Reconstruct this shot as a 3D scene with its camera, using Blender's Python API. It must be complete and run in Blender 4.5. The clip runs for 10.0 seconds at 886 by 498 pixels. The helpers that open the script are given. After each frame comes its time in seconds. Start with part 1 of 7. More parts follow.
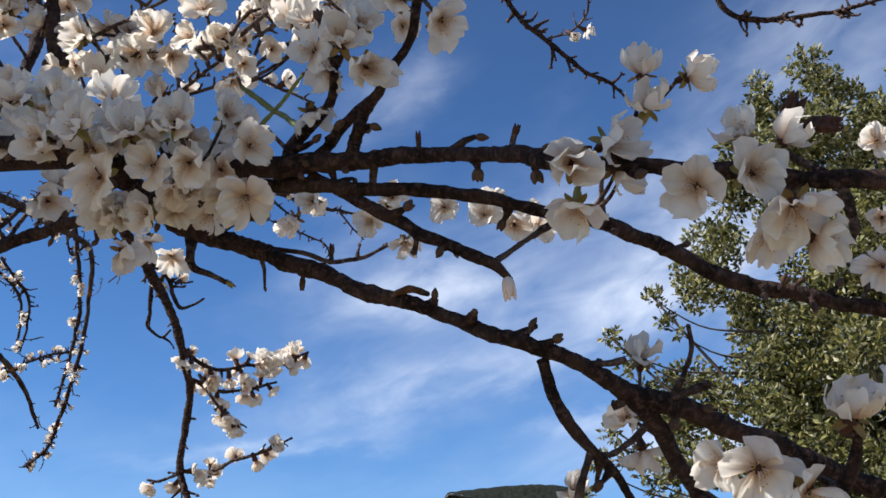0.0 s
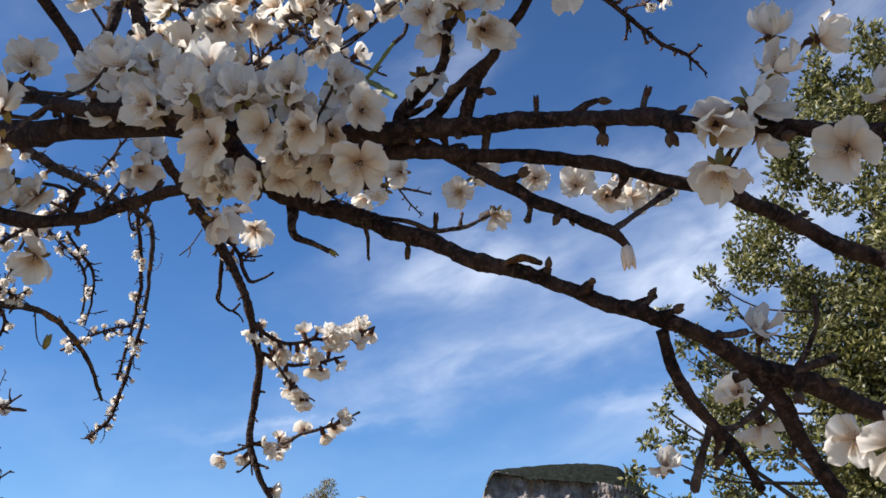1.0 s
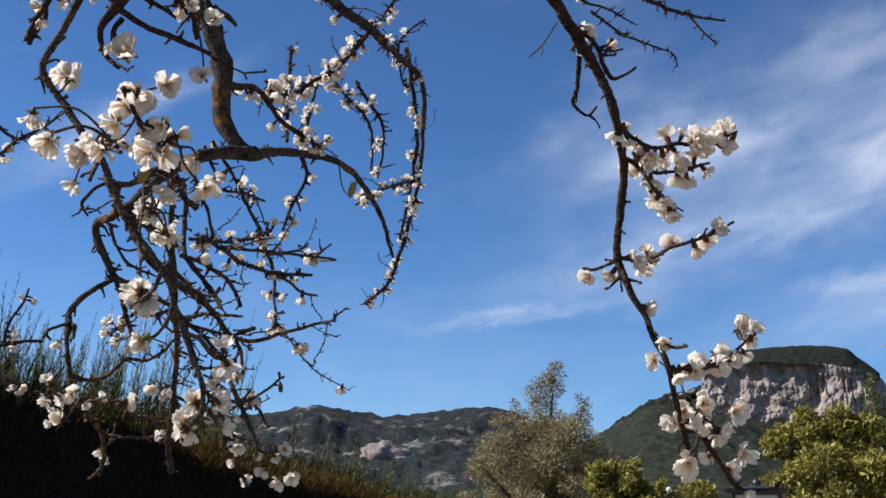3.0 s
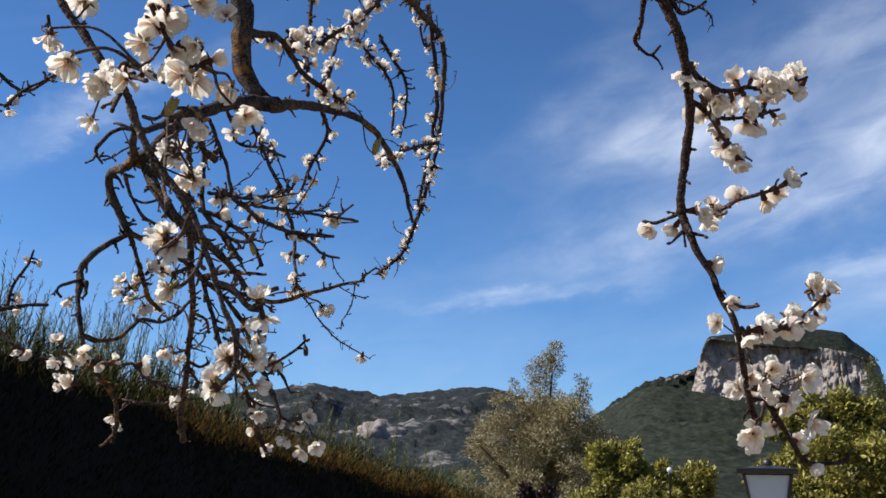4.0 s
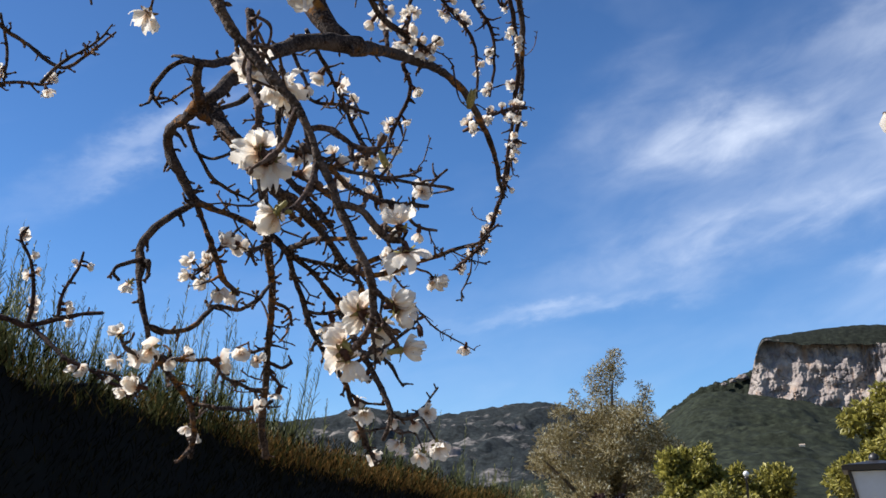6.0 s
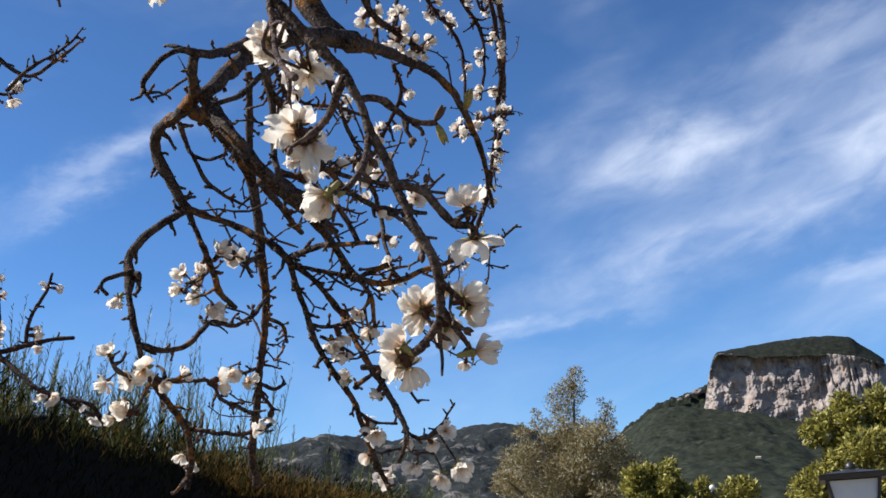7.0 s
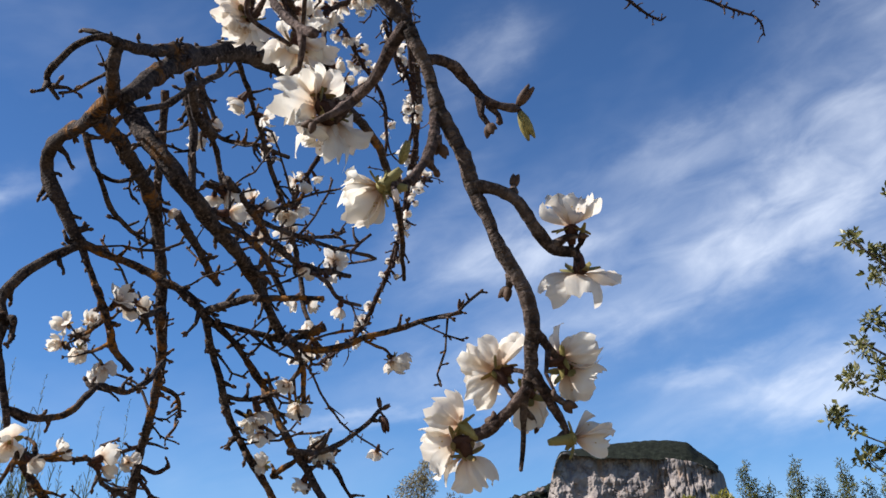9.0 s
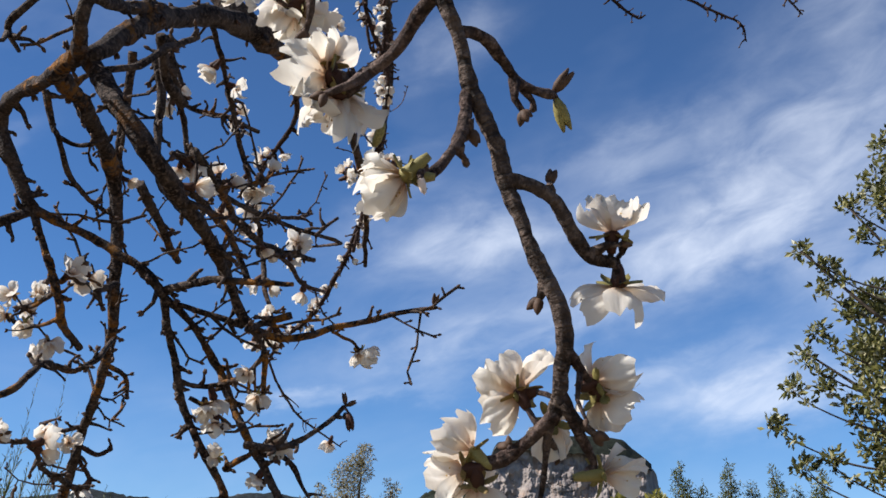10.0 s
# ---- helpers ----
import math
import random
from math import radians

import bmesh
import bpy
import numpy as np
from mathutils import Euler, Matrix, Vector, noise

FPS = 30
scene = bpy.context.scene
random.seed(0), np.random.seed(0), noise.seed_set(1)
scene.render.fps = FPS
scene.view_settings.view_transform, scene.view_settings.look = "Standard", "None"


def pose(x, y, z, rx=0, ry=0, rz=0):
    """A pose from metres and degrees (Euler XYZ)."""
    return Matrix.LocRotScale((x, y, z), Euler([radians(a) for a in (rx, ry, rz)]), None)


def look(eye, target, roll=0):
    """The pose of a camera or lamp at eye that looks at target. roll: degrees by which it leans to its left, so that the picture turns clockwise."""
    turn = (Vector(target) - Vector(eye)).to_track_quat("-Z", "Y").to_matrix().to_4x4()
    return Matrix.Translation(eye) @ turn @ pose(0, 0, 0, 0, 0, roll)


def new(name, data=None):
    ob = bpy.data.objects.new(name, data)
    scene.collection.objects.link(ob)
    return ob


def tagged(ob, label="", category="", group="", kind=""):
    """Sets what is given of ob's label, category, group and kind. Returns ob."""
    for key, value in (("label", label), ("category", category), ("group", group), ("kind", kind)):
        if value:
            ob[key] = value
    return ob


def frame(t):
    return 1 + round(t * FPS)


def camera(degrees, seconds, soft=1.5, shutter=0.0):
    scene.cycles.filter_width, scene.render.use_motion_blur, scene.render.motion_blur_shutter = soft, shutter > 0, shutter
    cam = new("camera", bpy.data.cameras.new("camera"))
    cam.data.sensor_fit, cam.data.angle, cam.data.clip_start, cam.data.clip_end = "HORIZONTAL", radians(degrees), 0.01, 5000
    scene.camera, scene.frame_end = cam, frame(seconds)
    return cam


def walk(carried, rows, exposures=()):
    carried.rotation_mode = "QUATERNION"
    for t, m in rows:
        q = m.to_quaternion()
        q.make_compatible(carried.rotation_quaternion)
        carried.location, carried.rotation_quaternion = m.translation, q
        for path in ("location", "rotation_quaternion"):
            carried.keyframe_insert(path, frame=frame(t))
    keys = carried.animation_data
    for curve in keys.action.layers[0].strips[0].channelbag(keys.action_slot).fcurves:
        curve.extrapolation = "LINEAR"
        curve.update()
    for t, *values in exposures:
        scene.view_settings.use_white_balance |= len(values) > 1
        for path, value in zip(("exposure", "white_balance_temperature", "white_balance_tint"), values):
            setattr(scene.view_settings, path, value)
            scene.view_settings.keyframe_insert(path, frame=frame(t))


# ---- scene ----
from mathutils.kdtree import KDTree

cam = camera(46.2, 10.0, 1.6)
PATH = [
    (0, (0.127, 0.139, 1.577), (0.006, 1.954, 2.407), -1.2),
    (0.5, (0.114, 0.148, 1.579), (-0.02, 1.966, 2.403), -1.0),
    (1, (0.089, 0.149, 1.577), (-0.123, 1.973, 2.37), 0.2),
    (1.5, (0.03, 0.163, 1.562), (-0.324, 1.984, 2.311), 1.5),
    (2, (-0.05, 0.2, 1.542), (-0.544, 2.012, 2.23), 1.3),
    (2.5, (-0.117, 0.256, 1.519), (-0.709, 2.06, 2.148), 1.2),
    (2.7, (-0.148, 0.268, 1.505), (-0.755, 2.073, 2.116), 1.2),
    (3.8, (-0.270, 0.378, 1.511), (-0.885, 2.201, 2.064), 2.4),
    (4, (-0.294, 0.395, 1.5), (-0.907, 2.217, 2.051), 2.1),
    (4.5, (-0.34, 0.449, 1.497), (-0.978, 2.265, 2.042), 2.0),
    (5, (-0.376, 0.534, 1.495), (-1.074, 2.324, 2.053), 2.4),
    (5.5, (-0.459, 0.64, 1.505), (-1.188, 2.414, 2.072), 1.8),
    (5.7, (-0.489, 0.670, 1.502), (-1.220, 2.442, 2.076), 0.7),
    (6.8, (-0.653, 0.751, 1.508), (-1.261, 2.555, 2.119), -3.1),
    (7, (-0.66, 0.775, 1.513), (-1.262, 2.578, 2.136), -2.9),
    (7.5, (-0.699, 0.816, 1.519), (-1.245, 2.621, 2.187), -3.3),
    (8, (-0.723, 0.875, 1.537), (-1.236, 2.665, 2.266), -2.1),
    (8.5, (-0.765, 0.927, 1.558), (-1.207, 2.72, 2.328), -1.3),
    (9, (-0.838, 0.960, 1.5635), (-1.154, 2.779, 2.3345), -2.1),
    (9.5, (-0.859, 0.985, 1.577), (-1.118, 2.817, 2.338), -0.9),
    (10, (-0.877, 1.01, 1.593), (-1.1, 2.852, 2.338), 0.4),
]
walk(cam, [(t, look(eye, target, roll)) for t, eye, target, roll in PATH], [(0.0, 0.74, 6250, 11), (1.5, 0.72, 6250, 11), (2.0, 0.74, 6250, 11), (2.5, 0.53, 6250, 11), (5.0, 0.68, 6250, 11), (7.5, 0.74, 6250, 11), (10.0, 0.59, 6250, 11)])

# ---- light ----
SUN_AZ, SUN_EL = 252.0, 42.0          # degrees clockwise from +y, and above the horizon
world = bpy.data.worlds.new("sky")
scene.world = world
world.use_nodes = True
wn, wl = world.node_tree.nodes, world.node_tree.links
wn.clear()


def wnode(kind, **sockets):
    n = wn.new(kind)
    for key, value in sockets.items():
        n.inputs[key.replace("_", " ")].default_value = value
    return n


def wmath(op, a, b=None, c=None):
    n = wn.new("ShaderNodeMath")
    n.operation = op
    for i, v in enumerate((a, b, c)):
        if v is None:
            continue
        if isinstance(v, (int, float)):
            n.inputs[i].default_value = v
        else:
            wl.new(v, n.inputs[i])
    return n.outputs[0]


sky = wn.new("ShaderNodeTexSky")
sky.sky_type = "NISHITA"
sky.sun_disc = False
sky.sun_elevation, sky.sun_rotation = radians(SUN_EL), radians(SUN_AZ)
sky.air_density, sky.dust_density, sky.ozone_density = 1.0, 0.5, 4.0
tc = wn.new("ShaderNodeTexCoord")
sep = wn.new("ShaderNodeSeparateXYZ")
wl.new(tc.outputs["Generated"], sep.inputs[0])
# high cirrus, laid out by compass bearing and height in degrees
bearing = wmath("MULTIPLY", wmath("ARCTAN2", sep.outputs[0], sep.outputs[1]), 57.296)
rise = wmath("MULTIPLY", wmath("ARCSINE", sep.outputs[2]), 57.296)
plane = wn.new("ShaderNodeCombineXYZ")
wl.new(bearing, plane.inputs[0]), wl.new(rise, plane.inputs[1])


def streaks(turn, scale, stretch, detail, rough, warp, shift):
    m = wn.new("ShaderNodeMapping")
    m.vector_type = "TEXTURE"
    m.inputs["Rotation"].default_value = (0, 0, radians(turn))
    m.inputs["Scale"].default_value = (stretch, 1, 1)
    m.inputs["Location"].default_value = shift
    wl.new(plane.outputs[0], m.inputs[0])
    n = wnode("ShaderNodeTexNoise", Scale=scale, Detail=detail, Roughness=rough, Distortion=warp)
    wl.new(m.outputs[0], n.inputs["Vector"])
    return n.outputs[0]


def unit(v):
    return wmath("MINIMUM", wmath("MAXIMUM", v, 0.0), 1.0)


# the drift that frays the edges of every cloud
drift_x = wmath("MULTIPLY_ADD", streaks(10, 0.20, 1.6, 5, 0.6, 0.0, (3, 7, 0)), 8.0, -4.0)
drift_y = wmath("MULTIPLY_ADD", streaks(10, 0.26, 2.2, 6, 0.62, 0.0, (9, 2, 0)), 4.6, -2.3)
cx, cy = wmath("ADD", bearing, drift_x), wmath("ADD", rise, drift_y)


def cloud(az, el, long, wide, tilt, thick):
    """One soft cirrus streak: centre, half length and half width in degrees, tilt, density."""
    c, s = math.cos(radians(tilt)), math.sin(radians(tilt))
    dx, dy = wmath("ADD", cx, -az), wmath("ADD", cy, -el)
    along = wmath("ADD", wmath("MULTIPLY", dx, c / long), wmath("MULTIPLY", dy, s / long))
    across = wmath("ADD", wmath("MULTIPLY", dx, -s / wide), wmath("MULTIPLY", dy, c / wide))
    d = wmath("ADD", wmath("MULTIPLY", along, along), wmath("MULTIPLY", across, across))
    return wmath("MULTIPLY", wmath("POWER", 2.718, wmath("MULTIPLY", d, -1.0)), thick)


CLOUDS = ((-5.4, 22.3, 4.6, 1.5, 10, 0.80), (-9.5, 24.6, 3.2, 2.0, 40, 0.24), (4.5, 27.0, 7.0, 1.2, 11, 0.32), (-4.5, 17.0, 10.0, 1.2, 12, 0.52),
          (-14.0, 13.5, 5.5, 0.42, 9, 0.45), (5.5, 15.2, 3.6, 0.8, 14, 0.60), (11.0, 13.7, 4.2, 1.7, 10, 1.15), (9.5, 21.6, 5.5, 1.7, 16, 0.66),
          (-38.0, 22.3, 6.0, 0.85, 32, 0.60), (-6.5, 33.3, 2.6, 1.5, 30, 0.36), (15.0, 25.0, 9.0, 3.6, 14, 0.62), (-1.0, 20.5, 11.0, 4.2, 14, 0.34),
          (17.0, 18.5, 4.0, 2.0, 10, 0.62), (5.0, 13.0, 9.0, 1.6, 6, 0.30), (12.0, 23.0, 6.0, 3.2, 20, 0.30), (20.0, 32.5, 7.0, 4.0, 15, 0.40))
banks = cloud(*CLOUDS[0])
for row in CLOUDS[1:]:
    banks = wmath("ADD", banks, cloud(*row))
fine = streaks(16, 0.50, 2.3, 8, 0.54, 0.5, (17, 4, 0))
broad = streaks(12, 0.085, 2.4, 5, 0.55, 0.3, (3.5, 11, 0))
# elsewhere thin veils drift over the whole sky
veil = wmath("MULTIPLY", unit(wmath("MULTIPLY_ADD", broad, 3.4, -1.75)), 0.26)
comb = unit(wmath("MULTIPLY_ADD", fine, 2.2, -0.55))
cover = wmath("MULTIPLY", unit(wmath("ADD", banks, veil)), wmath("MULTIPLY_ADD", comb, 0.78, 0.22))
cover = wmath("ADD", wmath("MULTIPLY", cover, 0.72), 0.042)
hue = wn.new("ShaderNodeHueSaturation")
hue.inputs["Hue"].default_value, hue.inputs["Saturation"].default_value, hue.inputs["Value"].default_value = 0.506, 1.33, 1.0
wl.new(sky.outputs[0], hue.inputs["Color"])
wl.new(wmath("MAXIMUM", wmath("MULTIPLY_ADD", sep.outputs[2], -1.05, 1.53), 0.85), hue.inputs["Value"])
mix = wn.new("ShaderNodeMix")
mix.data_type = "RGBA"
mix.inputs["B"].default_value = (8.8, 9.4, 10.4, 1)
wl.new(cover, mix.inputs["Factor"]), wl.new(hue.outputs[0], mix.inputs["A"])
bg = wnode("ShaderNodeBackground", Strength=0.07)
wl.new(mix.outputs["Result"], bg.inputs[0])
wo = wn.new("ShaderNodeOutputWorld")
wl.new(bg.outputs[0], wo.inputs[0])

sun = new("sun", bpy.data.lights.new("sun", "SUN"))
sun.data.energy, sun.data.angle, sun.data.color = 5.0, radians(0.53), (1.0, 0.95, 0.87)
_az, _el = radians(SUN_AZ), radians(SUN_EL)
sun.matrix_world = look((math.sin(_az) * math.cos(_el) * 30, math.cos(_az) * math.cos(_el) * 30, math.sin(_el) * 30), (0, 0, 0))

# ---- materials ----
def material(name):
    m = bpy.data.materials.new(name)
    m.use_nodes = True
    t = m.node_tree
    t.nodes.clear()
    return m, t.nodes, t.links


def out(n, l, shader):
    o = n.new("ShaderNodeOutputMaterial")
    l.new(shader, o.inputs[0])


def noise_tex(n, l, vec, scale, detail=4, rough=0.55, warp=0.0):
    x = n.new("ShaderNodeTexNoise")
    x.inputs["Scale"].default_value, x.inputs["Detail"].default_value = scale, detail
    x.inputs["Roughness"].default_value, x.inputs["Distortion"].default_value = rough, warp
    if vec:
        l.new(vec, x.inputs["Vector"])
    return x.outputs[0]


def ramp(n, l, fac, stops):
    r = n.new("ShaderNodeValToRGB")
    while len(r.color_ramp.elements) < len(stops):
        r.color_ramp.elements.new(0.5)
    for e, (p, c) in zip(r.color_ramp.elements, stops):
        e.position, e.color = p, (*c, 1)
    l.new(fac, r.inputs[0])
    return r.outputs[0]


def blend(n, l, fac, a, b, mode="MIX"):
    x = n.new("ShaderNodeMix")
    x.data_type, x.blend_type = "RGBA", mode
    for key, v in (("Factor", fac), ("A", a), ("B", b)):
        if isinstance(v, (int, float)):
            x.inputs[key].default_value = v
        elif isinstance(v, tuple):
            x.inputs[key].default_value = (*v, 1)
        else:
            l.new(v, x.inputs[key])
    return x.outputs["Result"]


def bump(n, l, height, strength, distance):
    b = n.new("ShaderNodeBump")
    b.inputs["Strength"].default_value, b.inputs["Distance"].default_value = strength, distance
    l.new(height, b.inputs["Height"])
    return b.outputs[0]


def surface(n, l, colour, rough, normal=None, spec=0.3):
    p = n.new("ShaderNodeBsdfPrincipled")
    if isinstance(colour, tuple):
        p.inputs["Base Color"].default_value = (*colour, 1)
    else:
        l.new(colour, p.inputs["Base Color"])
    p.inputs["Roughness"].default_value = rough
    p.inputs["Specular IOR Level"].default_value = spec
    if normal:
        l.new(normal, p.inputs["Normal"])
    return p.outputs[0]


def coords(n, which="Object"):
    return n.new("ShaderNodeTexCoord").outputs[which]


def bark_material(name, dark, mid, pale, lichen, ring, scars=0.75):
    m, n, l = material(name)
    at = coords(n)
    grain = noise_tex(n, l, at, 260, 6, 0.65)
    patch = noise_tex(n, l, at, 38, 3, 0.6, 0.4)
    lane = n.new("ShaderNodeMapping")
    lane.inputs["Scale"].default_value = (1.2, 360, 1)
    l.new(coords(n, "UV"), lane.inputs[0])
    rings = noise_tex(n, l, lane.outputs[0], 1.0, 2, 0.5, 0.15)
    col = ramp(n, l, grain, ((0.37, dark), (0.5, mid), (0.66, pale)))
    col = blend(n, l, ramp(n, l, rings, ((0.36, (scars, scars, scars)), (0.46, (0, 0, 0)))), col, dark)
    col = blend(n, l, ramp(n, l, patch, ((0.42, (0, 0, 0)), (0.7, (0.55, 0.55, 0.55)))), col, pale)
    moss = noise_tex(n, l, at, 55, 4, 0.7, 0.2)
    where = noise_tex(n, l, at, 7, 2, 0.5)
    both = n.new("ShaderNodeMath")
    both.operation = "MULTIPLY"
    l.new(ramp(n, l, moss, ((0.49, (0, 0, 0)), (0.6, (1, 1, 1)))), both.inputs[0])
    l.new(ramp(n, l, where, ((0.62 - lichen, (0, 0, 0)), (0.72 - lichen, (1, 1, 1)))), both.inputs[1])
    col = blend(n, l, both.outputs[0], col, (0.25, 0.105, 0.018))
    h = n.new("ShaderNodeMath")
    h.operation = "ADD"
    l.new(grain, h.inputs[0])
    l.new(noise_tex(n, l, at, ring, 2, 0.5), h.inputs[1])
    both_h = n.new("ShaderNodeMath")
    both_h.operation = "MULTIPLY_ADD"
    both_h.inputs[1].default_value = scars * 1.2
    l.new(rings, both_h.inputs[0]), l.new(h.outputs[0], both_h.inputs[2])
    out(n, l, surface(n, l, col, 0.85, bump(n, l, both_h.outputs[0], 1.0, 0.0035), 0.2))
    return m


BARK = bark_material("bark", (0.005, 0.0028, 0.002), (0.023, 0.011, 0.008), (0.105, 0.062, 0.048), -0.1, 140)
BARK_LICHEN = bark_material("lichen_bark", (0.004, 0.0025, 0.002), (0.022, 0.0125, 0.009), (0.15, 0.11, 0.088), 0.10, 140)
BARK_YOUNG = bark_material("young_bark", (0.012, 0.007, 0.0055), (0.045, 0.026, 0.021), (0.19, 0.135, 0.115), -0.05, 220)

# old bark of thick limbs, darkened to stand for the shade they hang in
BARK_OLD_SHADED = bark_material("old_shaded_bark", (0.006, 0.003, 0.0025), (0.022, 0.011, 0.0085), (0.075, 0.045, 0.035), -0.1, 110)
BARK_STEM = bark_material("stem_bark", (0.011, 0.007, 0.0055), (0.048, 0.032, 0.025), (0.19, 0.14, 0.115), -0.1, 200, 1.0)


def petal_material(name, base, edge):
    m, n, l = material(name)
    uv = coords(n, "UV")
    s = n.new("ShaderNodeSeparateXYZ")
    l.new(uv, s.inputs[0])
    stretch = n.new("ShaderNodeMapping")
    stretch.inputs["Scale"].default_value = (26, 2.0, 1)
    l.new(uv, stretch.inputs[0])
    veins = noise_tex(n, l, stretch.outputs[0], 1.0, 3, 0.5)
    col = ramp(n, l, s.outputs[1], ((0.0, (0.30, 0.15, 0.05)), (0.12, (0.52, 0.31, 0.17)), (0.32, base), (0.6, edge), (1.0, edge)))
    col = blend(n, l, ramp(n, l, veins, ((0.35, (0.0, 0.0, 0.0)), (0.8, (0.22, 0.22, 0.22)))), col, (0.82, 0.73, 0.68))
    info = n.new("ShaderNodeObjectInfo")
    col = blend(n, l, ramp(n, l, info.outputs["Random"], ((0, (0, 0, 0)), (1, (0.3, 0.3, 0.3)))), col, (0.84, 0.74, 0.67))
    front = surface(n, l, col, 0.6, bump(n, l, veins, 0.25, 0.0008), 0.25)
    back = n.new("ShaderNodeBsdfTranslucent")
    l.new(col, back.inputs[0])
    mx = n.new("ShaderNodeMixShader")
    mx.inputs[0].default_value = 0.46
    l.new(front, mx.inputs[1]), l.new(back.outputs[0], mx.inputs[2])
    out(n, l, mx.outputs[0])
    return m


PETAL = petal_material("petal", (0.80, 0.67, 0.52), (0.88, 0.835, 0.745))


def plain(name, colour, rough=0.7, scale=60.0, spread=0.35, spec=0.3):
    m, n, l = material(name)
    at = coords(n)
    g = noise_tex(n, l, at, scale, 4, 0.6)
    lo, hi = tuple(c * (1 - spread) for c in colour), tuple(min(1, c * (1 + spread)) for c in colour)
    out(n, l, surface(n, l, ramp(n, l, g, ((0.3, lo), (0.7, hi))), rough, bump(n, l, g, 0.3, 0.1 / scale), spec))
    return m


CALYX = plain("calyx", (0.055, 0.021, 0.012), 0.7, 420, 0.75)
SEPAL = plain("sepal", (0.25, 0.17, 0.06), 0.65, 300, 0.6)
CALYX_GREEN = plain("green_calyx", (0.23, 0.195, 0.065), 0.6, 300, 0.5)
FILAMENT = plain("filament", (0.75, 0.60, 0.50), 0.6, 300, 0.1)
ANTHER = plain("anther", (0.52, 0.32, 0.06), 0.7, 300, 0.3)
BUDSKIN = plain("bud_scale", (0.075, 0.042, 0.026), 0.7, 300, 0.5)
SHOOT = plain("green_shoot", (0.13, 0.15, 0.045), 0.6, 120, 0.3)


def leaf_material(name, stops, trans=0.3, rough=0.5, spec=0.35):
    m, n, l = material(name)
    geo = n.new("ShaderNodeNewGeometry")
    col = ramp(n, l, geo.outputs["Random Per Island"], stops)
    f = surface(n, l, col, rough, None, spec)
    b = n.new("ShaderNodeBsdfTranslucent")
    l.new(col, b.inputs[0])
    mx = n.new("ShaderNodeMixShader")
    mx.inputs[0].default_value = trans
    l.new(f, mx.inputs[1]), l.new(b.outputs[0], mx.inputs[2])
    out(n, l, mx.outputs[0])
    return m


LEAF_OAK = leaf_material("holm_leaf", ((0, (0.018, 0.022, 0.008)), (0.35, (0.075, 0.08, 0.024)), (0.7, (0.23, 0.22, 0.062)), (0.9, (0.38, 0.34, 0.15)), (1, (0.46, 0.46, 0.36))), 0.36)
LEAF_OLIVE = leaf_material("olive_leaf", ((0, (0.09, 0.068, 0.022)), (0.5, (0.25, 0.19, 0.075)), (0.85, (0.38, 0.325, 0.17)), (1, (0.62, 0.62, 0.50))))
LEAF_CITRUS = leaf_material("citrus_leaf", ((0, (0.06, 0.057, 0.014)), (0.45, (0.22, 0.20, 0.040)), (0.8, (0.39, 0.345, 0.07)), (1, (0.50, 0.44, 0.12))), 0.36)
LEAF_CYPRESS = leaf_material("cypress_spray", ((0, (0.04, 0.05, 0.013)), (0.6, (0.115, 0.125, 0.03)), (1, (0.27, 0.25, 0.07))), 0.15)
# hedge sprays: shade painted near black on the sides, sunlight as golden crest tips
LEAF_HEDGE_SHADED = leaf_material("shaded_hedge_spray", ((0, (0.003, 0.003, 0.001)), (0.6, (0.007, 0.007, 0.0025)), (0.9, (0.018, 0.016, 0.006)), (1, (0.035, 0.028, 0.009))), 0.05, 0.95, 0.02)
LEAF_TIP_SUNLIT = leaf_material("sunlit_hedge_tip", ((0, (0.03, 0.034, 0.010)), (0.6, (0.065, 0.065, 0.018)), (0.85, (0.14, 0.09, 0.024)), (1, (0.24, 0.13, 0.035))), 0.3, 0.8, 0.1)
LEAF_ORANGE_SUNLIT = leaf_material("sunlit_orange_tip", ((0, (0.08, 0.045, 0.012)), (0.5, (0.20, 0.105, 0.025)), (1, (0.34, 0.18, 0.05))), 0.3, 0.8, 0.1)
LEAF_RED = leaf_material("dark_red_leaf", ((0, (0.012, 0.006, 0.006)), (0.6, (0.035, 0.015, 0.014)), (1, (0.07, 0.03, 0.026))), 0.15)
# near-black colour that stands for the deep shade within the hedge
HEDGE_SHADE = plain("hedge_shade", (0.003, 0.003, 0.0015), 0.95, 9, 0.6)

# ---- the almond tree ----
def mesh_of(name, bm, *mats, smooth=True):
    me = bpy.data.meshes.new(name)
    bm.to_mesh(me)
    bm.free()
    for m in mats:
        me.materials.append(m)
    if smooth:
        me.shade_smooth()
    return me


def part(name, bm, mats, parent, label="", smooth=True):
    ob = new(name, mesh_of(name, bm, *(mats if isinstance(mats, tuple) else (mats,)), smooth=smooth))
    ob.parent = parent
    if label:
        ob["label"] = label
    return ob


def thing(name, label, category, at=(0, 0, 0), group="", kind=""):
    ob = new(name)
    ob.empty_display_size = 0.1
    ob.location = at
    return tagged(ob, label, category, group, kind)


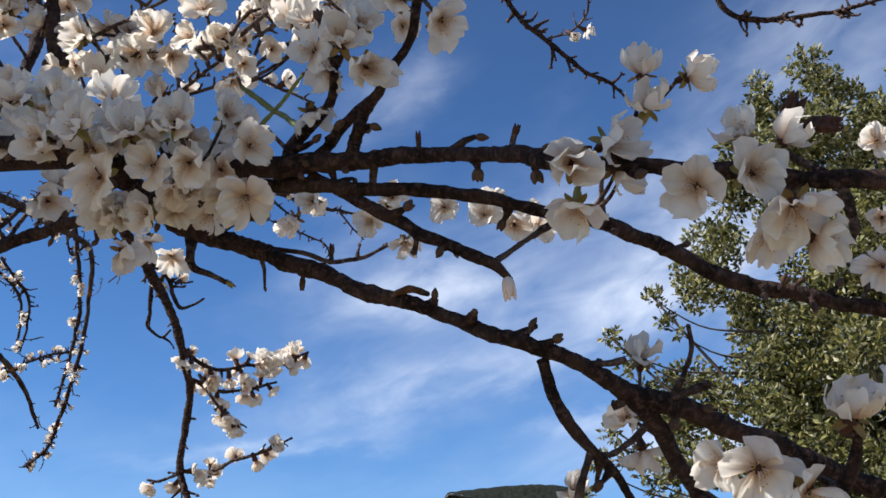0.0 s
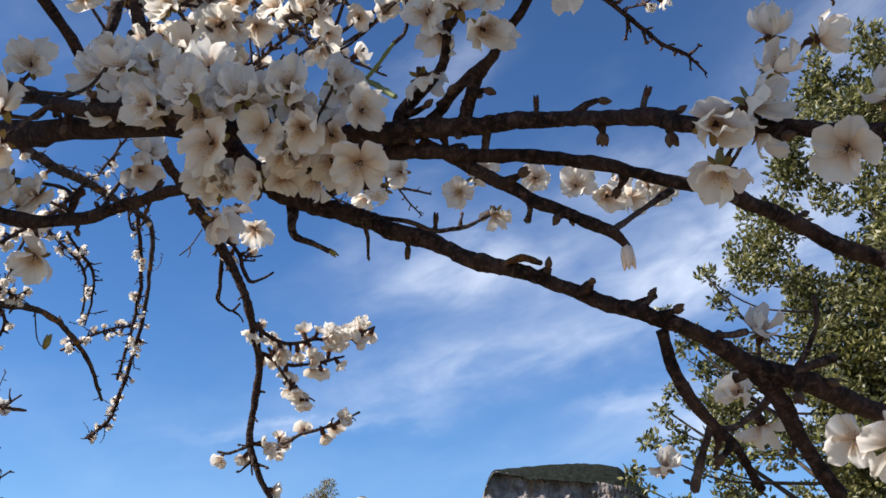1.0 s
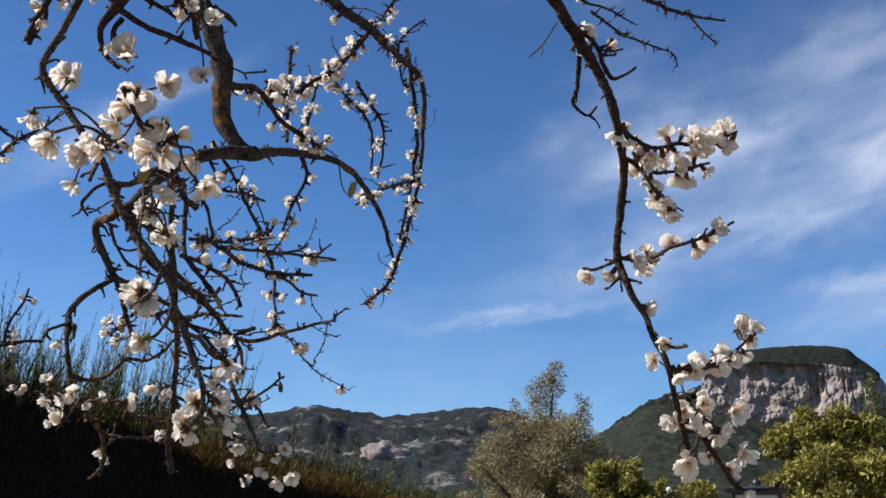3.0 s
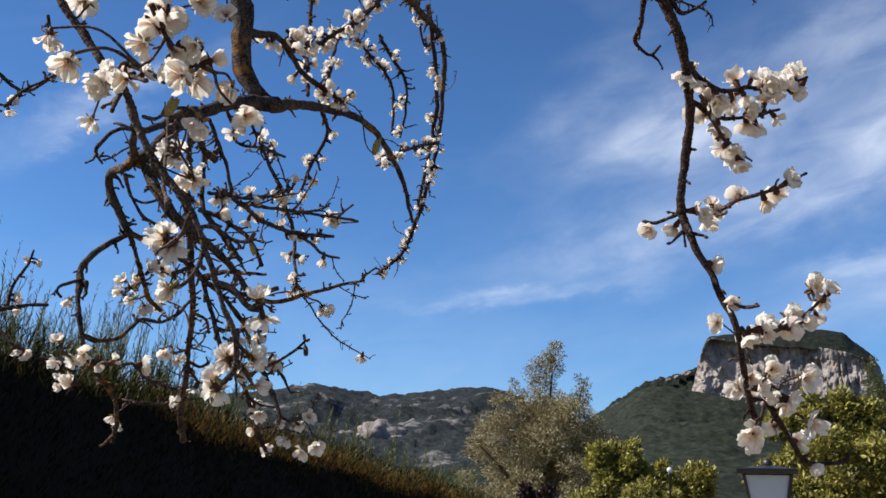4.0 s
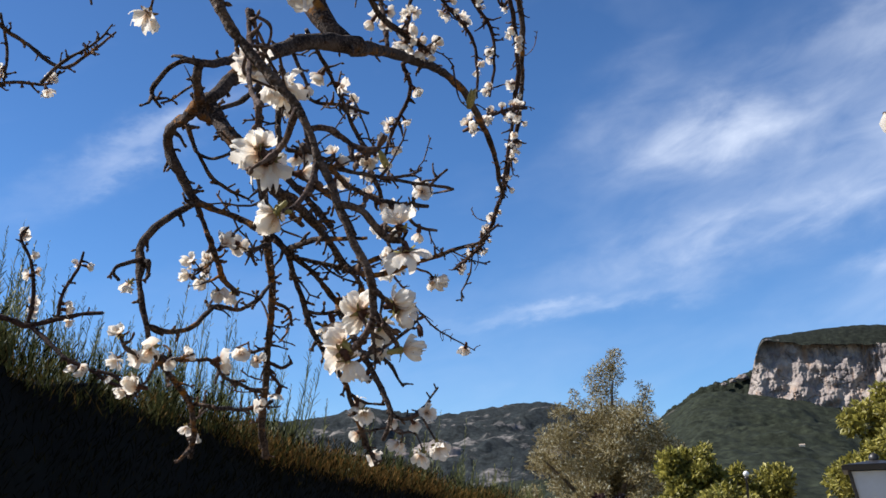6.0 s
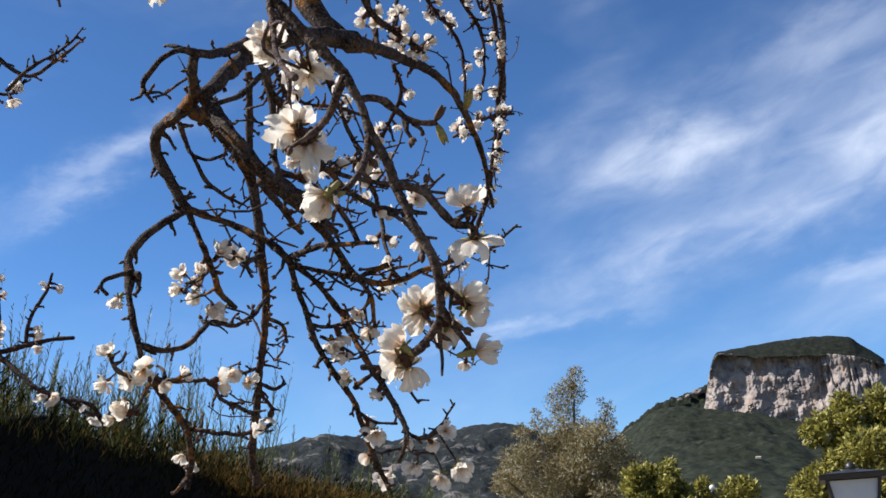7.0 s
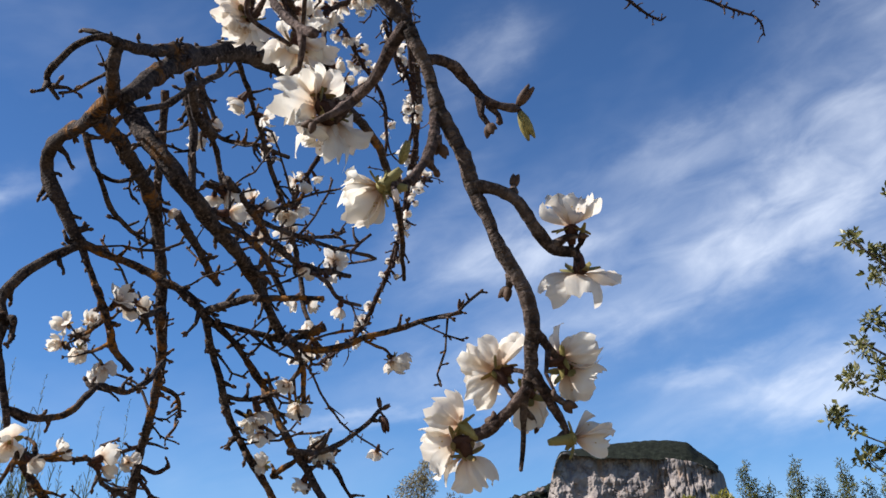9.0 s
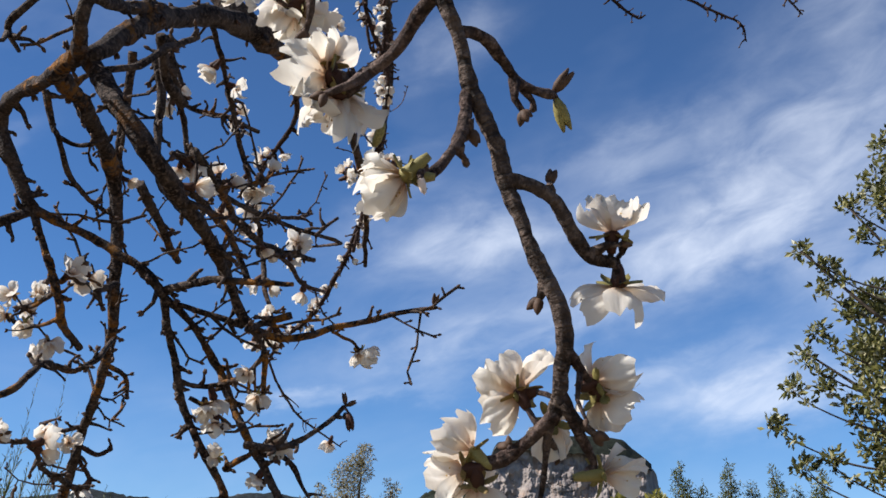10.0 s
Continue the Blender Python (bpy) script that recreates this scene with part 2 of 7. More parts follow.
def spline(rows, step):
    """Points and radii along a smooth line through rows of (x, y, z, radius)."""
    p = [Vector(r) for r in rows]
    p = [2 * p[0] - p[1]] + p + [2 * p[-1] - p[-2]]
    done = []
    for a, b, c, d in zip(p, p[1:], p[2:], p[3:]):
        n = max(2, int((c - b).to_3d().length / step))
        for i in range(n):
            t = i / n
            done.append(0.5 * (2 * b + (c - a) * t + (2 * a - 5 * b + 4 * c - d) * t * t + (3 * b - a - 3 * c + d) * t ** 3))
    done.append(p[-2])
    return done


def tube(bm, pts, sides=8, rough=0.12, cap=True, mat=0, lumps=60.0, scars=0.0, along=False):
    """A knobbly tapering tube along 4D points."""
    rings, side, gone, runs = [], None, 0.0, []
    uv = bm.loops.layers.uv.verify() if along else None
    for i, q in enumerate(pts):
        gone += (q - pts[i - 1]).to_3d().length if i else 0.0
        ahead = (pts[min(i + 1, len(pts) - 1)] - pts[max(i - 1, 0)]).to_3d().normalized()
        side = ahead.orthogonal() if side is None else side - ahead * side.dot(ahead)
        side.normalize()
        other = ahead.cross(side)
        c, r = q.to_3d(), max(q[3], 0.0003)
        if scars:
            r *= 1 + scars * noise.noise(Vector((gone * 260, q[0] * 3, 0.5)))
        ring = []
        for k in range(sides):
            a = 2 * math.pi * k / sides
            d = side * math.cos(a) + other * math.sin(a)
            w = 1 + rough * (noise.noise((c + d * r) * lumps) + 0.7 * noise.noise((c + d * r) * lumps * 3.1))
            ring.append(bm.verts.new(c + d * (r * w)))
        rings.append(ring)
        runs.append(gone)
    for i, (a, b) in enumerate(zip(rings, rings[1:])):
        for k in range(sides):
            f = bm.faces.new((a[k], a[(k + 1) % sides], b[(k + 1) % sides], b[k]))
            f.material_index = mat
            if along:
                for loop, u, v in zip(f.loops, (k, k + 1, k + 1, k), (i, i, i + 1, i + 1)):
                    loop[uv].uv = (u / sides, runs[v])
    if cap:
        for ring, q, back in ((rings[0], pts[0], True), (rings[-1], pts[-1], False)):
            tip = bm.verts.new(q.to_3d() + (pts[-1] - pts[-2]).to_3d().normalized() * (0 if back else max(q[3], 0.0003) * 0.6))
            for k in range(sides):
                f = (ring[k], ring[(k + 1) % sides], tip)
                bm.faces.new(f[::-1] if back else f).material_index = mat
    return rings


def bud(bm, at, way, size, mat=1):
    """A small pointed bud of scales."""
    way = way.normalized()
    pts = [Vector((*(at + way * size * f), size * w)) for f, w in ((0, 0.16), (0.25, 0.3), (0.55, 0.3), (0.85, 0.16), (1.0, 0.05))]
    tube(bm, pts, 6, 0.1, True, mat)



# ---- ground, mountains and garden ----
def stone_material(name, bare, low, wood, relief=0.6):
    m, n, l = material(name)
    at = coords(n)
    geo = n.new("ShaderNodeNewGeometry")
    s = n.new("ShaderNodeSeparateXYZ")
    l.new(geo.outputs["Normal"], s.inputs[0])
    flat = noise_tex(n, l, at, 0.02, 5, 0.6)
    speck = noise_tex(n, l, at, 0.09, 4, 0.7)
    trees = ramp(n, l, speck, ((0.36, tuple(c * 0.4 for c in wood)), (0.56, wood), (0.78, tuple(c * 1.9 for c in wood))))
    patch = noise_tex(n, l, at, 0.0075, 8, 0.7, 0.5)
    trees = blend(n, l, ramp(n, l, patch, ((bare, (0, 0, 0)), (bare + 0.07, (0.85, 0.85, 0.85)))), trees, (0.21, 0.19, 0.175))
    strata = n.new("ShaderNodeMapping")
    strata.inputs["Scale"].default_value = (0.034, 0.034, 0.020)
    l.new(at, strata.inputs[0])
    rock = ramp(n, l, noise_tex(n, l, strata.outputs[0], 1.0, 9, 0.7, 0.8), ((0.30, (0.115, 0.10, 0.10)), (0.42, (0.215, 0.183, 0.17)), (0.55, (0.305, 0.26, 0.23)), (0.70, (0.40, 0.345, 0.295))))
    drip = n.new("ShaderNodeMapping")
    drip.inputs["Scale"].default_value = (0.045, 0.045, 0.006)
    l.new(at, drip.inputs[0])
    stain = noise_tex(n, l, drip.outputs[0], 1.0, 4, 0.55, 0.3)
    rock = blend(n, l, ramp(n, l, stain, ((0.57, (0, 0, 0)), (0.68, (0.6, 0.6, 0.6)))), rock, (0.37, 0.235, 0.15))
    rock = blend(n, l, ramp(n, l, stain, ((0.33, (0.65, 0.65, 0.65)), (0.43, (0, 0, 0)))), rock, (0.15, 0.13, 0.14))
    steep = n.new("ShaderNodeMath")
    steep.operation = "ADD"
    l.new(s.outputs[2], steep.inputs[0])
    k = n.new("ShaderNodeMath")
    k.operation = "MULTIPLY_ADD"
    k.inputs[1].default_value, k.inputs[2].default_value = 1.3, -0.65
    l.new(flat, k.inputs[0]), l.new(k.outputs[0], steep.inputs[1])
    col = blend(n, l, ramp(n, l, steep.outputs[0], ((low, (0, 0, 0)), (low + 0.14, (1, 1, 1)))), rock, trees)
    out(n, l, surface(n, l, col, 0.95, bump(n, l, speck, relief, 6.0), 0.1))
    return m


# the ridge's bluish tree tone has the distant haze painted in
MOUNTAIN_HAZED = stone_material("mountain", 0.56, 0.3, (0.024, 0.029, 0.030))
FOREST = stone_material("wooded_slope", 0.68, -1.0, (0.024, 0.0285, 0.018), 0.3)
SPUR = stone_material("rocky_spur", 0.60, -1.0, (0.020, 0.024, 0.016))
WOODS = stone_material("cliff_scrub", 0.95, -1.0, (0.0175, 0.0205, 0.0145))
CLIFF = stone_material("limestone_cliff", 0.9, 0.95, (0.019, 0.023, 0.015), 0.22)


def smooth(a, b, x):
    t = min(1.0, max(0.0, (x - a) / (b - a)))
    return t * t * (3 - 2 * t)


def line(x, knots):
    """A height that runs straight between (x, y) knots."""
    for (a, b), (c, d) in zip(knots, knots[1:]):
        if x <= c:
            return b + (d - b) * max(0.0, (x - a) / (c - a))
    return knots[-1][1]


def fbm(x, y, z=0.0, octaves=5):
    return noise.fractal(Vector((x, y, z)), 0.9, 2.1, octaves)


RIDGE = ((-60, 6.5), (-46, 8.2), (-38, 7.4), (-30, 7.6), (-25.3, 8.3), (-21.8, 7.85), (-16, 8.55), (-14.8, 8.35), (-11, 6.8), (0, 6.0), (20, 6.5), (60, 5.0))
FOOT = ((-60, 2.2), (-26, 3.0), (-14, 5.2), (-9.5, 7.3), (-8.7, 7.75), (-7.4, 8.5), (-5.9, 8.75), (-4.9, 8.55), (-3.4, 8.25), (-1.9, 7.92), (-1.0, 7.6), (1.0, 7.2), (2.7, 7.22), (4.3, 7.45), (5.2, 7.3), (8, 6.4), (14, 5.2), (30, 4.4), (60, 3.0))
SHOULDER = ((-12, 5.5), (-9.6, 7.5), (-8.65, 8.1), (-7.4, 8.88), (-6.5, 9.12), (-5.6, 9.42), (-4.6, 9.66), (-3, 9.6), (0, 9.0))
TABLE = ((-4.9, 8.3), (-4.78, 8.6), (-4.34, 10.4), (-3.95, 11.3), (-3.7, 11.4), (-2.2, 11.52), (-0.76, 11.62), (0.92, 11.66), (2.09, 11.58), (3.0, 11.4), (3.85, 10.6), (4.3, 10.3), (4.65, 9.95), (4.82, 9.2), (4.9, 7.6))
WOODED = ((-4.5, 0.04), (-3.9, 0.06), (-3.1, 0.22), (-1.95, 0.5), (-0.57, 0.72), (0.63, 0.85), (1.92, 0.98), (3.0, 0.95), (3.8, 0.5), (4.4, 0.3), (5.0, 0.1))


def sheet_mesh(nu, nv, place):
    verts = [place(i / nu, j / nv) for j in range(nv + 1) for i in range(nu + 1)]
    w = nu + 1
    faces = [(j * w + i, j * w + i + 1, (j + 1) * w + i + 1, (j + 1) * w + i) for j in range(nv) for i in range(nu)]
    me = bpy.data.meshes.new("sheet")
    me.from_pydata(verts, [], faces)
    me.shade_smooth()
    return me


def polar(az, r, h):
    a = radians(az)
    return (math.sin(a) * r, math.cos(a) * r, h)


def hillside(profile, r0, r1, rough, seed, power, soft=(0,), span=(-60, 60), cols=700, rows=90, woods=7):
    """A mountainside whose crest stands at r1 and whose foot at r0."""
    def place(u, v):
        az = span[0] + (span[1] - span[0]) * u
        crest = math.tan(radians(sum(line(az + o, profile) for o in soft) / len(soft))) * r1
        if v <= 0.95:
            k = v / 0.95
            r = r0 + (r1 - r0) * k
            h = crest * k ** power
        else:
            k = 1.0
            r = r1 + (v - 0.95) * 9000
            h = crest * (1 - (v - 0.95) * 6)
        x, y, _ = polar(az, r, 0)
        bumpy = rough * (fbm(x / 260, y / 260, seed) + 0.5 * abs(fbm(x / 90, y / 90, seed + 3)))
        tufts = woods * (fbm(x / 40, y / 40, seed + 9, 3) + 0.6 * fbm(x / 14, y / 14, seed + 5, 3))
        return (x, y, max(-2.0, h + tufts * min(1.0, k * 3) + bumpy * min(1.0, k * 2.2) * (1 - 0.75 * smooth(0.84, 0.97, k))))
    return sheet_mesh(cols, rows, place)


far_ridge = tagged(new("mountain_ridge", hillside(RIDGE, 900, 3000, 34, 1.0, 1.25)), "distant wooded limestone ridge with bare grey rock patches", "mountain", kind="structure")
far_ridge.data.materials.append(MOUNTAIN_HAZED)
table = tagged(new("table_mountain", hillside(FOOT, 500, 2390, 26, 7.0, 1.1, (-0.3, 0, 0.3), (-48, 36), 540, 160, 4)), "dark wooded slope below a flat-topped limestone cliff", "mountain", kind="structure")
table.data.materials.append(FOREST)
shoulder = new("shoulder", hillside(SHOULDER, 2385, 2600, 8, 3.0, 0.6, (0,), (-12, 0), 300, 40, 9))
shoulder.data.materials.append(SPUR)
shoulder.parent = table
shoulder["label"] = "wooded spur with bare pale rock beside the cliff"


def cliff_edge(az):
    """Bearing to top, foot and depth of the wooded cap, in degrees of height."""
    top, foot = sum(line(az + o, TABLE) for o in (-0.14, 0, 0.14)) / 3, line(az, FOOT) - 0.35
    cap = min(max(0.02, line(az, WOODED) + 0.13 * fbm(az * 0.9, 3.0, 1.0, 3)), max(0.02, top - foot - 0.1))
    return top, foot, cap


def turn_away(az):
    return 60 * (1 - smooth(-4.88, -4.3, az)) + 90 * smooth(4.3, 4.95, az)


def cliff_face(u, v):
    az = -4.88 + 9.75 * u
    top, foot, cap = cliff_edge(az)
    el = foot + max(0.02, top - foot - cap) * v
    r = 2378 + 15 * fbm(az * 1.2, el * 0.9, 2.0, 4) + 10 * abs(fbm(az * 0.5, el * 0.25, 9.0)) + 26 * v - 18 * smooth(1.2, 2.2, az) * (1 - smooth(3.6, 4.6, az))
    r += 1.1 * fbm(az * 4.2, el * 2.6, 6.0) + 6 * fbm(az * 0.6, el * 1.8, 5.0) * (1 - 0.6 * v)
    # upright clefts to one side, slanting ledges to the other
    r += 11 * smooth(0.2, 1.6, az) * max(0.0, 1 - abs(fbm(az * 0.9, el * 0.12, 11.0)) / 0.09) * smooth(0.0, 0.1, v)
    r += 6 * max(0.0, 1 - abs(fbm(az * 0.55 + el * 0.5, el * 1.1, 21.0)) / 0.05) * (1 - smooth(0.8, 2.4, az))
    r += turn_away(az)
    return polar(az, r, math.tan(radians(el)) * r)


def cliff_top(u, w):
    az = -4.3 + 8.75 * u
    top, foot, cap = cliff_edge(az)
    even = line(az, WOODED)
    rim = 1 - smooth(-4.3, -3.8, az) * (1 - smooth(3.9, 4.45, az))
    up = math.sin(w * 1.57)
    el = top - (even + 0.09) * (1 - up) - (cap - even) * (1 - up) ** 5 - 0.06 * rim + 0.035 * fbm(az * 2.2, 7.0, 3.0, 5) * up
    r = 2384 + turn_away(az) + 130 * w + 5 * fbm(az * 1.6, el * 3, 4.0, 3) * (1 - w)
    return polar(az, r, math.tan(radians(el)) * r)


for name, mesh, mat, text in (("cliff", sheet_mesh(420, 110, cliff_face), CLIFF, "sheer pinkish grey limestone cliff"), ("wooded_top", sheet_mesh(520, 40, cliff_top), WOODS, "dark scrub along the flat top of the cliff")):
    ob = new(name, mesh)
    ob.data.materials.append(mat)
    ob.parent, ob["label"] = table, text


ROCK = plain("bare_rock", (0.20, 0.17, 0.155), 0.95, 0.05, 0.5, 0.1)


def outcrop(az, el, r, wide, tall, seed):
    """A bare weathered rock standing out of the wooded mountainside."""
    bm = bmesh.new()
    bmesh.ops.create_icosphere(bm, subdivisions=4, radius=1.0)
    for v in bm.verts:
        d = v.co.normalized()
        k = 1 + 0.34 * fbm(d.x * 1.6 + seed, d.y * 1.6, d.z * 1.6) + 0.12 * fbm(d.x * 5 + seed, d.y * 5, d.z * 5)
        v.co = Vector((d.x * wide * k, d.y * wide * 0.8 * k, d.z * tall * k))
    ob = part("rock_outcrop", bm, ROCK, far_ridge)
    ob.location = polar(az, r, math.tan(radians(el)) * r)


# the low wide one at -15.4 degrees stands in for a pale terrace wall
for spot in ((-21.6, 5.5, 2040, 55, 34, 1), (-23.4, 5.5, 2060, 24, 16, 2), (-15.4, 6.75, 2500, 42, 9, 4), (-5.05, 9.38, 2575, 13, 8, 5), (-5.55, 9.22, 2572, 9, 5, 6), (-6.0, 9.08, 2570, 7, 4, 7)):
    outcrop(*spot)


def far_house(az, el):
    """A tiny pale house among the trees of the slope."""
    co = np.empty(len(table.data.vertices) * 3)
    table.data.vertices.foreach_get("co", co)
    co = co.reshape(-1, 3)
    r = np.hypot(co[:, 0], co[:, 1])
    off = (np.degrees(np.arctan2(co[:, 0], co[:, 1])) - az) ** 2 + (np.degrees(np.arctan2(co[:, 2], r)) - el) ** 2
    x, y, z = co[int(off.argmin())]
    t = thing("house", "small pale house among the trees of the slope", "house", (float(x), float(y), float(z)))
    bm = bmesh.new()
    bmesh.ops.create_cube(bm, size=1.0, matrix=Matrix.Translation((0, 0, 1)) @ Matrix.Diagonal((5.6, 5, 5.4, 1)))
    part("wall", bm, PLASTER, t, smooth=False)
    bm = bmesh.new()
    v = [bm.verts.new(p) for p in ((-3.1, -2.9, 3.71), (3.1, -2.9, 3.71), (3.1, 2.9, 3.71), (-3.1, 2.9, 3.71), (-3.1, 0, 5.0), (3.1, 0, 5.0))]
    for f in ((0, 1, 5, 4), (2, 3, 4, 5), (0, 4, 3), (1, 2, 5), (3, 2, 1, 0)):
        bm.faces.new([v[i] for i in f])
    part("roof", bm, ROOFTILE, t, smooth=False)
    for wx in (-1.5, 1.5):
        bm = bmesh.new()
        bmesh.ops.create_cube(bm, size=1.0, matrix=Matrix.Translation((wx, -2.52, 2.2)) @ Matrix.Diagonal((0.8, 0.12, 1.2, 1)))
        part("window", bm, ROCK, t, smooth=False)


PLASTER = plain("plaster", (0.50, 0.46, 0.40), 0.9, 0.6, 0.1, 0.2)
ROOFTILE = plain("roof_tile", (0.42, 0.34, 0.27), 0.9, 1.5, 0.3, 0.2)
far_house(-2.45, 5.68)


def ground_material():
    m, n, l = material("pale_bounce_earth")
    at = coords(n)
    g = noise_tex(n, l, at, 3.0, 6, 0.65)
    p = noise_tex(n, l, at, 0.15, 3, 0.5)
    # out of view; kept pale so that it bounces warm light into shaded petals
    col = ramp(n, l, g, ((0.3, (0.15, 0.115, 0.075)), (0.55, (0.27, 0.215, 0.15)), (0.75, (0.38, 0.315, 0.235))))
    col = blend(n, l, ramp(n, l, p, ((0.45, (0, 0, 0)), (0.65, (0.5, 0.5, 0.5)))), col, (0.11, 0.11, 0.045))
    out(n, l, surface(n, l, col, 0.95, bump(n, l, g, 0.8, 0.05), 0.1))
    return m


def ground_place(u, v):
    r = 4200 * v ** 3.2
    a = 2 * math.pi * u
    x, y = math.sin(a) * r, math.cos(a) * r
    return (x, y, (0.03 * fbm(x * 0.7, y * 0.7) if r < 60 else 0.5 * fbm(x / 90, y / 90)) - 0.03)


ground = tagged(new("ground", sheet_mesh(160, 70, ground_place)), "unseen ground, made pale to bounce warm light, with thin winter grass", "ground", kind="structure")
ground.data.materials.append(ground_material())


# ---- trees and hedge ----
WOOD = plain("tree_bark", (0.10, 0.075, 0.055), 0.9, 20, 0.5)


def leaf_cloud(centres, count, size, seed, aspect=0.45, droop=0.0):
    """Many small pointed leaves scattered round clump centres (x, y, z, radius)."""
    rng = np.random.default_rng(seed)
    c = np.array(centres)
    w = c[:, 3] ** 2
    pick = rng.choice(len(c), count, p=w / w.sum())
    d = rng.normal(size=(count, 3))
    d /= np.linalg.norm(d, axis=1)[:, None]
    at = c[pick, :3] + d * (c[pick, 3] * rng.random(count) ** 0.45)[:, None] * np.array([1, 1, 0.8])
    axis = rng.normal(size=(count, 3)) + d * 0.7 + np.array([0, 0, 0.35 - droop])
    axis /= np.linalg.norm(axis, axis=1)[:, None]
    side = np.cross(axis, rng.normal(size=(count, 3)))
    side /= np.linalg.norm(side, axis=1)[:, None]
    n = size * rng.uniform(0.6, 1.3, count)[:, None]
    fold = np.cross(axis, side) * n * 0.10
    base, mid, tip = at, at + axis * n * 0.5, at + axis * n
    verts = np.stack([base, mid + side * n * aspect * 0.5 + fold, tip, mid - side * n * aspect * 0.5 + fold], 1).reshape(-1, 3)
    k = np.arange(count) * 4
    faces = np.concatenate([np.stack([k, k + 1, k + 2], 1), np.stack([k, k + 2, k + 3], 1)])
    me = bpy.data.meshes.new("leaves")
    me.from_pydata(verts.tolist(), [], faces.tolist())
    return me


def clumps(n, seed, centre, spread, size, keep=lambda p: True):
    r = random.Random(seed)
    found = []
    while len(found) < n:
        p = Vector((r.gauss(0, 1), r.gauss(0, 1), r.gauss(0, 1)))
        p = p.normalized() * r.random() ** 0.5
        q = (centre[0] + p.x * spread[0], centre[1] + p.y * spread[1], centre[2] + p.z * spread[2])
        if keep(q):
            found.append((*q, size * r.uniform(0.55, 1.25)))
    return found


def tree(name, label, at, trunk_r, fork, cl, count, leaf, mat, seed, aspect=0.45, bark=WOOD, droop=0.0, group="", spread=22):
    """A tapered trunk with limbs to its clumps of leaves."""
    t = thing(name, label, "tree", at, group)
    r = random.Random(seed)
    bm = bmesh.new()
    tube(bm, spline([(0, 0, -0.1, trunk_r * 1.5), (0.05 * fork, 0, fork * 0.35, trunk_r), (-0.04 * fork, 0.03, fork * 0.75, trunk_r * 0.85), (0, 0, fork, trunk_r * 0.8)], 0.15), 10, 0.2, True, 0, 4)
    part("trunk", bm, bark, t)
    for c in cl[:: max(1, len(cl) // spread)]:
        bm = bmesh.new()
        end = Vector(c[:3])
        mid = Vector((0, 0, fork)).lerp(end, 0.5) + Vector((r.uniform(-0.2, 0.2), r.uniform(-0.2, 0.2), r.uniform(0, 0.3))) * c[3]
        tube(bm, spline([(0, 0, fork * 0.9, trunk_r * 0.42), (*mid, trunk_r * 0.18), (*end, trunk_r * 0.05)], 0.12), 6, 0.15, True, 0, 6)
        part("limb", bm, bark, t)
    me = leaf_cloud(cl, count, leaf, seed, aspect, droop)
    me.materials.append(mat)
    crown = new("crown", me)
    crown.parent = t
    return t


def oak_edge(z):
    """How far the oak's crown reaches sideways at a height."""
    return line(z, ((1.6, 1.9), (2.6, 2.35), (3.8, 2.4), (4.4, 2.15), (5.0, 2.05), (5.5, 1.95), (6.1, 1.75), (6.75, 1.35), (7.1, 1.0), (7.4, 0.3)))


def inside_oak(q):
    return math.hypot(q[0], q[1]) < oak_edge(q[2]) and q[2] < 7.3 - 1.1 * smooth(0.1, 1.3, q[0])


oak_rng = random.Random(17)
holm = clumps(600, 3, (0, 0, 4.3), (2.5, 2.3, 3.3), 0.21, inside_oak) + clumps(170, 31, (0.2, 0, 3.7), (1.7, 1.6, 2.5), 0.24)
# upright leading shoots along the top
for x, tip in ((-1.11, 7.42), (-0.47, 7.55), (0.16, 7.3), (-1.45, 6.8), (0.8, 6.75), (-0.8, 7.0), (-0.15, 7.1), (1.3, 6.3)):
    holm += [(x + oak_rng.uniform(-0.04, 0.04), oak_rng.uniform(-0.2, 0.2), tip - 0.10 * k, 0.04 + 0.02 * k) for k in range(1, 8)]
SPRIGS = ((-2.75, 4.63), (-2.63, 4.31), (-2.56, 4.48), (-2.71, 3.96), (-2.83, 3.76), (-2.94, 3.53), (-3.09, 3.26), (-2.93, 2.94), (-2.73, 2.98), (-2.42, 2.85), (-2.69, 3.53), (-2.45, 4.1), (-2.5, 3.3), (-2.25, 4.75), (-2.35, 5.0))
for x, z in SPRIGS:
    holm += [(x, -0.1, z, 0.085), (x + 0.10, -0.15, z - 0.12, 0.05), (x + 0.05, 0.0, z + 0.07, 0.06)]
oak = tree("holm_oak", "tall evergreen oak with small yellowish green leaves", (3.75, 8.95, 0), 0.16, 1.6, holm, 240000, 0.064, LEAF_OAK, 11, 0.5, spread=60)
# thin curving twigs out to the loose sprigs
for x, z in SPRIGS:
    bm = bmesh.new()
    tube(bm, spline([(x * 0.55, 0.0, z - 0.35, 0.016), (x * 0.8, -0.08, z - 0.32, 0.009), (x + 0.12, -0.12, z - 0.13, 0.006), (x, -0.1, z, 0.003)], 0.08), 5, 0.2, True, 0, 6)
    part("twig", bm, WOOD, oak)


def low_mass(q):
    """The olive's broad body, rounded off above."""
    return abs(q[0]) < 1.7 and q[2] < 5.15 - 0.25 * q[0] ** 2


olive = clumps(130, 6, (0, 0, 3.2), (2.3, 1.9, 2.9), 0.42, low_mass)
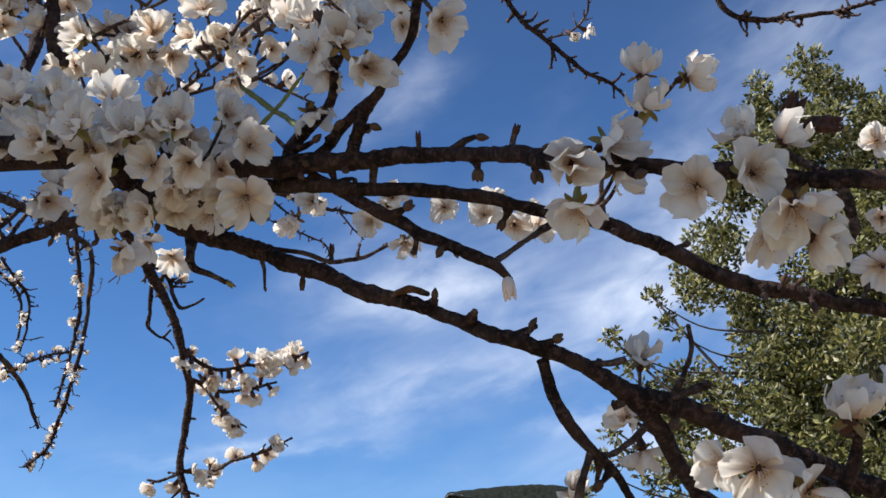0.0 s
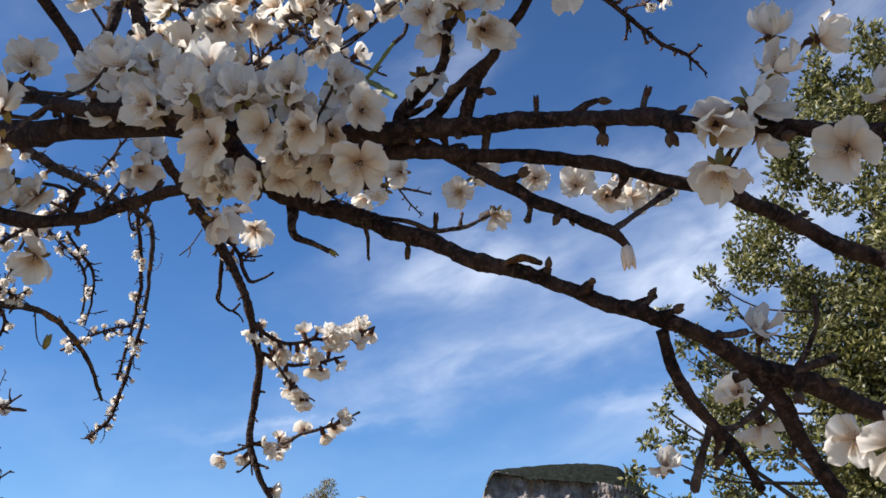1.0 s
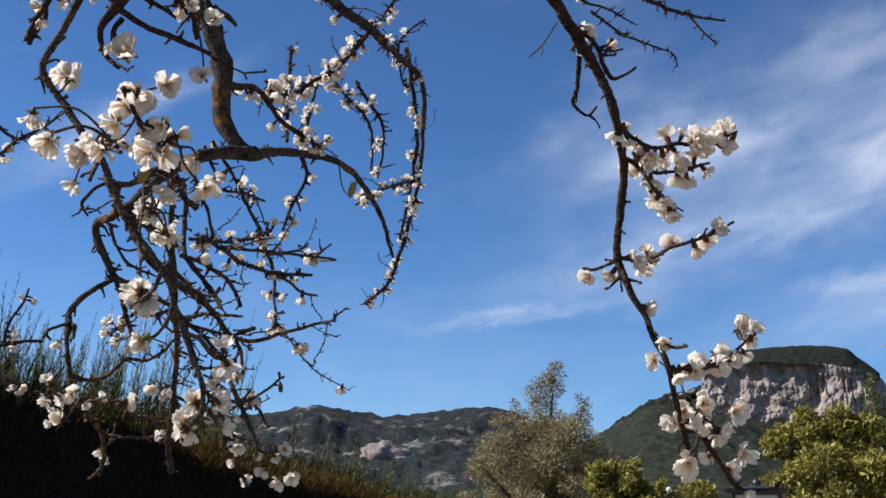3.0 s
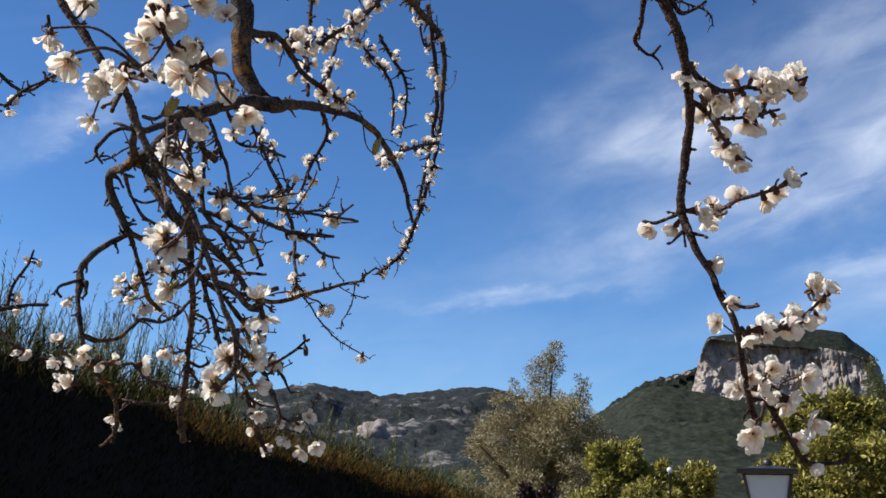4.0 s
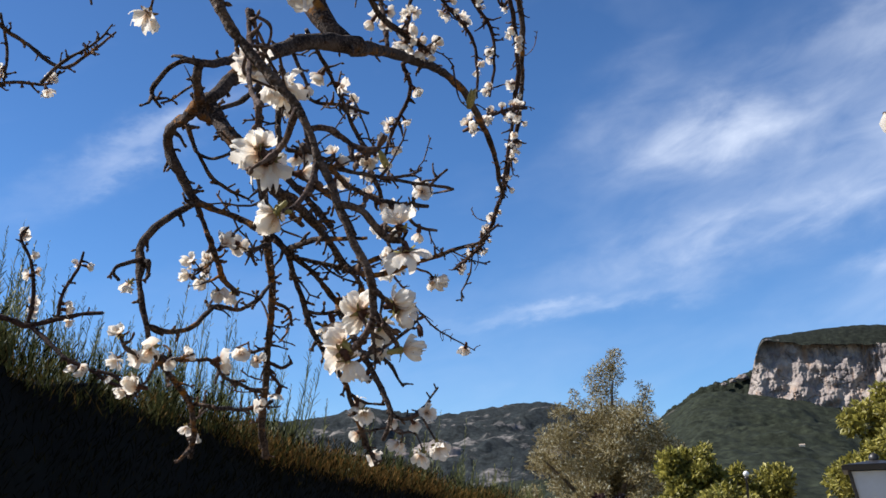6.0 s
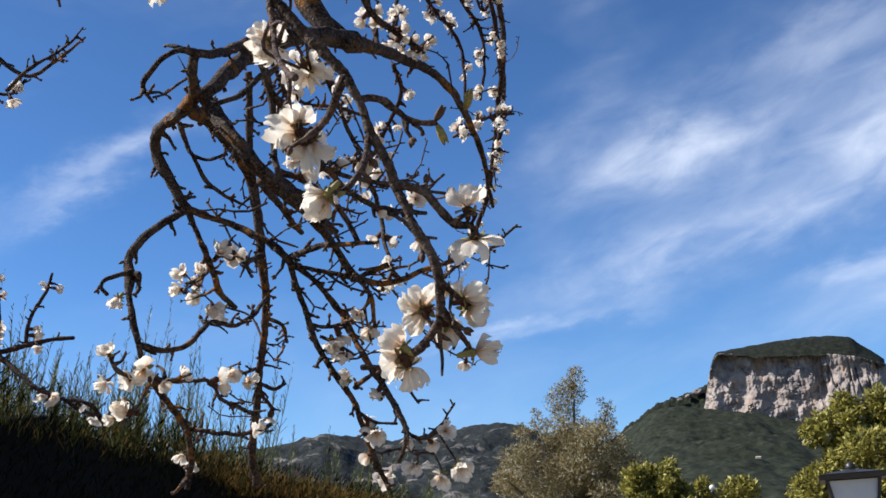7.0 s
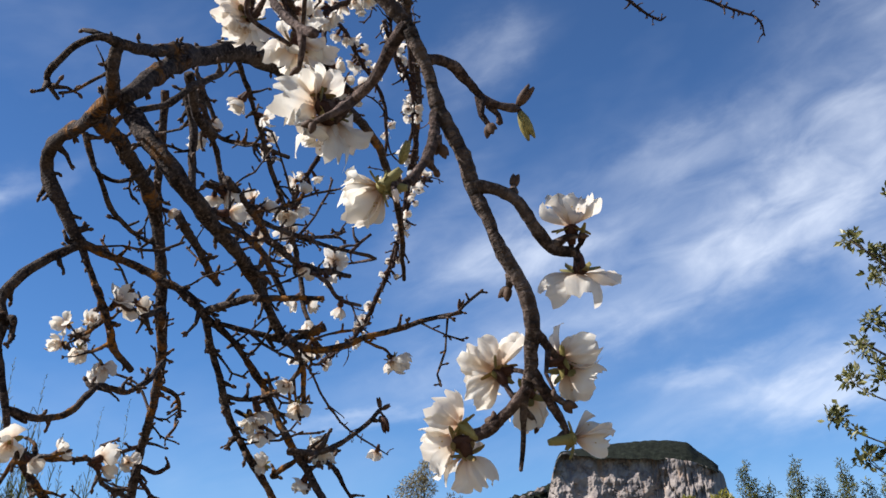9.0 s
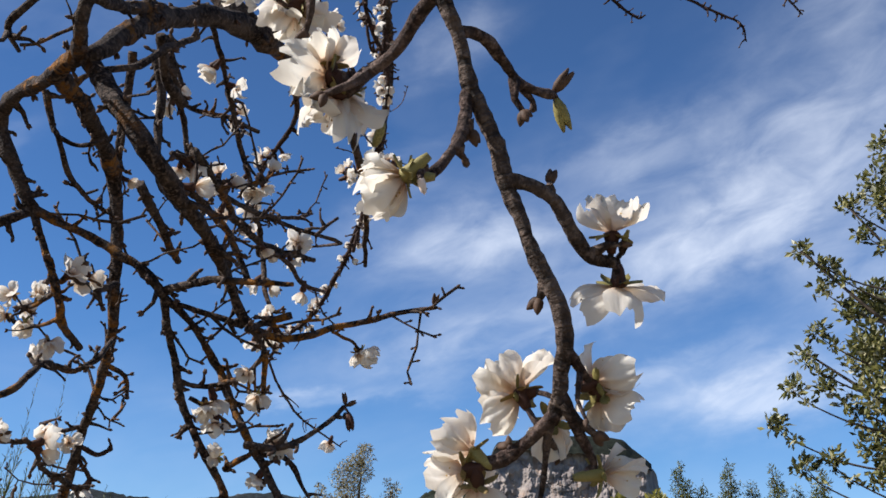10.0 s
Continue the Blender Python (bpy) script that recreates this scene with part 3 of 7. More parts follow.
# the thin silvery leaders that stand out of the top
olive += [(0.02, 0, 5.45, 0.36), (0.24, 0.05, 5.85, 0.34), (0.32, 0, 6.2, 0.28), (-0.2, 0, 5.72, 0.30), (0.1, 0, 6.05, 0.26), (0.36, 0, 6.42, 0.16), (-0.16, 0, 5.98, 0.13),
          (0.98, 0, 5.08, 0.30), (1.06, 0, 5.42, 0.2), (0.92, 0, 5.62, 0.1), (-0.62, 0, 5.2, 0.28), (-0.7, 0, 5.5, 0.13)]
tree("olive_tree", "grey green olive tree with a silvery feathery top", (-6.05, 25.5, 0), 0.3, 2.2, olive, 85000, 0.092, LEAF_OLIVE, 12, 0.26)
citrus = clumps(60, 9, (-0.2, 0, 1.9), (1.5, 1.4, 1.25), 0.26) + clumps(26, 19, (-0.6, 0, 2.9), (0.6, 0.6, 0.65), 0.17) + clumps(14, 29, (0.5, 0, 2.5), (0.9, 0.6, 0.5), 0.13)
tree("orange_tree", "bright green orange tree in sunlight", (-2.5, 18.5, 0), 0.12, 1.0, citrus, 42000, 0.095, LEAF_CITRUS, 13, 0.5, group="orange trees in the garden")
crown_top = [(-1.12, 0, 3.7, 0.2), (-0.9, 0, 3.85, 0.2), (-0.58, 0, 4.12, 0.2), (-0.5, 0, 3.9, 0.3), (-0.04, 0, 4.12, 0.22), (0.05, 0, 3.9, 0.3), (0.4, 0, 3.95, 0.24), (0.85, 0, 3.85, 0.24)]
tree("orange_tree", "bright green orange tree in sunlight", (0.6, 19.0, 0), 0.14, 1.1, clumps(110, 10, (0.05, 0, 2.4), (1.6, 1.3, 1.4), 0.28) + clumps(26, 20, (-0.2, 0, 3.5), (1.1, 0.6, 0.5), 0.18) + crown_top, 52000, 0.105, LEAF_CITRUS, 14, 0.5, group="orange trees in the garden")


def hedge_top(y):
    return 2.55 - 0.035 * (y - 3) + 0.13 * smooth(7.0, 3.5, y) + 0.10 * noise.noise(Vector((y * 0.9, 3, 1)))


def hedge():
    """A long clipped conifer hedge with feathery shoots standing out of its top."""
    t = thing("hedge", "tall dark conifer hedge with feathery shoots on top", "hedge", (-4.9, 8, 0))
    bm = bmesh.new()
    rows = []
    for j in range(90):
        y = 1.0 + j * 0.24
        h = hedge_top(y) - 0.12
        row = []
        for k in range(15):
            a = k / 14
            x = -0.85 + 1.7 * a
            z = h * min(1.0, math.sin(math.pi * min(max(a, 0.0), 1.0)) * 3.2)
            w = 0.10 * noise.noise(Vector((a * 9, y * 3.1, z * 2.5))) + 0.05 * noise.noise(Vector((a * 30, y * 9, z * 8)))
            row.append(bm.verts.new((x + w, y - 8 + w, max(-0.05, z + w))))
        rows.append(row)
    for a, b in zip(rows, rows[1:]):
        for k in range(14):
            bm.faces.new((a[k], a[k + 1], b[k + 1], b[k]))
    # hull behind the sprays, with their shade put into its colour
    part("hedge_body", bm, HEDGE_SHADE, t)
    def sprays(name, n, seed, mat, crest, start=1.2, end=22):
        rng = np.random.default_rng(seed)
        y = rng.uniform(start, end, n)
        top = np.array([hedge_top(v) for v in y])
        a = rng.uniform(-0.8, 0.86, n)
        if crest:
            at = np.stack([a, y - 8, top - 0.12 - 0.10 * np.abs(a) ** 3 + rng.normal(0, 0.05, n)], 1)
        else:
            at = np.stack([0.78 + rng.normal(0, 0.06, n), y - 8, rng.random(n) ** 0.7 * top], 1)
        axis = np.stack([(0.1 if crest else 0.5) + rng.normal(0, 0.45, n), rng.normal(0, 0.45, n), np.full(n, 1.0)], 1)
        axis /= np.linalg.norm(axis, axis=1)[:, None]
        side = np.cross(axis, rng.normal(size=(n, 3)))
        side /= np.linalg.norm(side, axis=1)[:, None]
        ln = rng.uniform(0.03, 0.10 if crest else 0.085, n)[:, None]
        w = 0.003
        verts = np.stack([at - side * w * 0.4, at + axis * ln * 0.5 + side * w, at + axis * ln, at + axis * ln * 0.5 - side * w], 1).reshape(-1, 3)
        k = np.arange(n) * 4
        me = bpy.data.meshes.new(name)
        me.from_pydata(verts.tolist(), [], np.stack([k, k + 1, k + 2, k + 3], 1).tolist())
        me.materials.append(mat)
        ob = new(name, me)
        ob.parent, ob["kind"] = t, "stuff"

    # one kind of foliage, coloured as shaded sides and as sunlit crest
    sprays("hedge_foliage", 70000, 21, LEAF_HEDGE_SHADED, False)
    sprays("tip_foliage", 75000, 22, LEAF_TIP_SUNLIT, True)
    sprays("sunlit_orange_foliage", 42000, 23, LEAF_ORANGE_SUNLIT, True, 6.3, 15)
    # feathery upright shoots
    r = random.Random(8)
    vs, fs = [], []
    for turn in range(1300):
        y = r.uniform(2.6, 7.4) if turn < 420 else r.uniform(2.6, 16)
        x = r.uniform(-0.75, 0.75)
        base = Vector((x, y - 8, hedge_top(y) - 0.2))
        tall = r.uniform(0.35, 1.0) * (1 if turn < 470 else 0.5) * (0.5 + 0.8 * max(0.0, noise.noise(Vector((y * 1.3, x, 7))) + 0.5))
        lean = Vector((r.gauss(0.12, 0.08), r.gauss(0, 0.08), 1)).normalized()
        for s in range(60):
            f = (s + 1) / 60
            p = base + lean * tall * f
            d = Vector((r.gauss(0, 1), r.gauss(0, 1), 2.4)).normalized()
            sd = d.cross(Vector((r.gauss(0, 1), r.gauss(0, 1), 0))).normalized() * 0.0038
            q = p + d * 0.13 * (1.12 - f)
            i = len(vs)
            vs += [p - sd * 0.6, p + sd * 0.6, q + sd * 0.4, q - sd * 0.4]
            fs.append((i, i + 1, i + 2, i + 3))
        i = len(vs)
        sd = Vector((0.004, 0.002, 0))
        vs += [base - sd, base + sd, base + lean * tall]
        fs.append((i, i + 1, i + 2))
    me = bpy.data.meshes.new("feathery_foliage")
    me.from_pydata([tuple(v) for v in vs], [], fs)
    me.materials.append(LEAF_CYPRESS)
    ob = new("feathery_foliage", me)
    ob.parent, ob["kind"] = t, "stuff"


hedge()


def cypress(x, y, tall, seed):
    cl = []
    r = random.Random(seed)
    for i in range(60):
        f = i / 59
        w = 0.60 * (1 - f) ** 0.56 * tall / 5 + 0.03
        a = r.uniform(0, 6.28)
        cl.append((math.cos(a) * w * 0.45, math.sin(a) * w * 0.45, 0.5 + (tall - 0.55) * f, w * 0.72))
    return tree("cypress", "slender dark green cypress with a pointed top", (x, y, 0), 0.08, 0.6, cl, 26000, 0.085, LEAF_CYPRESS, seed, 0.24, group="row of cypresses")


for i, (x, y, tall) in enumerate(((1.40, 23.0, 5.62), (1.84, 23.2, 5.2), (2.37, 22.9, 5.58), (2.83, 23.1, 5.2), (3.27, 23.0, 5.5), (3.75, 23.2, 5.1), (4.2, 23.0, 5.45), (0.98, 23.1, 4.9))):
    cypress(x, y, tall, 40 + i)


# ---- the garden lantern ----
LACQUER = plain("black_iron", (0.018, 0.016, 0.015), 0.45, 40, 0.3, 0.5)
MILK = plain("milk_glass", (0.55, 0.57, 0.58), 0.35, 12, 0.06, 0.5)


def box(bm, lo, hi, taper=1.0):
    v = []
    for z, k in ((lo[2], taper), (hi[2], 1.0)):
        for x, y in ((lo[0], lo[1]), (hi[0], lo[1]), (hi[0], hi[1]), (lo[0], hi[1])):
            v.append(bm.verts.new((x * k, y * k, z)))
    for f in ((3, 2, 1, 0), (4, 5, 6, 7), (0, 1, 5, 4), (1, 2, 6, 5), (2, 3, 7, 6), (3, 0, 4, 7)):
        bm.faces.new([v[i] for i in f])


def lantern():
    t = thing("garden_lantern", "black iron post lantern with milky glass panes", "lamp", (-0.43, 7.4, -0.02))
    t.scale = (1.17, 1.17, 1.046)
    bm = bmesh.new()
    tube(bm, [Vector((0, 0, z, r)) for z, r in ((0, 0.07), (0.1, 0.065), (0.14, 0.035), (0.8, 0.03), (1.5, 0.03), (1.58, 0.05), (1.60, 0.05))], 14, 0)
    part("post", bm, LACQUER, t)
    for k in range(4):
        rot = Matrix.Rotation(k * math.pi / 2, 4, "Z")
        bm = bmesh.new()
        v = [bm.verts.new(rot @ Vector(p)) for p in ((-0.062, -0.066, 1.62), (0.062, -0.066, 1.62), (0.112, -0.116, 1.93), (-0.112, -0.116, 1.93))]
        w = [bm.verts.new(q.co + rot @ Vector((0, 0.006, 0))) for q in v]
        bm.faces.new(v), bm.faces.new(w[::-1])
        for i in range(4):
            bm.faces.new((v[(i + 1) % 4], v[i], w[i], w[(i + 1) % 4]))
        part("pane", bm, MILK, t, smooth=False)
        bm = bmesh.new()
        tube(bm, [Vector((*(rot @ Vector(p)), 0.011)) for p in ((-0.07, -0.07, 1.60), (-0.122, -0.122, 1.94))], 4, 0)
        part("frame_bar", bm, LACQUER, t, smooth=False)
    bm = bmesh.new()
    box(bm, (-0.08, -0.08, 1.59), (0.08, 0.08, 1.62))
    part("base_plate", bm, LACQUER, t, smooth=False)
    bm = bmesh.new()
    box(bm, (-0.158, -0.158, 1.935), (0.158, 0.158, 1.962), 0.96)
    v = [bm.verts.new(p) for p in ((-0.145, -0.145, 1.966), (0.145, -0.145, 1.966), (0.145, 0.145, 1.966), (-0.145, 0.145, 1.966), (0, 0, 2.0))]
    for i in range(4):
        bm.faces.new((v[i], v[(i + 1) % 4], v[4]))
    part("roof", bm, LACQUER, t, smooth=False)
    bm = bmesh.new()
    tube(bm, [Vector((0, 0, z, r)) for z, r in ((1.985, 0.02), (2.0, 0.025), (2.02, 0.025), (2.035, 0.01))], 10, 0)
    part("knob", bm, LACQUER, t)


lantern()


# ---- a small globe lamp among the orange leaves, and a dark shrub ----
def globe_lamp():
    t = thing("globe_lamp", "small white globe lamp on a thin dark post", "lamp", (GLOBE[0], GLOBE[1], 0))
    bm = bmesh.new()
    tube(bm, [Vector((0, 0, z, r)) for z, r in ((-0.05, 0.03), (0.05, 0.02), (GLOBE[2] - 0.09, 0.016), (GLOBE[2] - 0.07, 0.03), (GLOBE[2] - 0.045, 0.03))], 10, 0)
    part("post", bm, LACQUER, t)
    bm = bmesh.new()
    bmesh.ops.create_uvsphere(bm, u_segments=20, v_segments=12, radius=0.043)
    bmesh.ops.translate(bm, vec=(0, 0, GLOBE[2]), verts=bm.verts)
    part("globe", bm, WHITE_GLASS, t)


WHITE_GLASS = plain("white_glass", (0.62, 0.62, 0.60), 0.3, 12, 0.04, 0.5)
GLOBE = (-2.02, 16.6, 2.73)
globe_lamp()
red = clumps(16, 51, (0, 0, 1.6), (0.42, 0.4, 0.6), 0.16) + clumps(5, 52, (-0.14, 0, 2.2), (0.07, 0.07, 0.1), 0.06) + clumps(5, 53, (0.13, 0, 2.25), (0.07, 0.07, 0.1), 0.07)
tree("shrub", "dark reddish brown leafy shrub in front of the olive", (-3.45, 14.0, 0), 0.05, 0.7, red, 9000, 0.07, LEAF_RED, 54, 0.5, spread=10)


# ---- the almond tree ----
rnd = random.Random(5)
almond = thing("almond_tree", "old almond tree in white blossom with knobbly dark bark", "tree", (-2.4, 0.75, 0))
ORIGIN = Vector(almond.location)
TIPS = []           # places on the twigs that carry the small blossoms
SPINE = []          # points along all the branches, to which blossoms are tied


def rvec():
    return Vector((rnd.gauss(0, 1), rnd.gauss(0, 1), rnd.gauss(0, 1))).normalized()


def bough(name, spurs, blooms, rows, shoots=0):
    """One branch: a swept knobbly tube with short fruiting spurs and buds."""
    rows = [(r[0] - ORIGIN.x, r[1] - ORIGIN.y, r[2] - ORIGIN.z, r[3]) for r in rows]
    big = max(r[3] for r in rows)
    near = rows[0][0] + ORIGIN.x > -1.1 and rows[0][1] + ORIGIN.y < 1.6
    pts = spline(rows, 0.0022 if near and big < 0.012 else max(0.0035, big * 0.7))
    if name != "trunk":
        for q in pts:
            d = noise.noise_vector(q.to_3d() * 45) * min(0.0016, q[3] * 0.45) + noise.noise_vector(q.to_3d() * 19) * min(0.004, q[3] * (0.25 if near else 0.7))
            q.xyz = q.to_3d() + d
            q[3] *= 0.84 * (1 + 0.2 * noise.noise(q.to_3d() * 38))
    bm = bmesh.new()
    tube(bm, pts, 12 if big > 0.008 else 8 if big > 0.003 else 6, 0.16 if big > 0.004 else 0.3, True, 0, 130.0, 0.2 if name == "stem" else 0.1, True)
    SPINE.extend((q.to_3d() + ORIGIN, q[3]) for q in pts[::2])
    length = sum((b - a).to_3d().length for a, b in zip(pts, pts[1:]))
    for _ in range(int((spurs * 2.6 + 6) * length + rnd.random())):
        i = rnd.randrange(1, len(pts) - 1)
        q, ahead = pts[i], (pts[i + 1] - pts[i - 1]).to_3d().normalized()
        d = rvec()
        d = (d - ahead * d.dot(ahead)).normalized()
        d = (d + ahead * rnd.uniform(0.1, 0.8)).normalized()
        n = rnd.uniform(0.006, 0.018) * rnd.choice((0.3, 0.4, 0.55, 0.8) if near and big > 0.006 else (0.4, 0.6, 1, 1.6))
        w = min(q[3] * 0.75, rnd.uniform(0.0015, 0.0034)) if big > 0.003 else min(q[3] * 0.8, rnd.uniform(0.0007, 0.0013))
        a = q.to_3d() + d * q[3] * 0.5
        turn = (d + rvec() * 0.5).normalized()
        b, c = a + d * n * 0.6, a + d * n * 0.6 + turn * n * 0.5
        tube(bm, [Vector((*a, w * 1.7)), Vector((*b, w)), Vector((*c, w * 0.7))], 5, 0.2, True, 0, 300.0)
        for _ in range(rnd.choice((1, 1, 2, 3))):
            bud(bm, c, (turn + rvec() * 0.7), min(0.007, w * rnd.uniform(2.6, 4.2)))
    for _ in range(int(shoots * length + rnd.random())):
        i = rnd.randrange(1, len(pts) - 1)
        at, way, w = pts[i].to_3d(), (rvec() + (pts[i + 1] - pts[i - 1]).to_3d().normalized() * 0.6).normalized(), rnd.uniform(0.0011, 0.0018)
        step, row = rnd.uniform(0.012, 0.024), [Vector((*at, w * 1.4))]
        for _ in range(rnd.randint(3, 5)):
            way = (way + rvec() * 0.4 + Vector((0, 0, 0.12))).normalized()
            at = at + way * step
            row.append(Vector((*at, w * rnd.uniform(0.85, 1.25))))
            knot = (way + rvec() * 1.3).normalized()
            tube(bm, [Vector((*at, w)), Vector((*(at + knot * 0.006), w * 0.8))], 5, 0.2, True, 0, 300.0)
            bud(bm, at + knot * 0.006, knot, 0.005)
        tube(bm, row, 5, 0.25, True, 0, 300.0)
        bud(bm, at, way, 0.006)
        SPINE.extend((q.to_3d() + ORIGIN, q[3]) for q in row)
    for _ in range(int(blooms * length * 1.6 + rnd.random())):
        i = rnd.randrange(1, len(pts) - 1)
        ahead = (pts[i + 1] - pts[i - 1]).to_3d().normalized()
        d = rvec()
        d = (d - ahead * d.dot(ahead) + Vector((0, 0, -0.25)) + ahead * 0.3).normalized()
        TIPS.append((pts[i].to_3d() + ORIGIN + d * (pts[i][3] + rnd.uniform(0.004, 0.014)), d))
    kind = SHOOT if name == "shoot" else BARK_STEM if name == "stem" else BARK_LICHEN if rows[0][0] + ORIGIN.x < -1.02 and 1.6 < rows[0][1] + ORIGIN.y < 2.3 else BARK_OLD_SHADED if big > 0.012 else BARK if big > 0.0042 else BARK_YOUNG
    part(name, bm, (kind, BUDSKIN), almond)


bough("trunk", 0, 0, [(-2.4, 0.75, -0.1, 0.19), (-2.42, 0.72, 0.4, 0.15), (-2.36, 0.78, 1.0, 0.135), (-2.33, 0.82, 1.5, 0.13), (-2.25, 0.95, 2.05, 0.11), (-2.2, 1.05, 2.4, 0.07)])
bough('limb', 4, 0, [(-0.563, 0.937, 2.065, 0.0215), (-0.482, 0.897, 2.031, 0.0190), (-0.409, 0.851, 1.998, 0.0160), (-0.338, 0.805, 1.970, 0.0132), (-0.284, 0.768, 1.951, 0.0112), (-0.220, 0.730, 1.930, 0.0092), (-0.149, 0.697, 1.906, 0.0078), (-0.087, 0.677, 1.889, 0.0069), (-0.035, 0.646, 1.866, 0.0067), (0.006, 0.649, 1.865, 0.0068)])
bough('branch', 10, 0, [(-0.003, 0.650, 1.8650, 0.0075), (0.031, 0.646, 1.8660, 0.0072), (0.050, 0.642, 1.8650, 0.0065), (0.082, 0.625, 1.8555, 0.0053), (0.107, 0.601, 1.8400, 0.0047), (0.133, 0.567, 1.8210, 0.0052), (0.149, 0.549, 1.8050, 0.0049), (0.177, 0.539, 1.7960, 0.0043), (0.201, 0.537, 1.7910, 0.0042), (0.230, 0.535, 1.7870, 0.0044), (0.258, 0.538, 1.7850, 0.0047), (0.276, 0.539, 1.7840, 0.0049), (0.303, 0.542, 1.7820, 0.0052)])
bough('branch', 8, 0, [(-0.051, 0.678, 1.8690, 0.0041), (-0.028, 0.670, 1.8650, 0.0044), (-0.005, 0.662, 1.8610, 0.0053), (0.023, 0.654, 1.8550, 0.0056), (0.056, 0.657, 1.8535, 0.0046), (0.089, 0.660, 1.8510, 0.0046), (0.121, 0.665, 1.8465, 0.0046), (0.150, 0.670, 1.8410, 0.0046), (0.184, 0.685, 1.8380, 0.0050), (0.226, 0.713, 1.8310, 0.0059), (0.263, 0.724, 1.8130, 0.0062), (0.304, 0.730, 1.8060, 0.0062), (0.354, 0.738, 1.7950, 0.0065), (0.382, 0.742, 1.7900, 0.0065)])
bough('branch', 10, 0, [(-0.034, 0.671, 1.864, 0.0041), (-0.067, 0.696, 1.877, 0.0039), (-0.112, 0.740, 1.895, 0.0042), (-0.170, 0.785, 1.910, 0.0049), (-0.225, 0.822, 1.918, 0.0056), (-0.275, 0.850, 1.921, 0.0058)])
bough('branch', 12, 0, [(-0.245, 0.832, 1.918, 0.0056), (-0.276, 0.852, 1.922, 0.0061), (-0.302, 0.858, 1.924, 0.0064), (-0.333, 0.861, 1.928, 0.0069), (-0.369, 0.861, 1.938, 0.0074), (-0.405, 0.868, 1.958, 0.0083), (-0.443, 0.881, 1.990, 0.0103), (-0.473, 0.886, 2.016, 0.0126)])
bough('branch', 8, 0, [(-0.127, 0.645, 1.884, 0.0067), (-0.115, 0.675, 1.893, 0.0073), (-0.107, 0.708, 1.892, 0.0077), (-0.096, 0.729, 1.885, 0.0079), (-0.080, 0.735, 1.874, 0.0079), (-0.054, 0.727, 1.860, 0.0073), (-0.022, 0.714, 1.843, 0.0064), (0.013, 0.703, 1.825, 0.0059), (0.046, 0.692, 1.805, 0.0057), (0.074, 0.688, 1.794, 0.0052), (0.105, 0.681, 1.777, 0.0051), (0.135, 0.673, 1.762, 0.0053), (0.167, 0.681, 1.751, 0.0059), (0.192, 0.693, 1.739, 0.0069), (0.224, 0.704, 1.731, 0.0073), (0.257, 0.722, 1.721, 0.0071), (0.301, 0.743, 1.706, 0.0072), (0.349, 0.755, 1.687, 0.0072)])
bough('branch', 6, 0, [(0.017, 0.653, 1.861, 0.0049), (0.036, 0.658, 1.853, 0.0043), (0.063, 0.657, 1.836, 0.0045), (0.082, 0.654, 1.821, 0.0041), (0.101, 0.654, 1.812, 0.0041), (0.117, 0.653, 1.803, 0.0041), (0.126, 0.657, 1.797, 0.0028), (0.129, 0.658, 1.794, 0.0019)])
bough('twig', 0, 0, [(0.118, 0.654, 1.802, 0.0022), (0.136, 0.660, 1.816, 0.0022), (0.154, 0.665, 1.831, 0.0023)])
bough('twig', 0, 0, [(0.075, 0.661, 1.828, 0.0019), (0.077, 0.664, 1.822, 0.0019), (0.075, 0.667, 1.816, 0.0024)])
bough('branch', 4, 0, [(0.041, 0.642, 1.864, 0.0048), (0.047, 0.636, 1.879, 0.0045), (0.052, 0.631, 1.890, 0.0045), (0.062, 0.623, 1.897, 0.0035), (0.071, 0.613, 1.907, 0.0032), (0.081, 0.603, 1.919, 0.0031), (0.086, 0.591, 1.932, 0.0037), (0.090, 0.575, 1.945, 0.0040)])
bough('branch', 4, 0, [(0.017, 0.651, 1.865, 0.0056), (0.027, 0.647, 1.876, 0.0039), (0.045, 0.636, 1.890, 0.0036), (0.061, 0.625, 1.897, 0.0035)])
bough('branch', 4, 0, [(0.006, 0.651, 1.865, 0.0056), (0.009, 0.645, 1.877, 0.0046), (0.020, 0.641, 1.888, 0.0036), (0.030, 0.637, 1.898, 0.0033), (0.035, 0.628, 1.907, 0.0031), (0.037, 0.617, 1.917, 0.0026)])
bough('branch', 4, 0, [(0.143, 0.677, 1.755, 0.0041), (0.148, 0.686, 1.737, 0.0044), (0.157, 0.694, 1.722, 0.0041), (0.168, 0.700, 1.710, 0.0037), (0.181, 0.707, 1.697, 0.0031), (0.193, 0.717, 1.677, 0.0028)])
bough('twig', 2, 0, [(0.168, 0.700, 1.710, 0.0028), (0.163, 0.705, 1.697, 0.0026), (0.158, 0.714, 1.677, 0.0030)])
bough('branch', 4, 0, [(0.192, 0.693, 1.740, 0.0063), (0.206, 0.708, 1.720, 0.0054), (0.219, 0.719, 1.700, 0.0054), (0.235, 0.731, 1.675, 0.0054)])
bough('twig', 2, 0, [(0.201, 0.705, 1.726, 0.0029), (0.190, 0.707, 1.715, 0.0025), (0.178, 0.705, 1.708, 0.0025), (0.170, 0.701, 1.708, 0.0022)])
bough('branch', 2, 0, [(0.276, 0.651, 1.663, 0.0046), (0.281, 0.633, 1.679, 0.0038), (0.284, 0.623, 1.690, 0.0029), (0.281, 0.612, 1.699, 0.0024)])
bough('twig', 2, 0, [(0.268, 0.539, 1.785, 0.0034), (0.273, 0.543, 1.775, 0.0032), (0.276, 0.549, 1.764, 0.0025)])
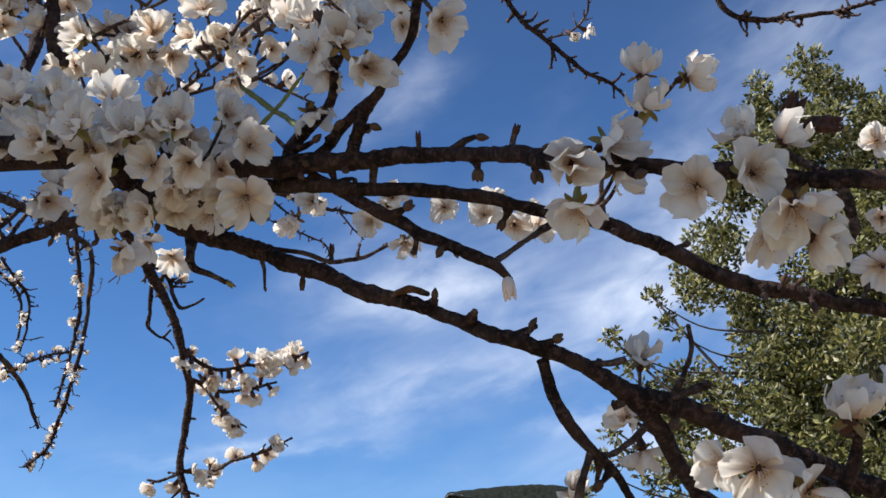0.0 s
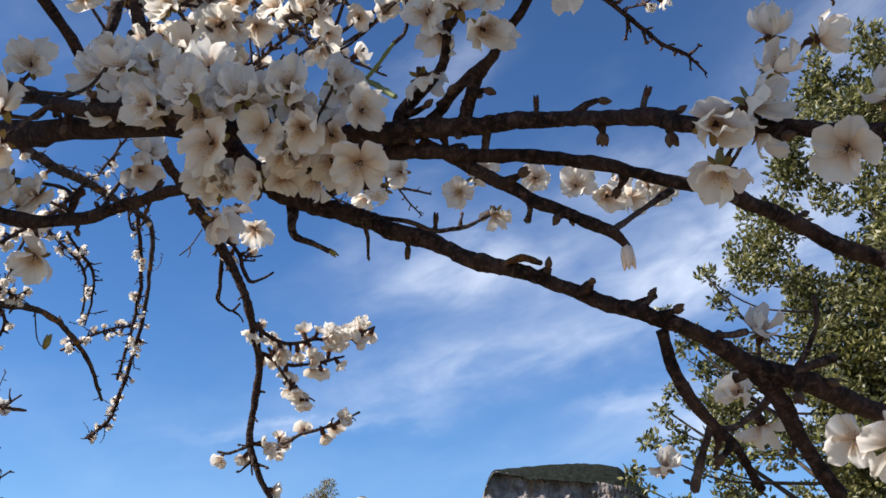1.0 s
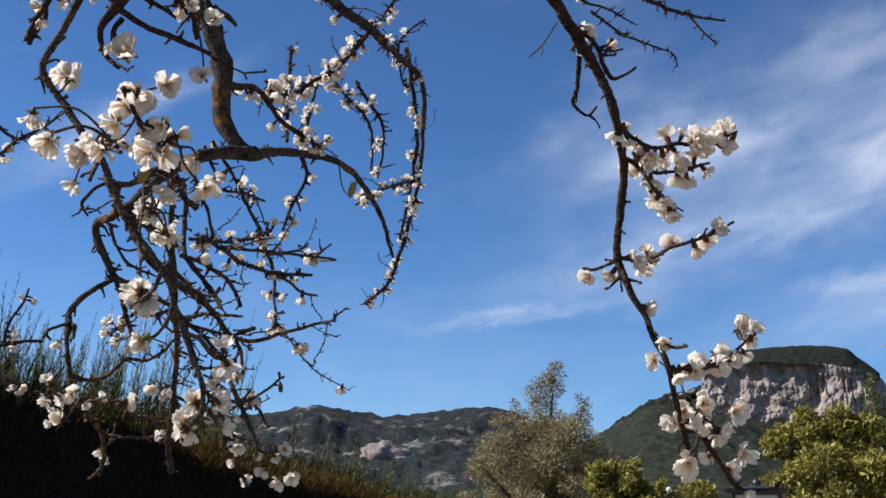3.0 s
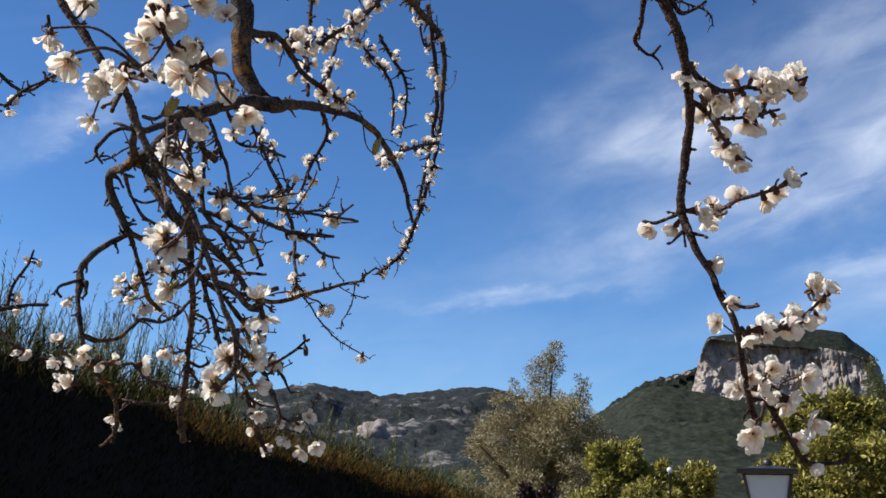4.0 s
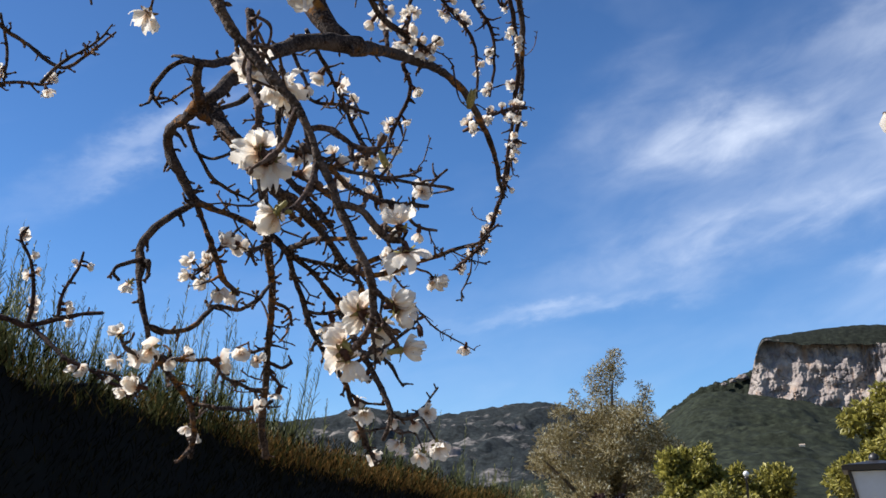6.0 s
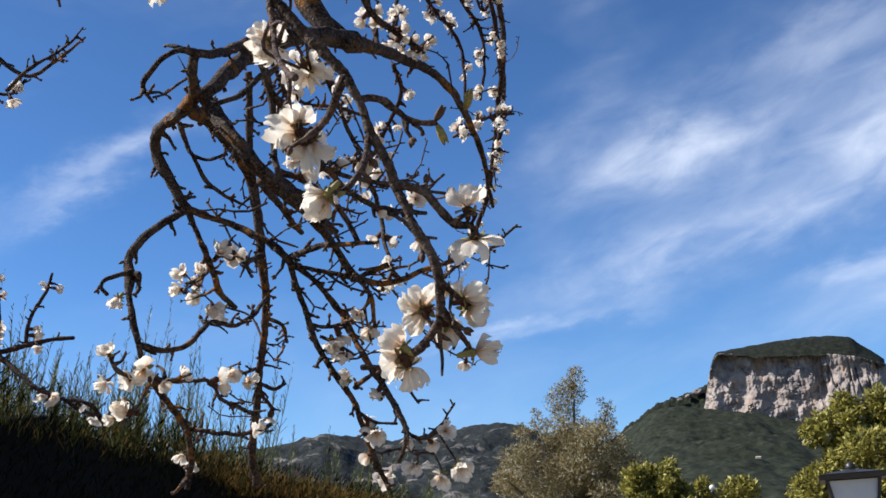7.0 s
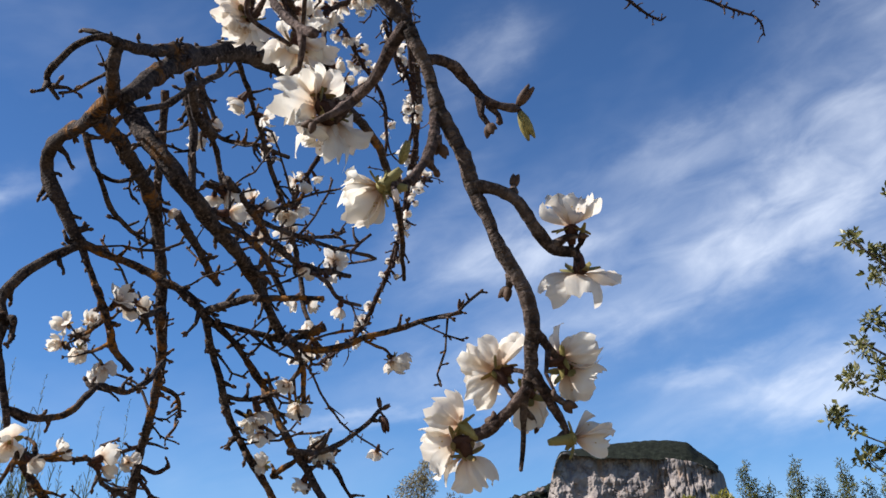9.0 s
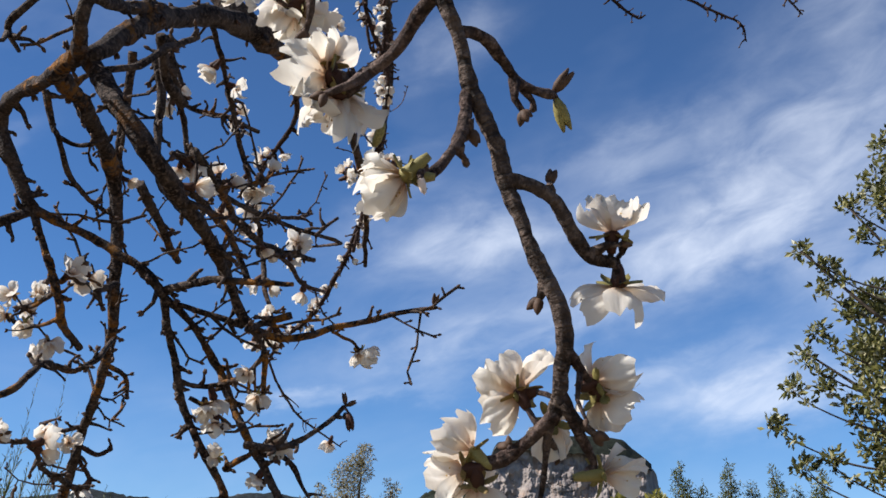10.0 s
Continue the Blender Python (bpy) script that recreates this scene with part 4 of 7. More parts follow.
bough('twig', 0, 0, [(0.214, 0.696, 1.737, 0.0024), (0.219, 0.692, 1.745, 0.0019), (0.225, 0.686, 1.759, 0.0016), (0.224, 0.680, 1.772, 0.0014)])
bough('twig', 0, 0, [(0.213, 0.696, 1.736, 0.0031), (0.225, 0.695, 1.740, 0.0028), (0.233, 0.694, 1.743, 0.0031)])
bough('twig', 0, 0, [(0.055, 0.644, 1.867, 0.0029), (0.054, 0.650, 1.861, 0.0029), (0.053, 0.659, 1.854, 0.0026)])
bough('twig', 0, 0, [(0.060, 0.685, 1.799, 0.0020), (0.071, 0.683, 1.801, 0.0026), (0.082, 0.686, 1.799, 0.0020)])
bough('twig', 0, 0, [(0.133, 0.673, 1.764, 0.0022), (0.137, 0.671, 1.768, 0.0022), (0.141, 0.670, 1.771, 0.0023)])
bough('twig', 10, 0, [(-0.033, 0.721, 1.851, 0.0022), (-0.003, 0.725, 1.848, 0.0018), (0.017, 0.738, 1.846, 0.0018), (0.033, 0.756, 1.856, 0.0017), (0.048, 0.763, 1.867, 0.0021)])
bough('twig', 6, 0, [(-0.078, 0.738, 1.868, 0.0041), (-0.078, 0.745, 1.852, 0.0030), (-0.065, 0.744, 1.844, 0.0022), (-0.052, 0.738, 1.835, 0.0020)])
bough('twig', 2, 0, [(-0.057, 0.724, 1.865, 0.0037), (-0.038, 0.713, 1.867, 0.0032), (-0.021, 0.713, 1.869, 0.0040)])
bough('twig', 0, 0, [(0.167, 0.680, 1.752, 0.0022), (0.178, 0.681, 1.752, 0.0022), (0.189, 0.686, 1.755, 0.0022)])
bough('twig', 6, 0, [(0.189, 0.694, 1.736, 0.0025), (0.182, 0.696, 1.732, 0.0022), (0.182, 0.694, 1.735, 0.0016)])
bough('branch', 4, 3.3, [(-0.436, 1.141, 2.296, 0.0082), (-0.436, 1.154, 2.364, 0.0099), (-0.451, 1.159, 2.421, 0.0108), (-0.471, 1.163, 2.481, 0.0118)])
bough('branch', 4, 4.4, [(-0.311, 0.955, 2.167, 0.0061), (-0.267, 0.941, 2.154, 0.0060), (-0.240, 0.940, 2.160, 0.0049), (-0.212, 0.941, 2.162, 0.0038)])
bough('branch', 4, 0, [(-0.289, 0.961, 2.156, 0.0067), (-0.306, 0.956, 2.188, 0.0073), (-0.316, 0.955, 2.236, 0.0075), (-0.319, 0.951, 2.292, 0.0076)])
bough('twig', 14, 6.6, [(-0.135, 0.877, 2.119, 0.0030), (-0.100, 0.875, 2.128, 0.0030), (-0.068, 0.868, 2.149, 0.0028), (-0.028, 0.863, 2.164, 0.0028)], 6)
bough('twig', 14, 6.6, [(-0.283, 0.971, 2.207, 0.0023), (-0.245, 0.966, 2.222, 0.0026), (-0.204, 0.960, 2.241, 0.0029), (-0.180, 0.952, 2.261, 0.0029)], 6)
bough('shoot', 0, 0, [(-0.087, 0.861, 2.065, 0.0022), (-0.055, 0.855, 2.035, 0.0028), (-0.025, 0.811, 1.992, 0.0026)])
bough('shoot', 0, 0, [(-0.032, 0.844, 2.062, 0.0019), (-0.047, 0.851, 2.045, 0.0021), (-0.069, 0.859, 2.025, 0.0026)])
bough('twig', 16, 4.4, [(-0.326, 1.036, 2.180, 0.0024), (-0.284, 1.042, 2.174, 0.0024), (-0.239, 1.046, 2.170, 0.0021), (-0.205, 1.041, 2.184, 0.0018)], 6)
bough('twig', 22, 15.4, [(-0.392, 1.308, 2.535, 0.0033), (-0.321, 1.334, 2.490, 0.0033), (-0.265, 1.355, 2.452, 0.0033), (-0.209, 1.373, 2.421, 0.0029), (-0.137, 1.392, 2.390, 0.0021)], 6)
bough('twig', 22, 15.4, [(-0.350, 1.377, 2.393, 0.0029), (-0.274, 1.358, 2.444, 0.0033), (-0.198, 1.343, 2.488, 0.0033), (-0.098, 1.332, 2.524, 0.0033)], 6)
bough('twig', 22, 13.2, [(-0.445, 1.346, 2.447, 0.0025), (-0.415, 1.373, 2.394, 0.0025), (-0.359, 1.385, 2.375, 0.0025)], 6)
bough('branch', 34, 0, [(0.123, 1.381, 2.590, 0.0047), (0.164, 1.411, 2.531, 0.0043), (0.209, 1.431, 2.494, 0.0043), (0.254, 1.450, 2.459, 0.0038), (0.294, 1.462, 2.440, 0.0030), (0.322, 1.475, 2.415, 0.0017)])
bough('twig', 30, 11, [(0.204, 1.427, 2.503, 0.0021), (0.240, 1.425, 2.512, 0.0021), (0.263, 1.416, 2.533, 0.0021), (0.268, 1.402, 2.564, 0.0021)])
bough('branch', 34, 0, [(0.400, 1.236, 2.442, 0.0044), (0.430, 1.256, 2.401, 0.0044), (0.467, 1.262, 2.393, 0.0044), (0.512, 1.264, 2.395, 0.0037), (0.564, 1.265, 2.401, 0.0033), (0.637, 1.262, 2.417, 0.0026), (0.690, 1.260, 2.428, 0.0018)])
bough('branch', 5, 0, [(-0.519, 1.435, 2.358, 0.0087), (-0.496, 1.486, 2.330, 0.0093), (-0.485, 1.551, 2.312, 0.0100), (-0.461, 1.594, 2.273, 0.0097), (-0.439, 1.626, 2.234, 0.0094), (-0.418, 1.647, 2.196, 0.0090), (-0.405, 1.664, 2.160, 0.0085), (-0.398, 1.690, 2.122, 0.0077), (-0.398, 1.737, 2.084, 0.0074), (-0.406, 1.762, 2.037, 0.0070), (-0.416, 1.778, 1.983, 0.0066), (-0.418, 1.787, 1.954, 0.0088)])
bough('branch', 10, 7.5, [(-0.418, 1.787, 1.954, 0.0070), (-0.403, 1.794, 1.916, 0.0061), (-0.385, 1.804, 1.873, 0.0056), (-0.369, 1.800, 1.836, 0.0056), (-0.354, 1.805, 1.802, 0.0055), (-0.349, 1.830, 1.769, 0.0051), (-0.345, 1.879, 1.728, 0.0052), (-0.339, 1.906, 1.688, 0.0053)])
bough('branch', 8, 10.5, [(-0.335, 1.904, 1.755, 0.0049), (-0.324, 1.930, 1.717, 0.0049), (-0.299, 1.961, 1.679, 0.0046), (-0.281, 1.989, 1.644, 0.0042), (-0.256, 2.012, 1.635, 0.0035), (-0.214, 2.037, 1.639, 0.0031)])
bough('twig', 8, 18, [(-0.324, 1.932, 1.710, 0.0034), (-0.335, 1.949, 1.678, 0.0031), (-0.351, 1.949, 1.659, 0.0027)])
bough('branch', 10, 0, [(-0.444, 1.637, 2.231, 0.0043), (-0.452, 1.669, 2.194, 0.0039), (-0.466, 1.703, 2.180, 0.0035), (-0.450, 1.724, 2.166, 0.0027), (-0.434, 1.725, 2.180, 0.0022)])
bough('branch', 8, 10.5, [(-0.449, 1.615, 2.256, 0.0043), (-0.424, 1.639, 2.245, 0.0039), (-0.411, 1.655, 2.211, 0.0039), (-0.402, 1.664, 2.193, 0.0034), (-0.385, 1.677, 2.203, 0.0026), (-0.367, 1.679, 2.214, 0.0022)])
bough('twig', 8, 22.5, [(-0.417, 1.645, 2.232, 0.0021), (-0.398, 1.661, 2.235, 0.0022), (-0.383, 1.665, 2.239, 0.0017)])
bough('twig', 0, 0, [(-0.471, 1.615, 2.268, 0.0013), (-0.499, 1.645, 2.252, 0.0013), (-0.524, 1.662, 2.243, 0.0013)])
bough('branch', 6, 67.5, [(-0.397, 1.688, 2.128, 0.0047), (-0.377, 1.720, 2.117, 0.0043), (-0.349, 1.762, 2.119, 0.0040), (-0.319, 1.799, 2.135, 0.0036), (-0.279, 1.850, 2.155, 0.0028), (-0.238, 1.905, 2.192, 0.0024)])
bough('branch', 6, 67.5, [(-0.396, 1.733, 2.096, 0.0048), (-0.373, 1.765, 2.090, 0.0044), (-0.347, 1.795, 2.090, 0.0036), (-0.305, 1.825, 2.107, 0.0032), (-0.281, 1.850, 2.121, 0.0023)])
bough('twig', 6, 45, [(-0.385, 1.734, 2.105, 0.0039), (-0.368, 1.760, 2.075, 0.0035), (-0.355, 1.794, 2.055, 0.0027), (-0.322, 1.823, 2.035, 0.0018)])
bough('twig', 6, 9, [(-0.421, 1.786, 1.953, 0.0040), (-0.450, 1.791, 1.943, 0.0031), (-0.470, 1.784, 1.945, 0.0022)])
bough('twig', 8, 36, [(-0.416, 1.787, 1.957, 0.0040), (-0.380, 1.809, 1.959, 0.0040), (-0.345, 1.825, 1.977, 0.0036), (-0.303, 1.833, 1.991, 0.0031), (-0.250, 1.850, 2.022, 0.0022)])
bough('twig', 2, 0, [(-0.359, 1.806, 1.828, 0.0039), (-0.339, 1.793, 1.819, 0.0034), (-0.322, 1.788, 1.819, 0.0029)])
bough('twig', 6, 45, [(-0.347, 1.811, 1.791, 0.0030), (-0.312, 1.833, 1.794, 0.0034), (-0.276, 1.861, 1.810, 0.0030), (-0.235, 1.892, 1.854, 0.0027)])
bough('twig', 6, 45, [(-0.347, 1.880, 1.724, 0.0035), (-0.315, 1.909, 1.732, 0.0035), (-0.291, 1.958, 1.710, 0.0032)])
bough('twig', 2, 0, [(-0.418, 1.789, 1.949, 0.0026), (-0.416, 1.796, 1.929, 0.0022), (-0.414, 1.803, 1.910, 0.0022)])
bough('branch', 22, 3.3, [(-1.165, 1.916, 2.765, 0.0168), (-1.163, 2.028, 2.763, 0.0163), (-1.159, 2.189, 2.779, 0.0161), (-1.166, 2.394, 2.821, 0.0145), (-1.184, 2.588, 2.882, 0.0140), (-1.241, 2.922, 2.983, 0.0122), (-1.291, 3.261, 3.075, 0.0107), (-1.305, 3.341, 2.991, 0.0098), (-1.322, 3.388, 2.906, 0.0089), (-1.356, 3.450, 2.794, 0.0090)], 6)
bough('branch', 30, 17.6, [(-1.356, 3.450, 2.794, 0.0090), (-1.401, 3.522, 2.706, 0.0081), (-1.486, 3.641, 2.603, 0.0083), (-1.610, 3.844, 2.542, 0.0077), (-1.798, 4.067, 2.525, 0.0070)], 6)
bough('branch', 24, 11, [(-1.183, 2.629, 2.924, 0.0048), (-1.157, 2.699, 3.063, 0.0049), (-1.129, 2.732, 3.152, 0.0042), (-1.116, 2.762, 3.236, 0.0034)], 6)
bough('branch', 8, 66, [(-1.170, 2.546, 2.857, 0.0077), (-1.202, 2.467, 2.738, 0.0066), (-1.256, 2.420, 2.663, 0.0058), (-1.289, 2.327, 2.584, 0.0056), (-1.309, 2.262, 2.592, 0.0048)], 6)
bough('branch', 24, 11, [(-1.217, 2.575, 2.730, 0.0046), (-1.215, 2.639, 2.708, 0.0047), (-1.197, 2.714, 2.669, 0.0048), (-1.199, 2.739, 2.597, 0.0040), (-1.219, 2.758, 2.525, 0.0032)], 6)
bough('branch', 24, 13.2, [(-1.294, 3.255, 3.090, 0.0058), (-1.326, 3.210, 3.031, 0.0048), (-1.332, 3.160, 3.167, 0.0048), (-1.244, 3.163, 3.240, 0.0038)], 6)
bough('limb', 3, 0, [(-1.427, 2.001, 2.913, 0.0289), (-1.387, 2.012, 2.792, 0.0258), (-1.359, 2.032, 2.697, 0.0256), (-1.333, 2.056, 2.620, 0.0267), (-1.313, 2.083, 2.531, 0.0254), (-1.312, 2.085, 2.463, 0.0239), (-1.295, 2.092, 2.396, 0.0224), (-1.249, 2.113, 2.345, 0.0185), (-1.256, 2.236, 2.399, 0.0130), (-1.261, 2.412, 2.461, 0.0112), (-1.253, 2.556, 2.500, 0.0104), (-1.251, 2.700, 2.503, 0.0096), (-1.263, 2.870, 2.479, 0.0085), (-1.283, 3.012, 2.437, 0.0068), (-1.304, 3.104, 2.408, 0.0050)])
bough('branch', 0, 0, [(-1.326, 2.043, 2.666, 0.0127), (-1.299, 2.057, 2.649, 0.0089), (-1.288, 2.077, 2.635, 0.0045)])
bough('branch', 10, 44, [(-1.311, 2.084, 2.497, 0.0126), (-1.283, 2.182, 2.528, 0.0079), (-1.284, 2.299, 2.509, 0.0068), (-1.257, 2.370, 2.490, 0.0063), (-1.228, 2.437, 2.483, 0.0057)], 6)
bough('branch', 22, 13.2, [(-1.307, 2.389, 2.488, 0.0055), (-1.346, 2.445, 2.618, 0.0058), (-1.357, 2.466, 2.717, 0.0059), (-1.371, 2.488, 2.807, 0.0060)], 6)
bough('branch', 10, 28.6, [(-1.305, 2.443, 2.499, 0.0050), (-1.316, 2.515, 2.612, 0.0052), (-1.334, 2.582, 2.732, 0.0055), (-1.316, 2.633, 2.771, 0.0056), (-1.309, 2.749, 2.764, 0.0051)], 6)
bough('branch', 24, 8.8, [(-1.309, 2.749, 2.764, 0.0051), (-1.285, 2.825, 2.729, 0.0052), (-1.277, 2.848, 2.666, 0.0044), (-1.288, 2.869, 2.588, 0.0030)], 6)
bough('branch', 16, 17.6, [(-1.300, 2.450, 2.481, 0.0057), (-1.311, 2.513, 2.447, 0.0051), (-1.374, 2.562, 2.388, 0.0046), (-1.403, 2.571, 2.324, 0.0039)], 6)
bough('branch', 24, 15.4, [(-1.283, 3.099, 3.109, 0.0083), (-1.287, 3.190, 2.990, 0.0085), (-1.303, 3.279, 2.866, 0.0077), (-1.338, 3.349, 2.778, 0.0070), (-1.363, 3.371, 2.677, 0.0061), (-1.396, 3.395, 2.558, 0.0061)])
bough('branch', 20, 22, [(-1.266, 2.847, 2.506, 0.0058), (-1.291, 2.793, 2.469, 0.0036), (-1.249, 2.944, 2.574, 0.0045), (-1.229, 3.098, 2.643, 0.0040)], 6)
bough('limb', 15, 0, [(-1.237, 2.119, 2.346, 0.0185), (-1.251, 2.078, 2.328, 0.0172), (-1.270, 2.010, 2.305, 0.0158), (-1.294, 1.916, 2.240, 0.0142), (-1.292, 1.832, 2.163, 0.0122), (-1.296, 1.780, 2.106, 0.0112)])
bough('branch', 15, 0, [(-1.301, 1.923, 2.256, 0.0101), (-1.289, 1.836, 2.201, 0.0079), (-1.270, 1.752, 2.142, 0.0063), (-1.279, 1.731, 2.132, 0.0066), (-1.286, 1.737, 2.111, 0.0066), (-1.298, 1.770, 2.100, 0.0087)])
bough('branch', 15, 0, [(-1.277, 1.731, 2.134, 0.0059), (-1.285, 1.708, 2.130, 0.0045), (-1.307, 1.704, 2.122, 0.0042), (-1.324, 1.705, 2.107, 0.0042), (-1.339, 1.714, 2.098, 0.0033), (-1.329, 1.724, 2.080, 0.0023)])
bough('twig', 17, 0, [(-1.328, 1.722, 2.085, 0.0020), (-1.319, 1.733, 2.093, 0.0016), (-1.304, 1.743, 2.109, 0.0023), (-1.288, 1.736, 2.111, 0.0026)])
bough('branch', 19, 0, [(-1.300, 1.770, 2.100, 0.0101), (-1.356, 1.816, 2.109, 0.0092), (-1.418, 1.869, 2.125, 0.0089), (-1.454, 1.905, 2.117, 0.0092), (-1.446, 1.919, 2.087, 0.0092), (-1.430, 1.930, 2.055, 0.0084), (-1.417, 1.938, 2.030, 0.0084)])
bough('branch', 13, 0, [(-1.417, 1.938, 2.030, 0.0061), (-1.438, 1.918, 2.005, 0.0060), (-1.456, 1.891, 1.975, 0.0066), (-1.464, 1.877, 1.946, 0.0072), (-1.459, 1.877, 1.921, 0.0093), (-1.454, 1.868, 1.889, 0.0053), (-1.449, 1.870, 1.858, 0.0052), (-1.442, 1.872, 1.829, 0.0049)])
bough('branch', 13, 0, [(-1.442, 1.872, 1.829, 0.0045), (-1.444, 1.893, 1.799, 0.0045), (-1.441, 1.926, 1.772, 0.0050), (-1.437, 1.974, 1.736, 0.0055), (-1.442, 1.998, 1.699, 0.0051), (-1.457, 2.019, 1.659, 0.0052)])
bough('branch', 11, 0, [(-1.455, 1.875, 1.929, 0.0047), (-1.463, 1.835, 1.910, 0.0038), (-1.468, 1.827, 1.897, 0.0031), (-1.462, 1.833, 1.886, 0.0031)])
bough('branch', 15, 0, [(-1.446, 1.876, 1.828, 0.0049), (-1.426, 1.901, 1.823, 0.0046), (-1.412, 1.935, 1.834, 0.0043), (-1.407, 1.969, 1.864, 0.0045), (-1.414, 2.004, 1.884, 0.0042), (-1.416, 2.067, 1.891, 0.0040), (-1.415, 2.122, 1.923, 0.0042), (-1.423, 2.172, 1.961, 0.0039)])
bough('twig', 13, 9, [(-1.442, 1.896, 1.792, 0.0038), (-1.425, 1.926, 1.787, 0.0036), (-1.407, 1.983, 1.796, 0.0033), (-1.421, 2.040, 1.781, 0.0034), (-1.433, 2.126, 1.779, 0.0036), (-1.449, 2.197, 1.785, 0.0034)])
bough('twig', 11, 7.5, [(-1.448, 1.890, 1.788, 0.0042), (-1.464, 1.866, 1.796, 0.0041), (-1.466, 1.849, 1.809, 0.0027)])
bough('twig', 13, 6, [(-1.431, 1.978, 1.732, 0.0033), (-1.434, 2.053, 1.736, 0.0038), (-1.441, 2.157, 1.750, 0.0037), (-1.432, 2.208, 1.769, 0.0034)])
bough('branch', 7, 0, [(-1.457, 1.878, 1.920, 0.0043), (-1.442, 1.870, 1.923, 0.0046), (-1.446, 1.877, 1.901, 0.0043)])
bough('branch', 15, 0, [(-1.417, 1.938, 2.030, 0.0061), (-1.390, 1.950, 2.019, 0.0057), (-1.349, 1.969, 2.002, 0.0061), (-1.314, 1.983, 1.979, 0.0061), (-1.287, 1.996, 1.952, 0.0068)], 9)
bough('branch', 19, 3, [(-1.288, 1.995, 1.954, 0.0053), (-1.290, 2.018, 1.919, 0.0053), (-1.286, 2.045, 1.878, 0.0054), (-1.278, 2.064, 1.834, 0.0057), (-1.261, 2.095, 1.795, 0.0054), (-1.249, 2.109, 1.767, 0.0050), (-1.245, 2.137, 1.725, 0.0047), (-1.238, 2.164, 1.689, 0.0047), (-1.229, 2.180, 1.652, 0.0047)], 9)
bough('branch', 19, 3, [(-1.287, 1.996, 1.951, 0.0049), (-1.271, 2.031, 1.930, 0.0046), (-1.256, 2.080, 1.898, 0.0055), (-1.243, 2.096, 1.866, 0.0051), (-1.216, 2.090, 1.816, 0.0054), (-1.192, 2.089, 1.778, 0.0053), (-1.169, 2.088, 1.740, 0.0048), (-1.167, 2.099, 1.712, 0.0048), (-1.183, 2.107, 1.679, 0.0045)], 9)
bough('branch', 15, 0, [(-1.286, 1.994, 1.958, 0.0053), (-1.232, 1.967, 1.955, 0.0048), (-1.189, 1.960, 1.949, 0.0043), (-1.140, 1.955, 1.944, 0.0028)], 9)
bough('branch', 17, 0, [(-1.281, 2.000, 1.945, 0.0034), (-1.239, 2.017, 1.934, 0.0038), (-1.211, 2.028, 1.926, 0.0045)], 9)
bough('twig', 15, 12, [(-1.251, 2.111, 1.791, 0.0039), (-1.222, 2.104, 1.803, 0.0039), (-1.203, 2.097, 1.808, 0.0034), (-1.172, 2.101, 1.793, 0.0034), (-1.152, 2.109, 1.758, 0.0026)], 9)
bough('twig', 13, 15, [(-1.172, 2.094, 1.721, 0.0037), (-1.149, 2.106, 1.709, 0.0033), (-1.123, 2.111, 1.718, 0.0030), (-1.114, 2.110, 1.728, 0.0022)], 9)
bough('twig', 13, 9, [(-1.287, 2.046, 1.874, 0.0031), (-1.267, 2.065, 1.870, 0.0031), (-1.244, 2.081, 1.877, 0.0031)], 9)
bough('twig', 15, 9, [(-1.275, 2.057, 1.856, 0.0027), (-1.259, 2.065, 1.847, 0.0027), (-1.235, 2.078, 1.831, 0.0023)], 9)
bough('twig', 13, 15, [(-1.248, 2.113, 1.757, 0.0031), (-1.229, 2.135, 1.743, 0.0027), (-1.200, 2.146, 1.739, 0.0023)], 9)
bough('branch', 15, 0, [(-1.416, 1.939, 2.028, 0.0053), (-1.404, 1.946, 1.988, 0.0049), (-1.385, 1.946, 1.944, 0.0052), (-1.387, 1.973, 1.916, 0.0056), (-1.380, 2.009, 1.900, 0.0046)])
bough('twig', 19, 15, [(-1.385, 1.953, 1.955, 0.0037), (-1.384, 1.978, 1.978, 0.0031), (-1.395, 2.019, 2.008, 0.0024)])
bough('branch', 13, 4.5, [(-1.388, 1.979, 1.971, 0.0046), (-1.399, 2.059, 1.987, 0.0049), (-1.404, 2.126, 2.013, 0.0051)], 9)
bough('branch', 15, 0, [(-1.312, 1.800, 2.120, 0.0118), (-1.278, 1.780, 2.077, 0.0116), (-1.251, 1.770, 2.041, 0.0111), (-1.227, 1.785, 2.004, 0.0104), (-1.216, 1.830, 1.987, 0.0092), (-1.213, 1.900, 1.975, 0.0080), (-1.217, 1.988, 1.955, 0.0067), (-1.207, 2.023, 1.930, 0.0060), (-1.188, 2.049, 1.920, 0.0053), (-1.154, 2.068, 1.925, 0.0046), (-1.115, 2.086, 1.940, 0.0042), (-1.076, 2.093, 1.952, 0.0039), (-1.040, 2.091, 1.959, 0.0034), (-1.016, 2.097, 1.963, 0.0027)], 9)
bough('branch', 13, 0, [(-1.205, 2.024, 1.928, 0.0045), (-1.196, 2.052, 1.905, 0.0038), (-1.201, 2.073, 1.874, 0.0034), (-1.204, 2.089, 1.859, 0.0031)], 9)
bough('twig', 13, 0, [(-1.130, 2.090, 1.935, 0.0027), (-1.120, 2.103, 1.932, 0.0024), (-1.112, 2.112, 1.931, 0.0022), (-1.106, 2.118, 1.924, 0.0019)])
bough('twig', 17, 7.5, [(-1.197, 2.054, 1.899, 0.0030), (-1.220, 2.064, 1.881, 0.0034), (-1.252, 2.079, 1.875, 0.0035)], 9)
